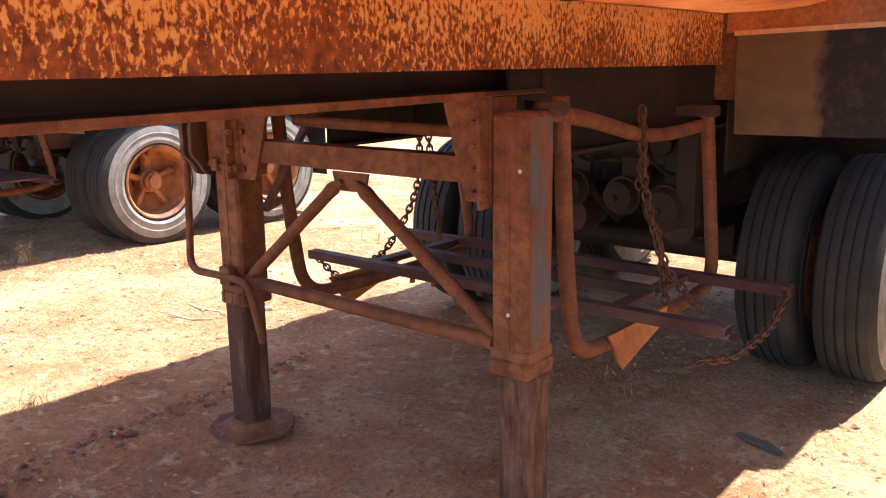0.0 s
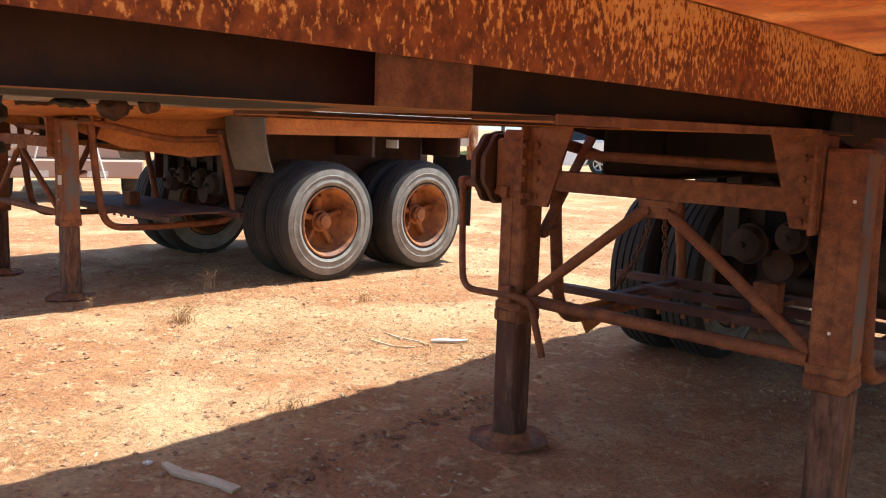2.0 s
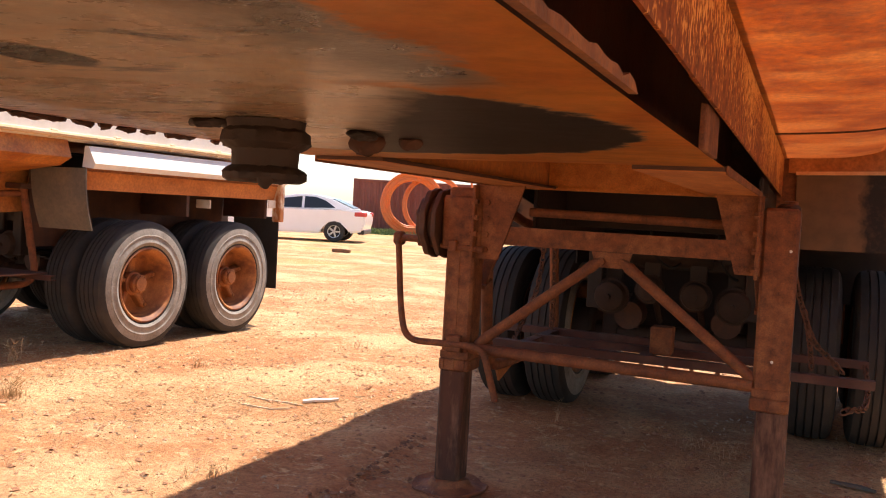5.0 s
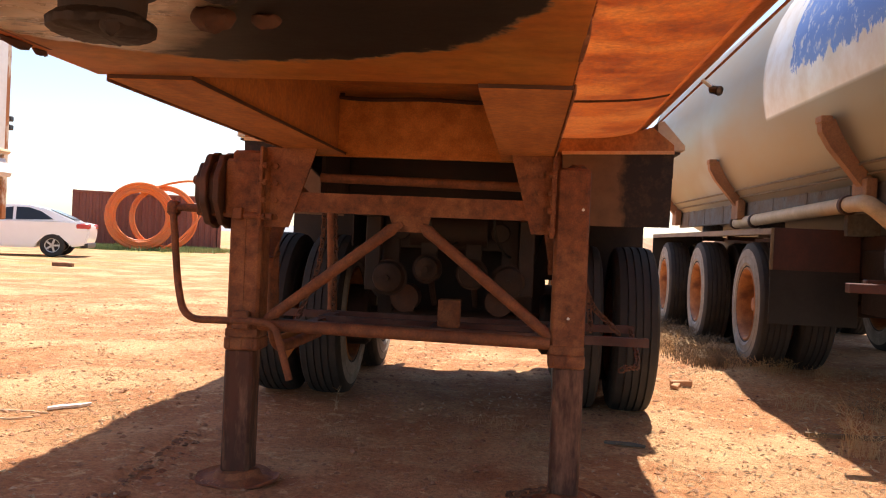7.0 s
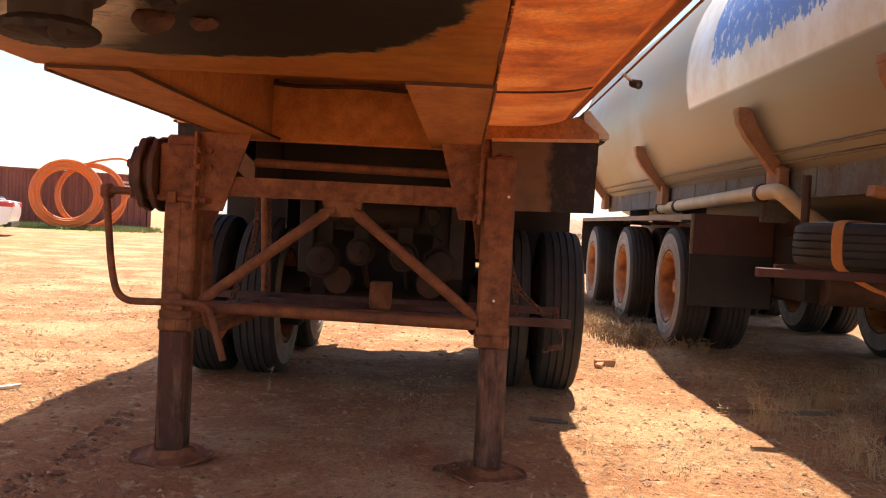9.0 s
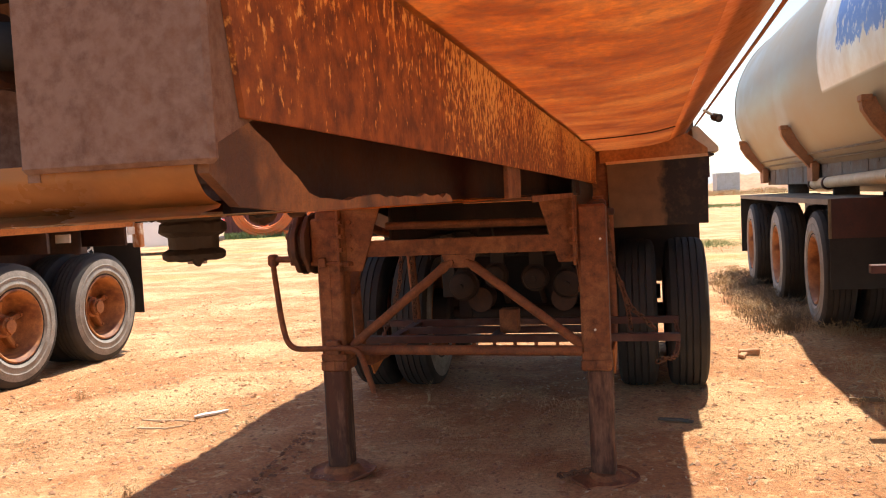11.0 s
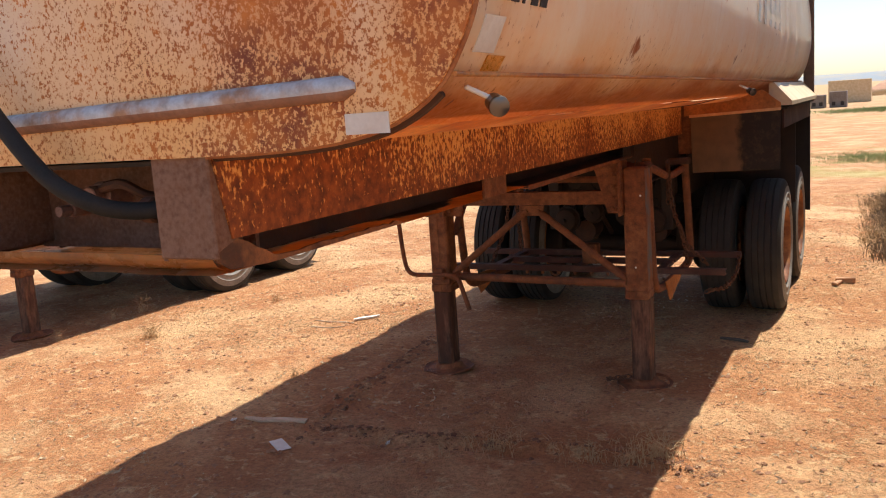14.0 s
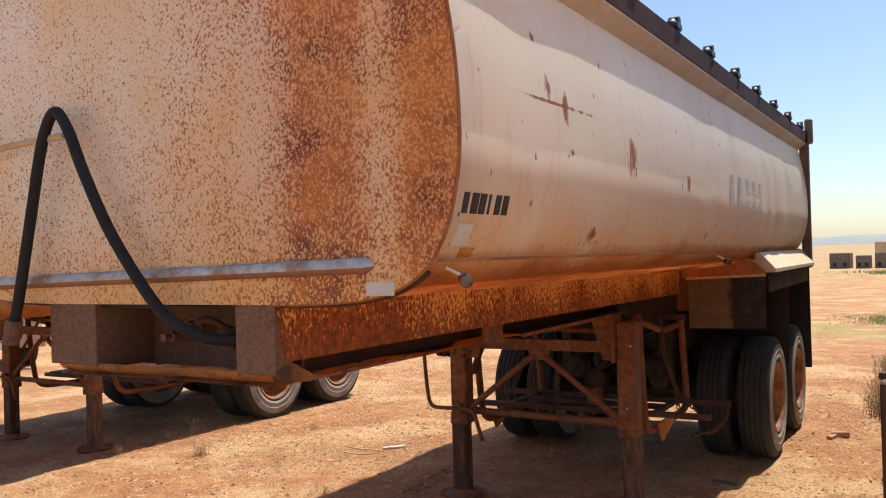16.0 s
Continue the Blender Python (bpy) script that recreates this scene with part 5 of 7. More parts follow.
M_NOSE2 = m_grime("grey_dusty_rubber", (0.13, 0.12, 0.10), (0.20, 0.16, 0.12), 4, 0.7)
M_POST = m_mottled("rust_streaked_cream", (0.66, 0.58, 0.46), (0.45, 0.17, 0.05), (0.3, 0.1, 0.03), 0.45, 9, (1, 1, 0.4))
build_neighbour()

# ---- the tanker trailer on the other side ----
TK_X, TK_Z, TK_RX, TK_RZ = 3.66, 2.48, 1.25, 1.25
TK_AX = (4.10, 5.95, 7.75)
TK_UP = 0.095


def bogie_x(y):
    """The wheel group stands slightly skew under the tank."""
    return TK_X - 0.11 - 0.035 * (y - 4.1)


def m_tanker():
    """Dusty grey-green aluminium, a white and blue painted band above the waist."""
    k = Nodes("dusty_tanker_paint", 0.42, 0.55)
    y, z = k.axis(1), k.axis(2)
    grime = k.noise(1.4, 5, 0.6, (1, 0.35, 1))
    body = k.mix(k.ramp(grime, (0.35, 0.0), (0.7, 1.0)), (0.27, 0.255, 0.205), (0.34, 0.265, 0.175))
    wob = k.math("MULTIPLY", k.math("SUBTRACT", k.noise(7, 5, 0.7, (1, 1, 0.4)), 0.5), 0.10)
    band = k.math("MULTIPLY", k.ramp(k.math("MULTIPLY", z, 0.25), (0.5425, 0.0), (0.544, 1.0)), k.ramp(k.math("MULTIPLY", y, 0.1), (0.41, 1.0), (0.4115, 0.0)))
    c = k.mix(band, body, k.mix(k.ramp(k.noise(3, 4, 0.6), (0.4, 0.0), (0.7, 1.0)), (0.86, 0.82, 0.76), (0.74, 0.62, 0.48)))
    blue = k.math("MULTIPLY", k.ramp(k.math("ADD", k.math("MULTIPLY", z, 0.25), wob), (0.606, 0.0), (0.609, 1.0)), k.ramp(k.math("ADD", k.math("MULTIPLY", y, 0.1), wob), (0.34, 1.0), (0.342, 0.0)))
    blue = k.math("MULTIPLY", blue, k.ramp(k.noise(11, 5, 0.7), (0.36, 0.15), (0.46, 1.0)))
    c = k.mix(blue, c, (0.17, 0.29, 0.58))
    patch = k.math("MULTIPLY", k.ramp(k.noise(0.9, 3, 0.5, (1, 0.6, 1), (5, 2, 3)), (0.48, 0.0), (0.66, 0.35)), k.ramp(k.math("MULTIPLY", y, 0.1), (0.58, 0.0), (0.60, 1.0)))
    c = k.mix(patch, c, (0.45, 0.55, 0.68))
    k.bump(k.noise(3, 3, 0.5), 0.06, 0.02)
    return k.done(c, k.ramp(grime, (0.3, 0.40), (0.7, 0.58)))


M_TANK = m_tanker()
M_TKRIB = m_grime("brown_tanker_saddle", (0.44, 0.20, 0.085), (0.32, 0.135, 0.055), 8, 0.75)
M_TKFRAME = m_grime("blue_grey_tanker_rail", (0.20, 0.205, 0.20), (0.17, 0.11, 0.07), 4, 0.85, grain=0.6)
M_TKLINE = m_grime("dusty_tanker_lines", (0.26, 0.19, 0.115), (0.18, 0.12, 0.07), 8, 0.7)
M_FLAPRED = m_grime("dark_red_flap_board", (0.11, 0.036, 0.026), (0.075, 0.03, 0.022), 6, 0.7)


def build_tanker():
    t = thing("tanker_trailer", "dusty grey tanker trailer with white and blue band", "trailer", group="parked trailers")
    bm = B()
    ys = [(9.75, 0.0005), (9.73, 0.55), (9.66, 0.86), (9.55, 0.97), (9.42, 1.0)] + [(y, 1.0) for y in np.arange(9.0, -2.0, -0.4)] + [(-2.1, 0.97), (-2.2, 0.8), (-2.25, 0.0005)]
    rings = []
    n = 56
    for y, f in ys:
        rings.append([bm.verts.new((TK_X + TK_RX * f * math.cos(a), y, TK_Z + TK_RZ * f * math.sin(a))) for a in (2 * math.pi * k / n for k in range(n))])
    for a, b in zip(rings, rings[1:]):
        for k in range(n):
            bm.faces.new((a[k], a[(k + 1) % n], b[(k + 1) % n], b[k]))
    part("tank_shell", bm, M_TANK, t, "round tank shell with dusty silver-grey paint", True)
    for y in (9.42,):
        bm = B()
        tube(bm, [(TK_X + (TK_RX + 0.003) * math.cos(a), y, TK_Z + (TK_RZ + 0.003) * math.sin(a)) for a in np.linspace(0, 2 * math.pi, 57)], 0.005, 6)
        part("weld_ring", bm, M_TANK, t, "", True)
    # saddles: a rib that follows the shell from waist to rail
    for y in (9.1, 5.95, 2.80, 0.75, -1.5):
        for s in (1, -1):
            bm = B()
            arc = [(TK_X - s * TK_RX * math.cos(radians(a)), TK_Z - TK_RZ * math.sin(radians(a))) for a in range(23, 48, 3)]
            prism(bm, arc + [(TK_X - s * 0.86, 1.50), (TK_X - s * 0.93, 1.50), (TK_X - s * 1.06, 1.66), (TK_X - s * 1.17, 1.79), (TK_X - s * 1.235, 1.90), (TK_X - s * 1.245, 1.975)], "y", y - 0.045, y + 0.045)
            box(bm, (min(TK_X - s * 0.88, TK_X - s * 0.955), y - 0.12, 1.39), (max(TK_X - s * 0.88, TK_X - s * 0.955), y + 0.12, 1.585), 0.006)
            box(bm, (TK_X - s * 1.21 - 0.04, y - 0.06, 1.96), (TK_X - s * 1.21 + 0.04, y + 0.06, 2.01), 0.006)
            part("saddle_rib", bm, M_TKRIB, t, "brown saddle rib under the shell")
    for x in (TK_X - 0.55, TK_X + 0.55):
        bm = B()
        k = 1 if x > TK_X else -1
        box(bm, (x + k * 0.27 - 0.03, -2.0, 1.36), (x + k * 0.27 + 0.03, 9.2, 1.625), 0.006)
        for y in np.arange(-1.6, 9.0, 0.9):
            disc(bm, -0.034, 0.034, 0.022, 10, pose(x + k * 0.27, y, 1.55))
            box(bm, (x + k * 0.27 - 0.036, y + 0.30, 1.38), (x + k * 0.27 + 0.036, y + 0.36, 1.60), 0.003)
        for y in (-1.2, 1.2, 3.4, 5.6, 8.0):
            box(bm, (min(x, x + k * 0.25), y - 0.03, 1.20), (max(x, x + k * 0.25), y + 0.03, 1.40), 0.004)
        part("tank_rail", bm, M_TKFRAME, t, "blue-grey rail under the shell")
        bm = B()
        box(bm, (x - 0.05, 0.4, 0.86), (x + 0.05, 9.0, 1.21), 0.006)
        part("chassis_rail", bm, M_DARK2, t)
    bm = B()
    for k in range(2):
        tube(bm, [(TK_X - TK_RX * math.cos(radians(39 + 4 * k)) - 0.004, -2.0, TK_Z - TK_RZ * math.sin(radians(39 + 4 * k)) - 0.01), (TK_X - TK_RX * math.cos(radians(39 + 4 * k)) - 0.004, 9.3, TK_Z - TK_RZ * math.sin(radians(39 + 4 * k)) - 0.01)], 0.010, 6)
    part("shell_pipe", bm, M_TKLINE, t, "", True)
    for y in TK_AX:
        bm = B()
        bx, bz = bogie_x(y), 0.515 + TK_UP
        tube(bm, [(bx - 1.0, y, bz), (bx + 1.0, y, bz)], 0.07, 14)
        part("axle", bm, M_DARK, t, "", True)
        for s in (1, -1):
            wheel(t, bx + s * 1.10, y, bz, s)
            wheel(t, bx + s * 0.77, y, bz, -s)
    for s in (1, -1):
        bm = B()
        a, b = bogie_x(3.45) + s * 0.58, bogie_x(3.45) + s * 1.24
        prism(bm, [(a, 1.24), (b, 1.24), (b, 1.195), (b - s * 0.006, 1.195), (b - s * 0.006, 1.23), (a, 1.23)], "y", 3.47, 8.55)
        for v in bm.verts:
            v.co.x -= 0.035 * (v.co.y - 3.45)
        part("mudguard", bm, M_TKFRAME2, t, "grey-brown flat mudguard")
        bm = B()
        box(bm, (min(a, b), 3.44, 0.92), (max(a, b), 3.46, 1.245), 0.003)
        part("flap_board", bm, M_FLAPRED, t, "dark red board above the flap")
        bm = B()
        box(bm, (min(a, b), 3.445, 0.50), (max(a, b), 3.458, 0.925), 0.003)
        for v in bm.verts:
            v.co.y += 0.012 * noise.noise(v.co * 4)
        part("mud_flap", bm, M_BLACKRUB, t, "black rubber mud flap")
        bm = B()
        box(bm, (b - 0.012, 3.425, 0.92), (b + 0.012, 3.44, 1.245), 0.002)
        part("flap_edge", bm, M_TKLINE, t)
        bm = B()
        c = bogie_x(8.55)
        box(bm, (min(c + s * 0.58, c + s * 1.24), 8.55, 0.46), (max(c + s * 0.58, c + s * 1.24), 8.565, 1.235), 0.003)
        part("rear_flap", bm, M_BLACKRUB, t)
        # hangers from the chassis to the mudguard
        for y in (3.6, 5.0, 6.85, 8.4):
            bm = B()
            x0, x1 = sorted((TK_X + s * 0.5, bogie_x(y) + s * 0.7))
            box(bm, (x0, y - 0.025, 1.18), (x1, y + 0.025, 1.228), 0.004)
            part("mudguard_hanger", bm, M_DARK2, t)
    # delivery pipe with an elbow
    bm = B()
    tube(bm, rounded([(2.72, 6.3, 1.36), (2.72, 2.78, 1.415), (2.72, 2.60, 1.41), (2.98, 2.52, 1.17), (3.3, 2.5, 1.02)], 0.14, 7), 0.058, 16)
    p = part("delivery_pipe", bm, M_CREAM, t, "cream painted delivery pipe with elbow", True)
    for y in (6.28, 5.5, 2.98):
        bm = B()
        disc(bm, -0.03, 0.03, 0.072, 18, pose(2.72, y, 1.366 if y > 4 else 1.410, 0, 0, 90))
        part("pipe_clamp", bm, M_DARK2, p, "", True)
    # spare wheel carrier
    for y in (1.25, 2.15):
        bm = B()
        box(bm, (2.13 if y < 2 else 2.55, y - 0.035, 0.855), (4.9, y + 0.035, 0.905), 0.004)
        part("carrier_bar", bm, M_FLAPRED, t)
    for x in (2.75, 3.6):
        bm = B()
        tube(bm, [(x, 2.21, 0.88), (x, 2.21, 1.50)], 0.03, 8)
        part("carrier_post", bm, M_DARK2, t)
    bm = B()
    box(bm, (2.98, 2.75, 0.62), (4.45, 3.35, 1.10), 0.01)
    part("tool_box", bm, M_DARK, t)
    bm = B()
    box(bm, (3.02, 1.15, 1.10), (3.20, 1.30, 1.32), 0.006)
    bar(bm, (2.72, 1.24, 1.36), (3.15, 1.24, 1.30), 0.10, 0.06)
    part("outrigger", bm, M_TKRIB, t, "orange-brown outrigger bracket")
    for x, y in ((2.95, 0.9), (4.35, 0.9)):
        bm = B()
        box(bm, (x - 0.09, y - 0.09, 0.06), (x + 0.09, y + 0.09, 1.15), 0.01)
        box(bm, (x - 0.16, y - 0.16, 0.0), (x + 0.16, y + 0.16, 0.06), 0.01)
        part("landing_leg", bm, M_DARK2, t)
    # belly gear beyond the flap
    for x, y, r in ((3.3, 2.7, 0.14), (3.75, 2.9, 0.17), (4.1, 2.6, 0.12)):
        bm = B()
        tube(bm, [(x - 0.2, y, 0.75), (x + 0.2, y, 0.75)], r, 16)
        part("air_tank", bm, M_DARK2, t, "", True)
    return t


def skew_tank(t):
    """The tank lies a touch askew to the other trailers."""
    for ob in t.children:
        if ob.name.split(".")[0] in ("tank_shell", "weld_ring", "saddle_rib", "tank_rail", "shell_pipe"):
            for v in ob.data.vertices:
                v.co.x -= 0.035 * (v.co.y - 3.4)


M_TKFRAME2 = m_grime("dusty_mudguard", (0.20, 0.15, 0.11), (0.30, 0.22, 0.15), 3, 0.7)
skew_tank(build_tanker())


def build_spare():
    t = thing("spare_wheel", "truck tyre lying flat, held by an orange strap", "wheel", (3.06, 1.72, 1.045))
    w = wheel(t, 0, 0, 0, 1)
    w.matrix_basis = pose(0, 0, 0, 0, -90, 0)
    bm = B()
    pts = smooth_path([(-0.05, -0.02, 0.13), (-0.25, -0.17, 0.148), (-0.385, -0.265, 0.142), (-0.425, -0.30, 0.10), (-0.432, -0.31, 0.0), (-0.415, -0.31, -0.11), (-0.36, -0.36, -0.17), (-0.28, -0.46, -0.23), (-0.20, -0.51, -0.26)], 6)
    side = Vector((0.57, -0.82, 0)) * 0.034
    rows = []
    for i, p in enumerate(pts):
        n = side.cross(pts[min(i + 1, len(pts) - 1)] - pts[max(i - 1, 0)]).normalized() * 0.004
        rows.append([bm.verts.new(p + u * side + v * n) for u, v in ((-1, -1), (1, -1), (1, 1), (-1, 1))])
    for a, b in zip(rows, rows[1:]):
        for j in range(4):
            bm.faces.new((a[j], a[(j + 1) % 4], b[(j + 1) % 4], b[j]))
    part("strap", bm, M_STRAP, t, "orange ratchet strap")
    bm = B()
    tube(bm, smooth_path([(-0.22, -0.50, -0.25), (-0.20, -0.515, -0.29), (-0.17, -0.515, -0.32), (-0.14, -0.51, -0.29), (-0.17, -0.51, -0.26), (-0.20, -0.51, -0.27)], 6), 0.02, 8)
    part("strap_tail", bm, M_STRAP, t, "", True)


M_STRAP = m_grime("orange_strap_webbing", (0.62, 0.24, 0.07), (0.5, 0.2, 0.07), 18, 0.85)
build_spare()

# ---- car, container, pipe coils, distance ----


def m_paint(name, c, rough=0.25, dust=0.25):
    k = Nodes(name, rough)
    k.b.inputs["Coat Weight"].default_value = 0.5
    return k.done(k.mix(k.ramp(k.noise(3, 4, 0.6), (0.4, 0.0), (0.8, dust)), c, (0.45, 0.32, 0.2)))


M_CAR = m_paint("white_car_paint", (0.90, 0.90, 0.90), 0.22, 0.06)
M_GLASS = Nodes("dark_car_glass", 0.08).done((0.02, 0.022, 0.025))
M_TAIL = m_paint("red_lamp", (0.5, 0.03, 0.03))
M_ALLOY = Nodes("alloy", 0.35, 0.9).done((0.6, 0.6, 0.6))
M_CONT = m_grime("faded_red_container", (0.24, 0.075, 0.055), (0.32, 0.11, 0.08), 2.0, 0.7, stretch=(1, 1, 0.3))
M_COIL = m_grime("orange_poly_pipe", (0.85, 0.17, 0.03), (0.75, 0.22, 0.06), 3, 0.5, bump=0.05)


def build_car():
    """Sedan along its own X (nose at -x), seen from its near side."""
    t = thing("car", "white sedan parked on the dirt", "car", (-15.75, 22.1, 0.0), 20.0)
    t.scale = (1.1, 1.1, 1.08)
    L = 2.25
    lower = [(-2.25, 0.45), (-2.27, 0.60), (-2.15, 0.76), (-1.30, 0.93), (-1.0, 0.96), (1.45, 1.00), (2.05, 1.02), (2.28, 0.96), (2.30, 0.66), (2.22, 0.36), (1.80, 0.28),
             (1.72, 0.50), (1.55, 0.66), (1.35, 0.70), (1.15, 0.66), (0.98, 0.50), (0.92, 0.24), (-0.95, 0.24), (-1.0, 0.50), (-1.17, 0.66), (-1.37, 0.70), (-1.57, 0.66), (-1.74, 0.50), (-1.80, 0.26), (-2.15, 0.26)]
    bm = B()
    prism(bm, lower, "y", -0.88, 0.88)
    bmesh.ops.bevel(bm, geom=bm.edges[:], offset=0.05, segments=2, affect="EDGES")
    body = part("body", bm, M_CAR, t, "", True)
    cabin = [(-1.05, 0.95), (-0.30, 1.36), (0.10, 1.45), (0.70, 1.45), (1.15, 1.36), (1.95, 1.02)]
    bm = B()
    vs = []
    for y, k in ((-0.80, 0), (0.80, 1)):
        vs.append([bm.verts.new((x, y * (1 - 0.28 * (z - 0.95)), z)) for x, z in cabin])
    bm.faces.new(vs[0])
    bm.faces.new(vs[1][::-1])
    for i in range(len(cabin)):
        j = (i + 1) % len(cabin)
        bm.faces.new((vs[0][i], vs[0][j], vs[1][j], vs[1][i]))
    bmesh.ops.bevel(bm, geom=bm.edges[:], offset=0.04, segments=2, affect="EDGES")
    part("cabin", bm, M_CAR, t, "", True)
    for s in (-1, 1):
        for pts in ([(-0.72, 1.00), (-0.22, 1.30), (0.30, 1.38), (0.30, 1.02)], [(0.38, 1.02), (0.38, 1.38), (0.70, 1.375), (1.02, 1.28), (1.35, 1.06)]):
            bm = B()
            a, b = [], []
            for x, z in pts:
                y = s * 0.80 * (1 - 0.28 * (z - 0.95))
                a.append(bm.verts.new((x, y - s * 0.02, z)))
                b.append(bm.verts.new((x, y + s * 0.006, z)))
            bm.faces.new(a)
            bm.faces.new(b[::-1])
            for i in range(len(pts)):
                j = (i + 1) % len(pts)
                bm.faces.new((a[i], a[j], b[j], b[i]))
            part("side_window", bm, M_GLASS, t)
        bm = B()
        box(bm, (1.95, min(s * 0.55, s * 0.90), 0.82), (2.31, max(s * 0.55, s * 0.90), 0.97), 0.03)
        part("tail_light", bm, M_TAIL, t, "red tail light", True)
        bm = B()
        box(bm, (-0.75, min(s * 0.88, s * 1.03), 0.95), (-0.58, max(s * 0.88, s * 1.03), 1.08), 0.03)
        part("mirror", bm, M_CAR, t, "", True)
        for x in (-1.37, 1.35):
            bm = B()
            lathe(bm, [(-0.10, 0.20), (-0.10, 0.30), (-0.07, 0.325), (0.07, 0.325), (0.10, 0.30), (0.10, 0.20)], 28, pose(x, s * 0.80, 0.325, 0, 0, 90))
            disc(bm, -0.05, 0.03, 0.21, 24, pose(x, s * 0.80, 0.325, 0, 0, 90))
            w = part("wheel", bm, M_RUBBER, t, "", True)
            bm = B()
            lathe(bm, [(-0.07, 0.18), (-0.09, 0.215), (0.09, 0.215), (0.07, 0.18)], 24, pose(x, s * 0.80, 0.325, 0, 0, 90))
            disc(bm, -0.03, 0.03, 0.05, 12, pose(x, s * 0.87, 0.325, 0, 0, 90))
            for k in range(5):
                a = 2 * math.pi * k / 5
                bar(bm, (x, s * 0.875, 0.325), (x + 0.19 * math.cos(a), s * 0.875, 0.325 + 0.19 * math.sin(a)), 0.05, 0.05, 0.006)
            part("rim", bm, M_ALLOY, w, "", True)
    bm = B()
    prism(bm, [(-0.98, 1.0), (-0.34, 1.345), (-0.32, 1.36), (-1.0, 1.0)], "y", -0.68, 0.68)
    part("windscreen", bm, M_GLASS, t)
    bm = B()
    prism(bm, [(1.22, 1.345), (1.86, 1.075), (1.875, 1.085), (1.235, 1.355)], "y", -0.62, 0.62)
    part("rear_window", bm, M_GLASS, t)
    bm = B()
    box(bm, (2.06, -0.80, 0.27), (2.27, 0.80, 0.42), 0.03)
    part("bumper", bm, M_PLASTIC, t)


build_car()


def build_container():
    t = thing("shipping_container", "faded red corrugated shipping container", "container", (-14.9, 38.3, 0.0), 25.0)
    t.scale = (1.1, 1.1, 0.95)
    L, W, H = 6.06, 2.44, 2.75
    bm = B()
    n = 22
    for y, s in ((-W / 2, -1), (W / 2, 1)):
        prof = []
        for i in range(n):
            x = -L + 0.15 + (L - 0.3) * i / n
            w = (L - 0.3) / n
            prof += [(x, y), (x + 0.35 * w, y), (x + 0.5 * w, y - s * 0.04), (x + 0.85 * w, y - s * 0.04)]
        a = [bm.verts.new((x, q, 0.18)) for x, q in prof]
        b = [bm.verts.new((x, q, H - 0.12)) for x, q in prof]
        for i in range(len(prof) - 1):
            bm.faces.new((a[i], a[i + 1], b[i + 1], b[i]))
    part("corrugated_side", bm, M_CONT, t)
    for lo, hi in (((-L, -W / 2 - 0.02, 0), (0, -W / 2 + 0.1, 0.18)), ((-L, -W / 2 - 0.02, H - 0.12), (0, -W / 2 + 0.1, H)), ((-L, W / 2 - 0.1, 0), (0, W / 2 + 0.02, 0.18)), ((-L, W / 2 - 0.1, H - 0.12), (0, W / 2 + 0.02, H))):
        bm = B()
        box(bm, lo, hi, 0.01)
        part("rail", bm, M_CONT, t)
    for x in (-L, -0.16):
        for y in (-W / 2 - 0.025, W / 2 - 0.14):
            bm = B()
            box(bm, (x, y, 0), (x + 0.16, y + 0.165, H + 0.01), 0.01)
            part("corner_post", bm, M_CONT, t)
    bm = B()
    box(bm, (-L + 0.02, -W / 2 + 0.05, H - 0.06), (-0.02, W / 2 - 0.05, H - 0.03), 0)
    part("roof", bm, M_CONT, t)
    for x in (-L + 0.02, -0.06):
        bm = B()
        box(bm, (x, -W / 2 + 0.13, 0.05), (x + 0.04, W / 2 - 0.13, H - 0.1), 0.004)
        part("door_end", bm, M_CONT, t)
    for z, w in ((2.3, 0.55), (2.1, 0.7), (1.9, 0.5)):
        bm = B()
        box(bm, (-1.2, -W / 2 - 0.008, z), (-1.2 + w, -W / 2 + 0.002, z + 0.1), 0)
        part("marking_bar", bm, M_LABEL, t)


build_container()


def build_coil(at, R, turns, lean, rz, tail=None):
    t = thing("pipe_coil", "coil of orange poly pipe leaning by the container", "pipe", at, rz, "pipe coils")
    for k in range(turns):
        a = 2 * math.pi * k / turns
        bm = B()
        r = R - 0.07 * (k % 6)
        dy = 0.11 * (k // 6) + 0.02 * (k % 2)
        pts = [(r * math.cos(q), dy + lean * (r * math.sin(q) + R) + 0.03 * math.sin(3 * q + k), R + 0.055 + r * math.sin(q)) for q in np.linspace(0, 2 * math.pi, 49)]
        tube(bm, pts, 0.055, 8)
        part("pipe_loop", bm, M_COIL, t, "", True)
    if tail:
        bm = B()
        tube(bm, smooth_path(tail, 8), 0.05, 8)
        part("pipe_tail", bm, M_COIL, t, "", True)


build_coil((-16.5, 33.0, 0.0), 1.45, 24, 0.10, 25, [(0.5, 0.3, 2.75), (1.3, 0.3, 3.05), (2.3, 0.3, 3.15), (2.75, 0.2, 2.5), (2.5, 0.0, 1.6), (1.7, -0.2, 0.6), (0.9, -0.3, 0.1)])
build_coil((-15.7, 33.6, 0.0), 1.42, 3, 0.14, 25)


def m_hill():
    k = Nodes("hazy_hill", 1.0)
    return k.done(k.mix(k.ramp(k.noise(0.02, 4, 0.6), (0.4, 0.0), (0.6, 1.0)), (0.26, 0.29, 0.32), (0.33, 0.31, 0.28)))


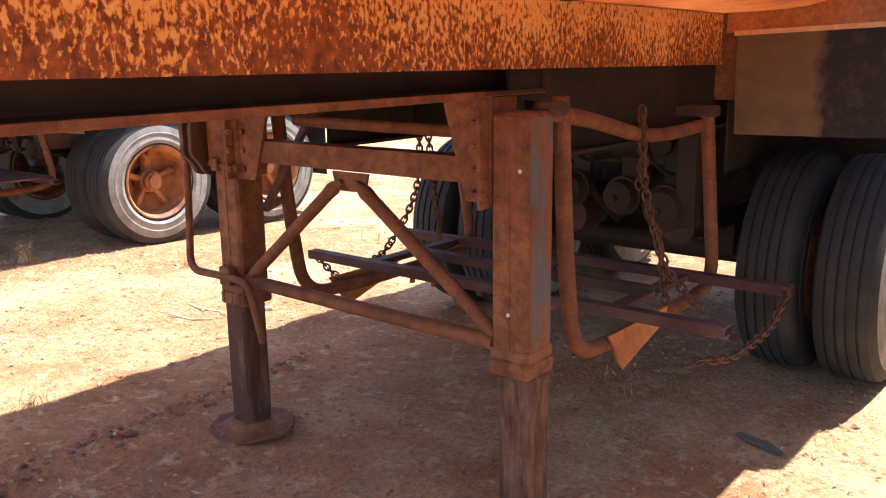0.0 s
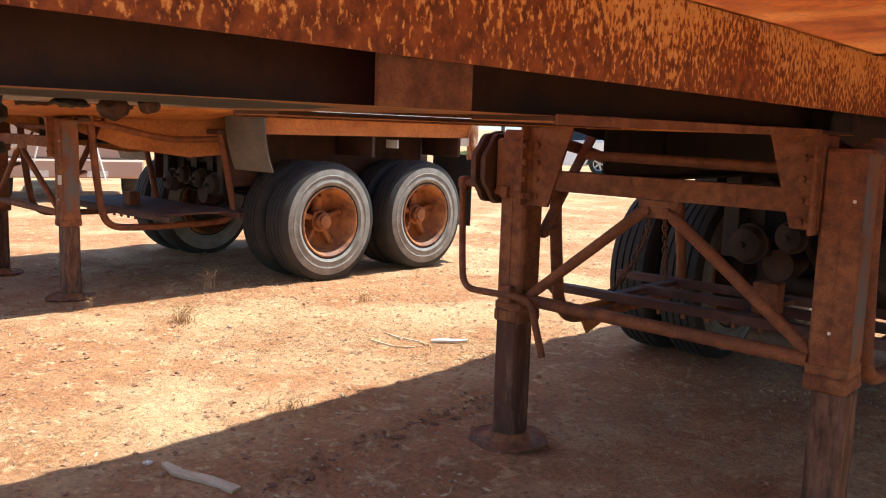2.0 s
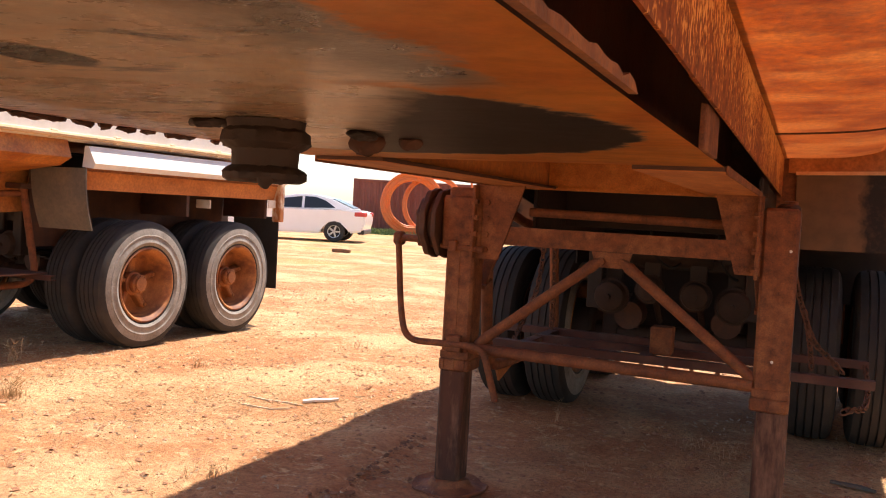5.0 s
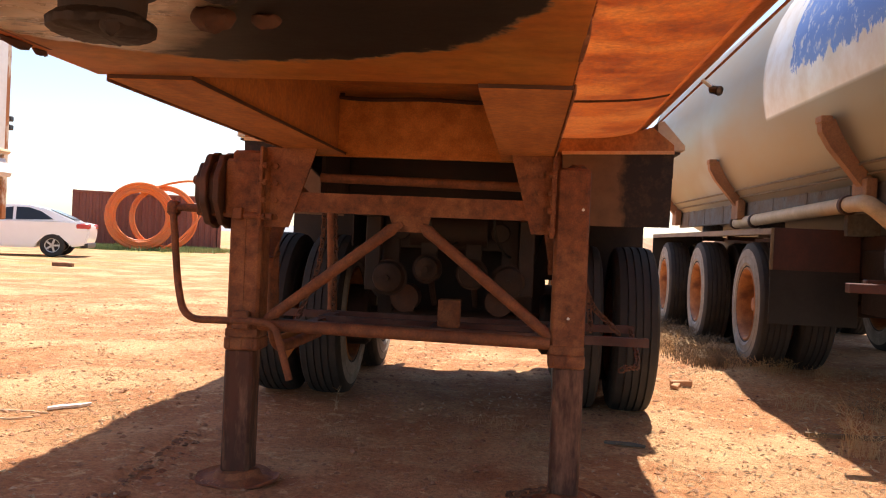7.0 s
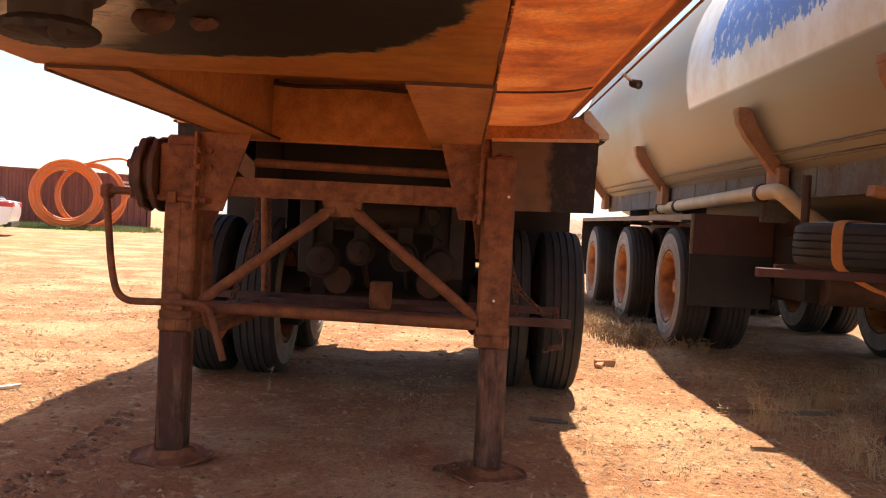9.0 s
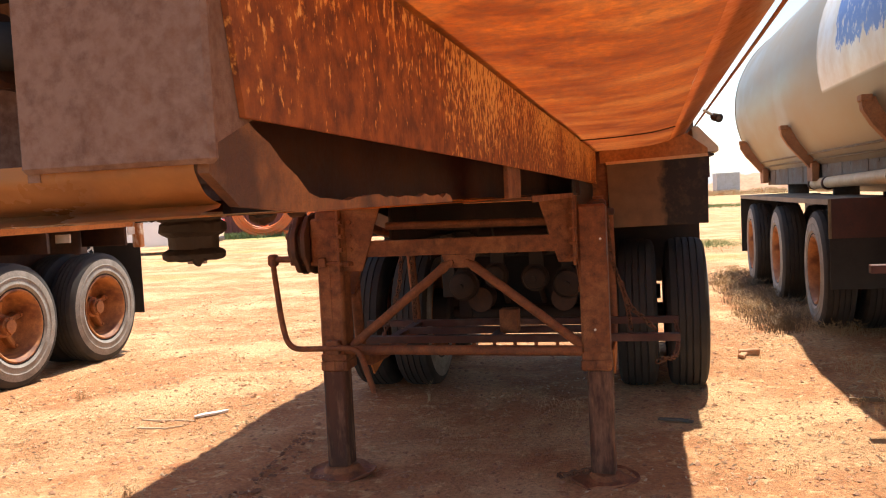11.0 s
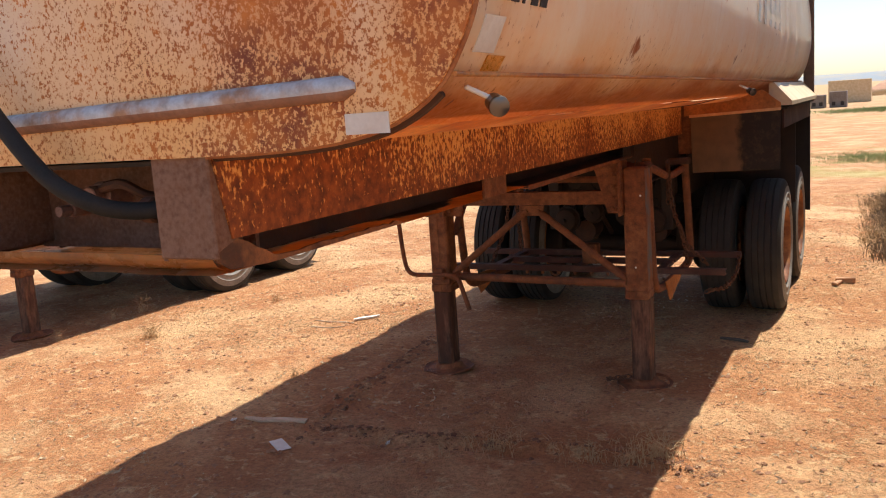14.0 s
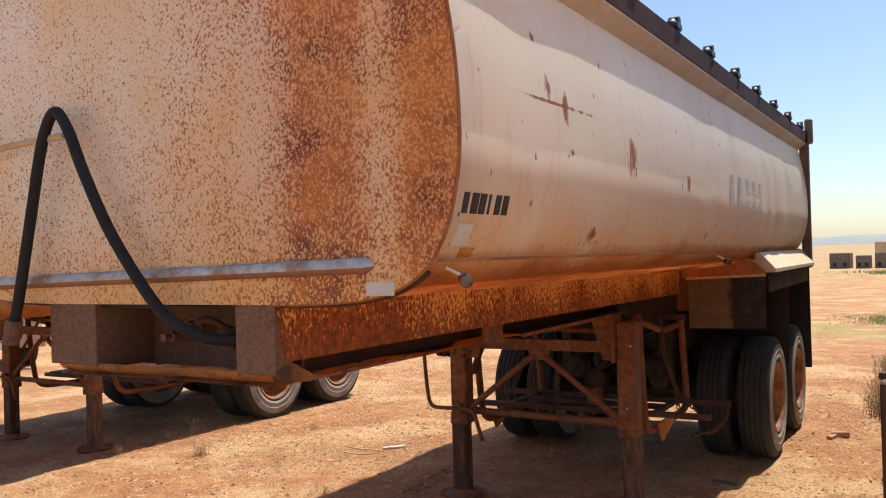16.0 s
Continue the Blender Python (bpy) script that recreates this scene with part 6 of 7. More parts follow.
M_HILL = m_hill()
M_MOUND = m_grime("red_dirt_heap", (0.42, 0.20, 0.11), (0.52, 0.32, 0.2), 0.25, 0.95, bump=0.6)
M_CONCRETE = m_grime("grey_concrete", (0.27, 0.22, 0.19), (0.20, 0.15, 0.12), 1.5, 0.9)
M_SHED = m_grime("pale_metal_sheet", (0.55, 0.57, 0.60), (0.48, 0.48, 0.48), 1.2, 0.5)


def ridge(name, y0, x0, x1, h, seed, depth, mat, label, cat, kind=""):
    """A long low hill with an uneven crest."""
    bm = B()
    n, m = 90, 8
    rows = []
    for i in range(n + 1):
        x = x0 + (x1 - x0) * i / n
        u = i / n
        e = math.sin(math.pi * u) ** 0.6
        top = h * e * (0.62 + 0.38 * noise.fractal((u * 7 + seed, seed, 0), 1.0, 2.0, 5))
        row = []
        for j in range(m + 1):
            v = j / m
            z = top * math.sin(math.pi * v) ** 0.8 * (1 + 0.25 * noise.noise((u * 25, v * 5, seed)))
            row.append(bm.verts.new((x, y0 + depth * (v - 0.5), max(z, 0) - 0.4 if v in (0, 1) else z)))
        rows.append(row)
    for a, b in zip(rows, rows[1:]):
        for j in range(m):
            bm.faces.new((a[j], a[j + 1], b[j + 1], b[j]))
    ob = part(name, bm, mat, None, "", True)
    return tagged(ob, label, cat, kind=kind)


ridge("backdrop", 1900, -1700, 2400, 34, 3.0, 300, M_HILL, "low hazy hills on the horizon", "hills", "structure")
ridge("dirt_mound", 134, -3, 36, 4.6, 9.0, 26, M_MOUND, "heap of red dirt far off", "mound")


def block(at, size, rz, mat, name, label, cat, group=""):
    t = thing(name, label, cat, at, rz, group)
    bm = B()
    box(bm, (-size[0] / 2, -size[1] / 2, 0), (size[0] / 2, size[1] / 2, size[2]), 0.03)
    part("body", bm, mat, t)
    for k in (-0.25, 0.25) if name == "concrete_block" else ():
        bm = B()
        box(bm, (k * size[0] - 0.12, -size[1] / 2 - 0.02, 0.15), (k * size[0] + 0.12, -size[1] / 2 + 0.1, 0.42), 0.01)
        part("lifting_slot", bm, M_DARK, t)


for x, y, w, h in ((-4.1, 65.8, 1.45, 1.15), (-2.5, 65, 0.95, 0.95), (-1.15, 65, 1.15, 1.15)):
    block((x, y, 0), (w, 1.0, h), 2 * x, M_CONCRETE, "concrete_block", "grey concrete block standing on the dirt", "block", "concrete blocks")
block((-0.9, 80, 0), (3.4, 2.4, 1.95), 0, M_CREAM, "site_container", "cream site container far off", "container")
block((11.4, 121, 0), (3.0, 4, 2.9), 4, M_SHED, "metal_shed", "pale metal shed behind the heap", "building")
block((-2.0, 150, 0), (3.6, 5, 2.0), 0, M_SHED, "metal_shed", "small pale shed far off", "building")


def leafy(bm, c, r, n, size, seed):
    rnd = random.Random(seed)
    for _ in range(n):
        d = Vector((rnd.gauss(0, 1), rnd.gauss(0, 1), rnd.gauss(0, 0.8)))
        d = d.normalized() * r * rnd.uniform(0.45, 1.0)
        p = Vector(c) + d
        q = Matrix.Rotation(rnd.uniform(0, 6.28), 3, Vector((rnd.gauss(0, 1), rnd.gauss(0, 1), rnd.gauss(0, 1))).normalized())
        s = size * rnd.uniform(0.6, 1.3)
        vs = [bm.verts.new(p + q @ Vector(v) * s) for v in ((-0.5, 0, 0), (0, 0.3, 0.08), (0.5, 0, 0), (0, -0.3, 0.08))]
        bm.faces.new(vs)


M_LEAF = m_grime("dusty_green_leaves", (0.055, 0.085, 0.03), (0.09, 0.12, 0.05), 3, 0.7)
M_BARK = m_grime("grey_bark", (0.16, 0.12, 0.09), (0.1, 0.075, 0.055), 8, 0.9)


def build_tree(at, h, seed):
    rnd = random.Random(seed)
    t = thing("tree", "dark green gum tree far behind the car", "tree", at, group="far trees")
    bm = B()
    tube(bm, smooth_path([(0, 0, -0.1), (0.1, 0, h * 0.3), (-0.05, 0.1, h * 0.6), (0.1, 0, h * 0.85)], 4), 0.2, 8, None)
    for k in range(7):
        a = rnd.uniform(0, 6.28)
        z = h * rnd.uniform(0.3, 0.75)
        tube(bm, [(0, 0, z), (math.cos(a) * h * 0.12, math.sin(a) * h * 0.12, z + h * 0.1), (math.cos(a) * h * 0.26, math.sin(a) * h * 0.26, z + h * 0.16)], 0.07, 6, [0.09, 0.06, 0.03])
    part("trunk", bm, M_BARK, t, "", True)
    bm = B()
    for k in range(16):
        a = rnd.uniform(0, 6.28)
        q = rnd.uniform(0.05, 0.32) * h
        leafy(bm, (math.cos(a) * q, math.sin(a) * q, h * rnd.uniform(0.42, 0.95)), h * rnd.uniform(0.10, 0.17), 170, 0.30, seed * 50 + k)
    part("crown", bm, M_LEAF, t)


for x, y, h, sd in ((-62, 68, 6.5, 1), (-57, 70, 5.6, 2), (-68, 69, 6.0, 3), (-53, 72, 5.0, 4)):
    build_tree((x, y, 0), h, sd)


M_PINK = m_paint("dusty_pinkish_white_paint", (0.46, 0.31, 0.24), 0.5)


def build_truck():
    """The front of an old truck parked beyond the white tipper."""
    t = thing("truck", "dusty pinkish-white truck front parked beyond the tipper", "truck", (-12.3, 3.3, 0.0), 66.0)
    for name, lo, hi, m, bev in (("bumper", (-1.15, -0.15, 0.38), (1.15, 0.12, 0.68), M_PINK, 0.03), ("grille_panel", (-1.05, 0.0, 0.68), (1.05, 0.15, 1.35), M_PINK, 0.03),
                                 ("cab", (-1.15, 0.15, 0.55), (1.15, 2.2, 2.5), M_PINK, 0.08), ("chassis", (-0.45, 0.2, 0.45), (0.45, 5.0, 0.75), M_DARK, 0.01)):
        bm = B()
        box(bm, lo, hi, bev)
        part(name, bm, m, t)
    bm = B()
    box(bm, (-0.9, 0.13, 1.6), (0.9, 0.16, 2.3), 0.02)
    part("windscreen", bm, M_GLASS, t)
    for x in (-0.8, 0.8):
        bm = B()
        disc(bm, -0.05, 0.02, 0.11, 18, pose(x, -0.01, 0.95, 0, 0, 90))
        part("headlamp", bm, M_ALLOY, t, "", True)
        bm = B()
        tube(bm, [(x * 0.7, -0.2, 0.35), (x * 0.45, -0.1, 1.15)], 0.015, 6)
        part("bumper_rod", bm, M_WHITE, t)
        bm = B()
        box(bm, (x * 0.55 - 0.16, -0.17, 0.40), (x * 0.55 + 0.16, -0.151, 0.50), 0)
        part("pale_plate", bm, M_LABEL, t)
        bm = B()
        lathe(bm, tyre_profile(), 32, pose(x * 1.25, 0.9, 0.515))
        part("wheel", bm, M_RUBBER, t, "", True)
    bm = B()
    box(bm, (-0.12, -0.012, 1.0), (0.12, 0.0, 1.16), 0.01)
    part("badge_recess", bm, M_DARK, t)


build_truck()

# ---- small things on the ground ----
M_STONE = m_grime("dusty_small_stones", (0.50, 0.27, 0.15), (0.34, 0.16, 0.085), 30, 0.9)
M_STRAW = m_grime("dry_straw", (0.66, 0.47, 0.25), (0.48, 0.29, 0.14), 12, 0.85, bump=0.05)
M_WEED = m_grime("dry_grey_weed", (0.24, 0.165, 0.095), (0.15, 0.10, 0.06), 12, 0.9, bump=0.05)
M_TIMBER = m_grime("pale_weathered_timber", (0.74, 0.58, 0.41), (0.56, 0.40, 0.26), 14, 0.85, stretch=(0.3, 2, 1))
M_CHIP = m_grime("pale_dead_leaf", (0.74, 0.58, 0.38), (0.50, 0.32, 0.17), 8, 0.85, bump=0.05)
M_BRICK2 = m_grime("brown_dirt_clod", (0.30, 0.15, 0.08), (0.20, 0.09, 0.05), 12, 0.95)
M_BRICK = m_grime("pale_orange_brick", (0.60, 0.33, 0.18), (0.50, 0.26, 0.14), 10, 0.9)


def mesh_stuff(name, vs, fs, mat, label, category):
    me = bpy.data.meshes.new(name)
    me.from_pydata(vs, [], fs)
    me.materials.append(mat)
    return tagged(new(name, me), label, category, kind="stuff")


def in_view(rnd):
    """A spot on the ground, denser near the walk."""
    while True:
        x, y = rnd.uniform(-6.5, 3.6), rnd.uniform(-2.6, 9.0)
        d = math.hypot(x - 0.3, y + 1.0)
        if rnd.random() < min(1.0, (3.2 / max(d, 0.5)) ** 1.4):
            return x, y


def rut_spot(rnd):
    """A spot on the banks of the wheel rut and of the scraped line."""
    if rnd.random() < 0.6:
        x = rnd.uniform(-0.9, 1.3)
        return x, -1.10 + 0.05 * math.sin(x * 3) + rnd.gauss(0, 0.06)
    y = rnd.uniform(-1.4, 0.8)
    return -0.95 - 0.13 * (y + 1.2) + rnd.gauss(0, 0.05), y


def scatter_stones(n, lo, hi, seed, place=in_view):
    rnd = random.Random(seed)
    vs, fs = [], []
    oct_v = ((1, 0, 0), (0, 1, 0), (-1, 0, 0), (0, -1, 0), (0, 0, 0.8), (0, 0, -0.6), (0.6, 0.6, 0.45), (-0.6, -0.6, 0.4))
    oct_f = ((0, 6, 4), (6, 1, 4), (1, 2, 4), (2, 7, 4), (7, 3, 4), (3, 0, 4), (1, 6, 5), (6, 0, 5), (2, 1, 5), (7, 2, 5), (3, 7, 5), (0, 3, 5))
    for _ in range(n):
        x, y = place(rnd)
        if noise.noise((x * 0.9, y * 0.9, 4)) + rnd.uniform(-0.5, 0.5) < -0.25:
            continue
        s = lo * (hi / lo) ** (rnd.random() ** 3.2)
        a = rnd.uniform(0, 6.28)
        k = len(vs)
        z = ground_height(x, y) + s * 0.12
        for p in oct_v:
            q = [c * s * rnd.uniform(0.7, 1.15) for c in p]
            vs.append((x + q[0] * math.cos(a) - q[1] * math.sin(a), y + q[0] * math.sin(a) + q[1] * math.cos(a), z + q[2] * 0.7))
        fs += [tuple(k + i for i in f) for f in oct_f]
    return vs, fs


mesh_stuff("pebbles", *scatter_stones(30000, 0.003, 0.024, 5), M_STONE, "small brown stones and clods in the dirt", "stones")


mesh_stuff("clods", *scatter_stones(1500, 0.004, 0.026, 9, rut_spot), M_BRICK2, "brown clods along the old ruts", "clods")


def blade(vs, fs, p, q, w):
    """A stalk from p to q, three-sided and pointed."""
    p, q = Vector(p), Vector(q)
    d = (q - p).normalized()
    o = d.orthogonal().normalized() * w
    u = d.cross(o).normalized() * w
    k = len(vs)
    vs += [tuple(p + o), tuple(p - o * 0.5 + u * 0.87), tuple(p - o * 0.5 - u * 0.87), tuple(q)]
    fs += [(k, k + 1, k + 3), (k + 1, k + 2, k + 3), (k + 2, k, k + 3)]


def scatter_straw(n, seed):
    rnd = random.Random(seed)
    vs, fs = [], []
    made = 0
    while made < n:
        x, y = in_view(rnd)
        sunny = x < -1.6 or x > 1.1
        thick = noise.noise((x * 0.7 + 4, y * 0.7, 2)) + 0.5 * noise.noise((x * 2.3, y * 2.3, 6))
        if thick + rnd.uniform(-0.35, 0.35) < (0.06 if sunny else 0.66):
            continue
        a = rnd.uniform(0, 6.28)
        l = rnd.uniform(0.012, 0.06)
        z = ground_height(x, y)
        blade(vs, fs, (x, y, z + 0.003), (x + l * math.cos(a), y + l * math.sin(a), z + rnd.uniform(0.003, 0.025)), rnd.uniform(0.0007, 0.0017))
        made += 1
    return vs, fs


mesh_stuff("straw_litter", *scatter_straw(42000, 6), M_STRAW, "pale broken straw lying on the dirt", "straw")


def scatter_clumps(n, seed):
    """Low flattened clumps of dry grass in the open dirt."""
    rnd = random.Random(seed)
    vs, fs = [], []
    made = 0
    while made < n:
        x, y = rnd.uniform(-7.0, 3.2), rnd.uniform(-2.0, 11.0)
        if -1.5 < x < 1.2 and y < 4.5 or noise.noise((x * 0.5 + 2, y * 0.5, 7)) + rnd.uniform(-0.5, 0.5) < 0.0:
            continue
        h, w = rnd.uniform(0.015, 0.05), rnd.uniform(0.04, 0.13)
        for _ in range(rnd.randint(10, 34)):
            px, py, a = x + rnd.gauss(0, w), y + rnd.gauss(0, w), rnd.uniform(0, 6.28)
            l = rnd.uniform(0.02, 0.07)
            z = ground_height(px, py)
            blade(vs, fs, (px, py, z - 0.002), (px + l * math.cos(a), py + l * math.sin(a), z + h * rnd.random()), rnd.uniform(0.0010, 0.0022))
        made += 1
    return vs, fs


mesh_stuff("straw_clumps", *scatter_clumps(520, 16), M_STRAW, "low flattened clumps of dry grass", "grass")


def scatter_chips(n, seed):
    """Flat pale chips of bark and dead leaf."""
    rnd = random.Random(seed)
    vs, fs = [], []
    made = 0
    while made < n:
        x, y = in_view(rnd)
        sunny = x < -1.6 or x > 1.1
        if noise.noise((x * 0.8 + 9, y * 0.8, 5)) + rnd.uniform(-0.4, 0.4) < (0.1 if sunny else 0.5):
            continue
        a, l, w = rnd.uniform(0, 6.28), rnd.uniform(0.005, 0.022), rnd.uniform(0.003, 0.008)
        z = ground_height(x, y) + 0.003
        c, s = math.cos(a), math.sin(a)
        k = len(vs)
        for u, v, h in ((-l, 0, 0), (0, -w, 0.002), (l, 0, rnd.uniform(0.002, 0.016)), (0, w, rnd.uniform(0.0, 0.01)), (0, 0, 0.012)):
            vs.append((x + u * c - v * s, y + u * s + v * c, z + h))
        fs += [(k, k + 1, k + 4), (k + 1, k + 2, k + 4), (k + 2, k + 3, k + 4), (k + 3, k, k + 4), (k + 3, k + 2, k + 1, k)]
        made += 1
    return vs, fs


mesh_stuff("leaf_litter", *scatter_chips(2600, 8), M_CHIP, "pale chips of bark and dead leaves", "litter")


def tuft(at, n, h, spread_r, seed, mat=None, label="dry grass tuft in the red dirt", name="grass_tuft", w=0.0028):
    rnd = random.Random(seed)
    vs, fs = [], []
    for _ in range(n):
        a, r = rnd.uniform(0, 6.28), rnd.uniform(0, spread_r) ** 1.0
        x, y = r * math.cos(a) * 0.5, r * math.sin(a) * 0.5
        l = h * rnd.uniform(0.35, 1.0)
        b = rnd.uniform(0, 6.28)
        lean = rnd.uniform(0.1, 0.9) * l
        p, m = Vector((x, y, -0.01)), Vector((x + lean * 0.35 * math.cos(b), y + lean * 0.35 * math.sin(b), l * 0.6))
        q = Vector((x + lean * math.cos(b), y + lean * math.sin(b), l * rnd.uniform(0.75, 1.0)))
        blade(vs, fs, p, m, w)
        blade(vs, fs, m, q, w * 0.8)
        if rnd.random() < 0.5:
            c = rnd.uniform(0, 6.28)
            blade(vs, fs, m, m + Vector((0.3 * l * math.cos(c), 0.3 * l * math.sin(c), 0.15 * l)), w * 0.7)
    me = bpy.data.meshes.new(name)
    me.from_pydata(vs, [], fs)
    me.materials.append(mat or M_STRAW)
    ob = new(name, me)
    ob.location = (at[0], at[1], ground_height(*at))
    tagged(ob, label, "grass", "dry tufts", "stuff")
    return ob


for k, (x, y, n, h, r) in enumerate(((-3.62, 0.20, 70, 0.16, 0.16), (-4.50, 0.95, 26, 0.22, 0.10), (-4.58, 0.66, 16, 0.16, 0.08), (-4.46, -0.06, 14, 0.12, 0.10), (-1.70, -0.37, 60, 0.07, 0.28),
                                     (-3.44, 1.70, 26, 0.10, 0.14), (-0.45, -1.20, 22, 0.07, 0.14), (0.14, -1.09, 80, 0.12, 0.34), (0.68, -1.10, 90, 0.11, 0.40), (0.98, -1.02, 110, 0.17, 0.30),
                                     (-0.07, -1.33, 18, 0.10, 0.16), (2.30, 1.25, 60, 0.26, 0.35), (2.32, 1.55, 26, 0.34, 0.16), (2.13, 1.62, 14, 0.10, 0.12), (-0.65, 1.70, 8, 0.20, 0.08),
                                     (0.30, 1.55, 40, 0.07, 0.45), (-0.20, 0.75, 22, 0.05, 0.35), (-2.4, 2.3, 30, 0.07, 0.4), (-2.9, 3.2, 30, 0.08, 0.5), (-2.2, 4.3, 30, 0.08, 0.5), (1.55, 0.3, 22, 0.05, 0.3), (2.42, 0.60, 80, 0.22, 0.45), (2.62, 1.05, 70, 0.20, 0.5), (2.85, 2.05, 90, 0.24, 0.5), (2.35, 2.7, 60, 0.16, 0.4))):
    tuft((x, y), n, h, r, 100 + k)
rnd = random.Random(77)
for k in range(22):
    x, y = 2.24 + rnd.uniform(-0.22, 0.25) - 0.03 * k * 0.25, 3.85 + k * 0.25
    tuft((x, y), 260, rnd.uniform(0.10, 0.24), 0.58, 200 + k, M_STRAW if k % 3 == 0 else M_WEED, "dry tangled weed beside the tanker wheels", "weed_clump", 0.0032)
for k in range(9):
    x, y = 2.45 + rnd.uniform(-0.3, 1.2), 0.5 + k * 0.4
    tuft((x, y), 110, rnd.uniform(0.10, 0.24), 0.6, 300 + k, M_WEED if k % 2 else M_STRAW, "dry weed under the tanker", "weed_clump", 0.0024)


def flat_piece(name, label, category, pts, z0, t, mat, seed=0):
    """A thin bent piece of board, bark or card along a short path: (x, y, width)."""
    bm = B()
    rows = []
    for i, (x, y, w) in enumerate(pts):
        a = Vector(pts[min(i + 1, len(pts) - 1)][:2]) - Vector(pts[max(i - 1, 0)][:2])
        n = Vector((-a.y, a.x)).normalized() * w / 2
        g = ground_height(x, y) + z0 + 0.008 * noise.noise((x * 9, y * 9, seed))
        rows.append([bm.verts.new((x + n.x, y + n.y, g)), bm.verts.new((x - n.x, y - n.y, g)), bm.verts.new((x - n.x, y - n.y, g + t)), bm.verts.new((x + n.x, y + n.y, g + t))])
    for a, b in zip(rows, rows[1:]):
        for j in range(4):
            bm.faces.new((a[j], a[(j + 1) % 4], b[(j + 1) % 4], b[j]))
    bm.faces.new(rows[0])
    bm.faces.new(rows[-1])
    return tagged(part(name, bm, mat), label, category)


flat_piece("timber_strip", "pale splintered timber strip on the dirt", "timber", [(-1.46, -1.17, 0.025), (-1.34, -1.18, 0.05), (-1.21, -1.13, 0.055), (-1.06, -1.10, 0.05)], 0.004, 0.012, M_TIMBER)
flat_piece("card_scrap", "small pale card scrap on the dirt", "litter", [(-1.06, -1.40, 0.075), (-0.92, -1.50, 0.075)], 0.006, 0.003, M_LABEL)
flat_piece("white_scrap", "tiny white scrap on the dirt", "litter", [(-1.54, -1.21, 0.03), (-1.51, -1.20, 0.025)], 0.004, 0.008, M_WHITE)
flat_piece("white_scrap", "tiny white scrap on the dirt", "litter", [(-0.46, -1.20, 0.022), (-0.44, -1.19, 0.018)], 0.004, 0.014, M_WHITE)
flat_piece("bark_strip", "pale curled bark strip on the dirt", "bark", [(-2.14, 1.10, 0.03), (-2.08, 1.14, 0.05), (-2.02, 1.22, 0.045), (-1.97, 1.26, 0.02)], 0.006, 0.014, M_LABEL, 3)
flat_piece("twig", "thin dry twig on the dirt", "twig", [(-2.50, 1.03, 0.010), (-2.36, 1.01, 0.012), (-2.2, 1.06, 0.010), (-2.10, 1.04, 0.006)], 0.004, 0.008, M_TIMBER, 4)
flat_piece("twig", "thin dry twig on the dirt", "twig", [(-2.40, 0.82, 0.008), (-2.22, 0.85, 0.010), (-2.12, 0.93, 0.006)], 0.004, 0.008, M_TIMBER, 5)
flat_piece("branch", "fallen dry branch in the tanker's shade", "branch", [(2.10, 1.72, 0.025), (2.45, 1.66, 0.03), (2.85, 1.75, 0.02)], 0.01, 0.025, M_WEED, 6)
flat_piece("plank_scrap", "dark scrap lying in the trailer's shade", "timber", [(0.92, 1.25, 0.03), (1.05, 1.20, 0.045), (1.12, 1.16, 0.02)], 0.004, 0.012, M_NOSE2, 7)


def brick(at, rz, size, label):
    bm = B()
    box(bm, (-size / 2, -size * 0.25, 0), (size / 2, size * 0.25, size * 0.32), 0.008)
    for v in bm.verts:
        v.co += 0.012 * noise.noise_vector(v.co * 14)
    ob = tagged(part("broken_brick", bm, M_BRICK), label, "brick")
    ob.matrix_basis = pose(at[0], at[1], ground_height(*at), 0, 0, rz)


brick((1.66, 3.25), 15, 0.16, "broken pale brick beside the wheels")
brick((1.60, 3.12), 70, 0.11, "broken pale brick beside the wheels")
flat_piece("dirt_clod", "brown clod lying on the open dirt", "clod", [(-11.0, 16.5, 0.08), (-10.85, 16.53, 0.14), (-10.7, 16.6, 0.15), (-10.5, 16.55, 0.07)], 0.0, 0.09, M_BRICK2, 8)

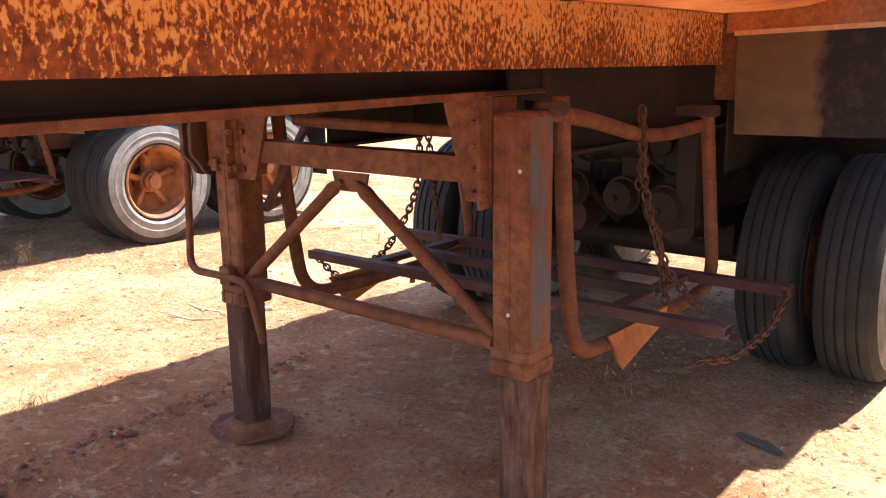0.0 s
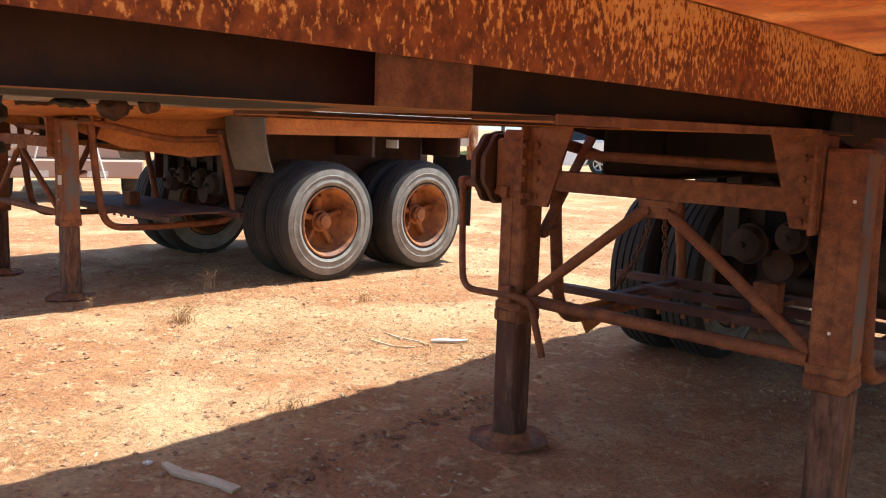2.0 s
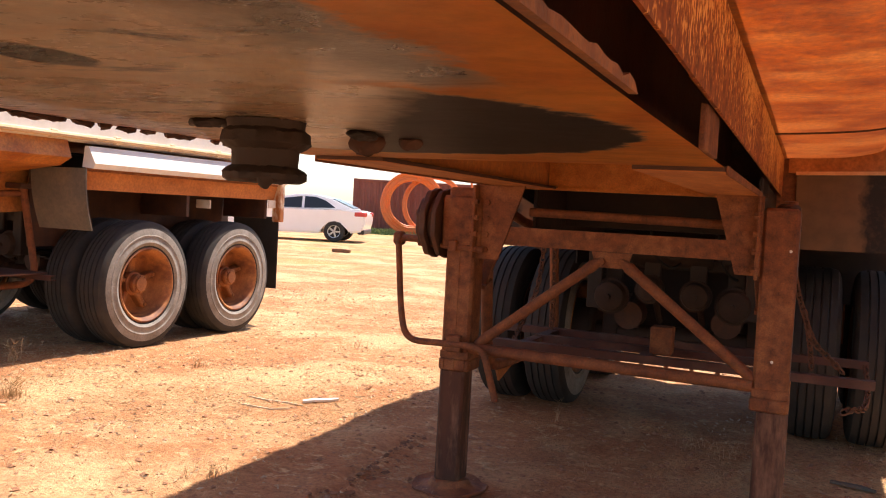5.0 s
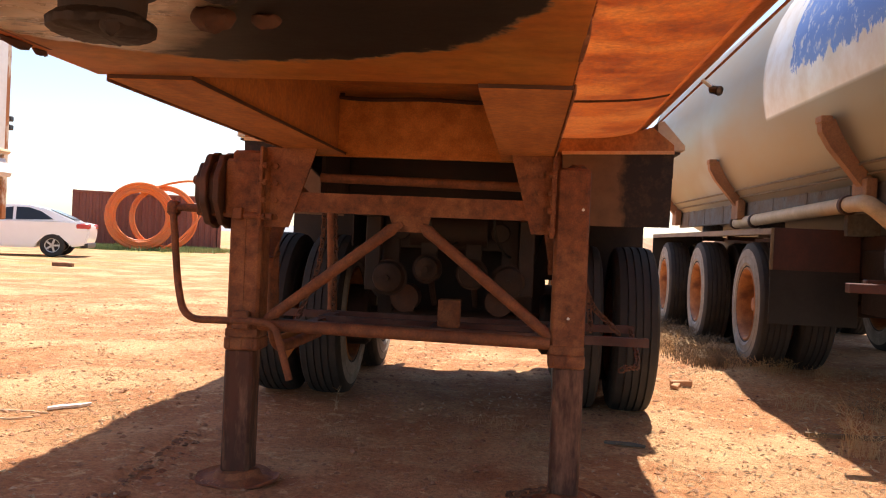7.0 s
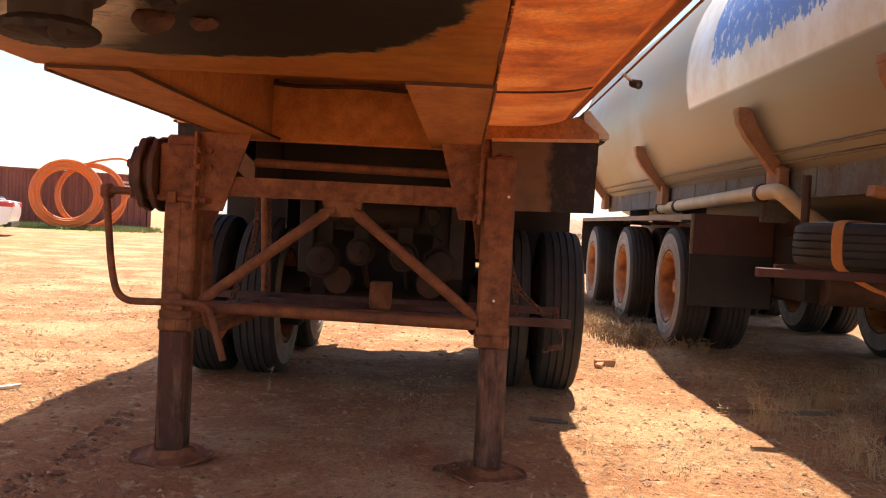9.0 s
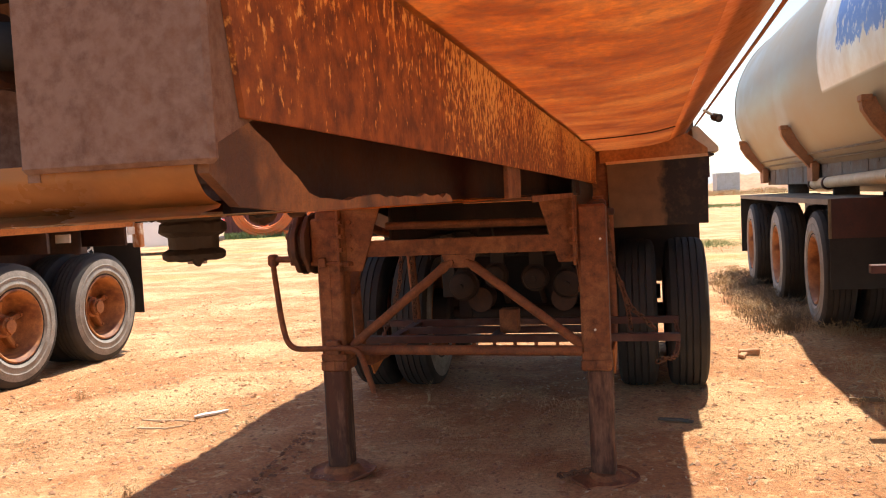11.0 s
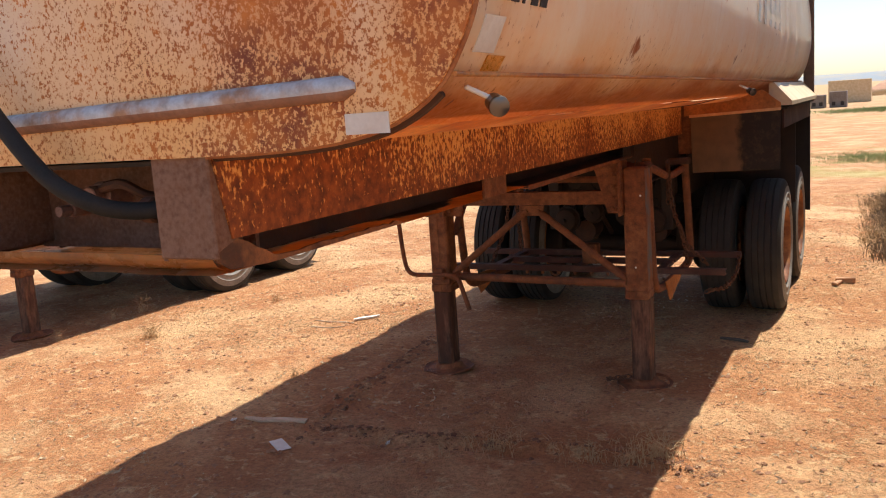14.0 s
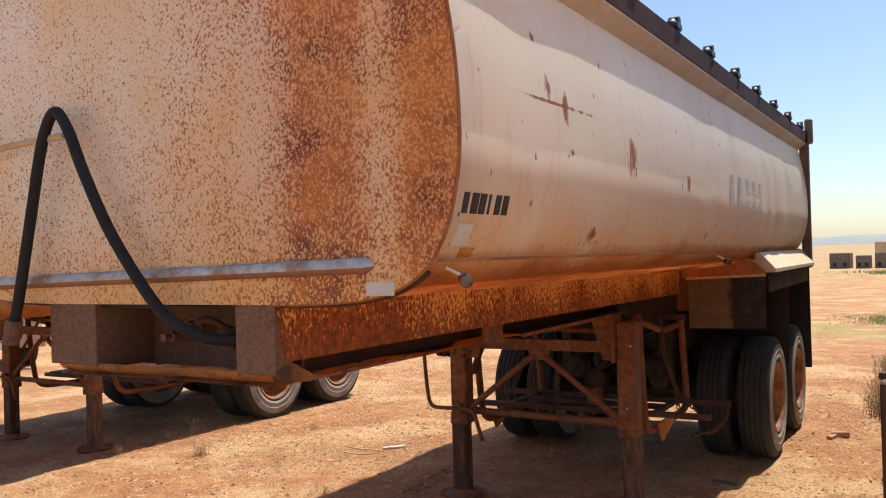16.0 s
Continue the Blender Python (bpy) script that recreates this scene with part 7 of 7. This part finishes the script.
bm = B()
box(bm, (-0.06, -0.06, -0.1), (0.07, 0.06, 1.19), 0.01)
for v in bm.verts:
    v.co += 0.006 * noise.noise_vector(v.co * 6)
post = tagged(part("timber_post", bm, M_DARK2), "dark weathered post beside the yard", "post")
post.matrix_basis = pose(2.345, -1.2, 0)


M_GREEN = m_grime("green_grass_blades", (0.16, 0.22, 0.06), (0.28, 0.30, 0.10), 2, 0.8, bump=0.05)
rnd = random.Random(31)
vs, fs = [], []
for _ in range(12000):
    u = rnd.random()
    x, y = -29 + 15.0 * u + rnd.gauss(0, 0.4), 30.6 + 5.0 * u + rnd.gauss(0, 1.1)
    blade(vs, fs, (x, y, -0.01), (x + rnd.gauss(0, 0.10), y + rnd.gauss(0, 0.10), rnd.uniform(0.06, 0.28)), 0.028)
mesh_stuff("grass_strip", vs, fs, M_GREEN, "green grass strip before the red container", "grass")
rnd = random.Random(32)
for cx, cy, rx, ry, n, w, h in ((1.75, 17.5, 1.5, 2.0, 2600, 0.007, 0.07), (2.6, 54.0, 4.5, 4.5, 3000, 0.03, 0.16)):
    vs, fs = [], []
    for _ in range(n):
        x, y = cx + rnd.gauss(0, rx * 0.45), cy + rnd.gauss(0, ry * 0.45)
        blade(vs, fs, (x, y, ground_height(x, y) - 0.01), (x + rnd.gauss(0, h * 0.4), y + rnd.gauss(0, h * 0.4), ground_height(x, y) + rnd.uniform(0.3, 1.0) * h), w)
    mesh_stuff("grass_patch", vs, fs, M_GREEN, "patch of short green grass on the dirt", "grass")
# dry scrub before the heap of dirt
vs, fs = [], []
for _ in range(4200):
    x, y = rnd.uniform(-2, 30), 112 + rnd.gauss(0, 2.5)
    k = 0.5 + 0.5 * noise.noise((x * 0.35, 3, 1))
    blade(vs, fs, (x, y, -0.02), (x + rnd.gauss(0, 0.35), y + rnd.gauss(0, 0.35), 0.25 + 1.1 * k * rnd.random()), 0.06)
mesh_stuff("dry_scrub", vs, fs, M_STRAW, "dry straw-coloured scrub before the heap", "scrub")
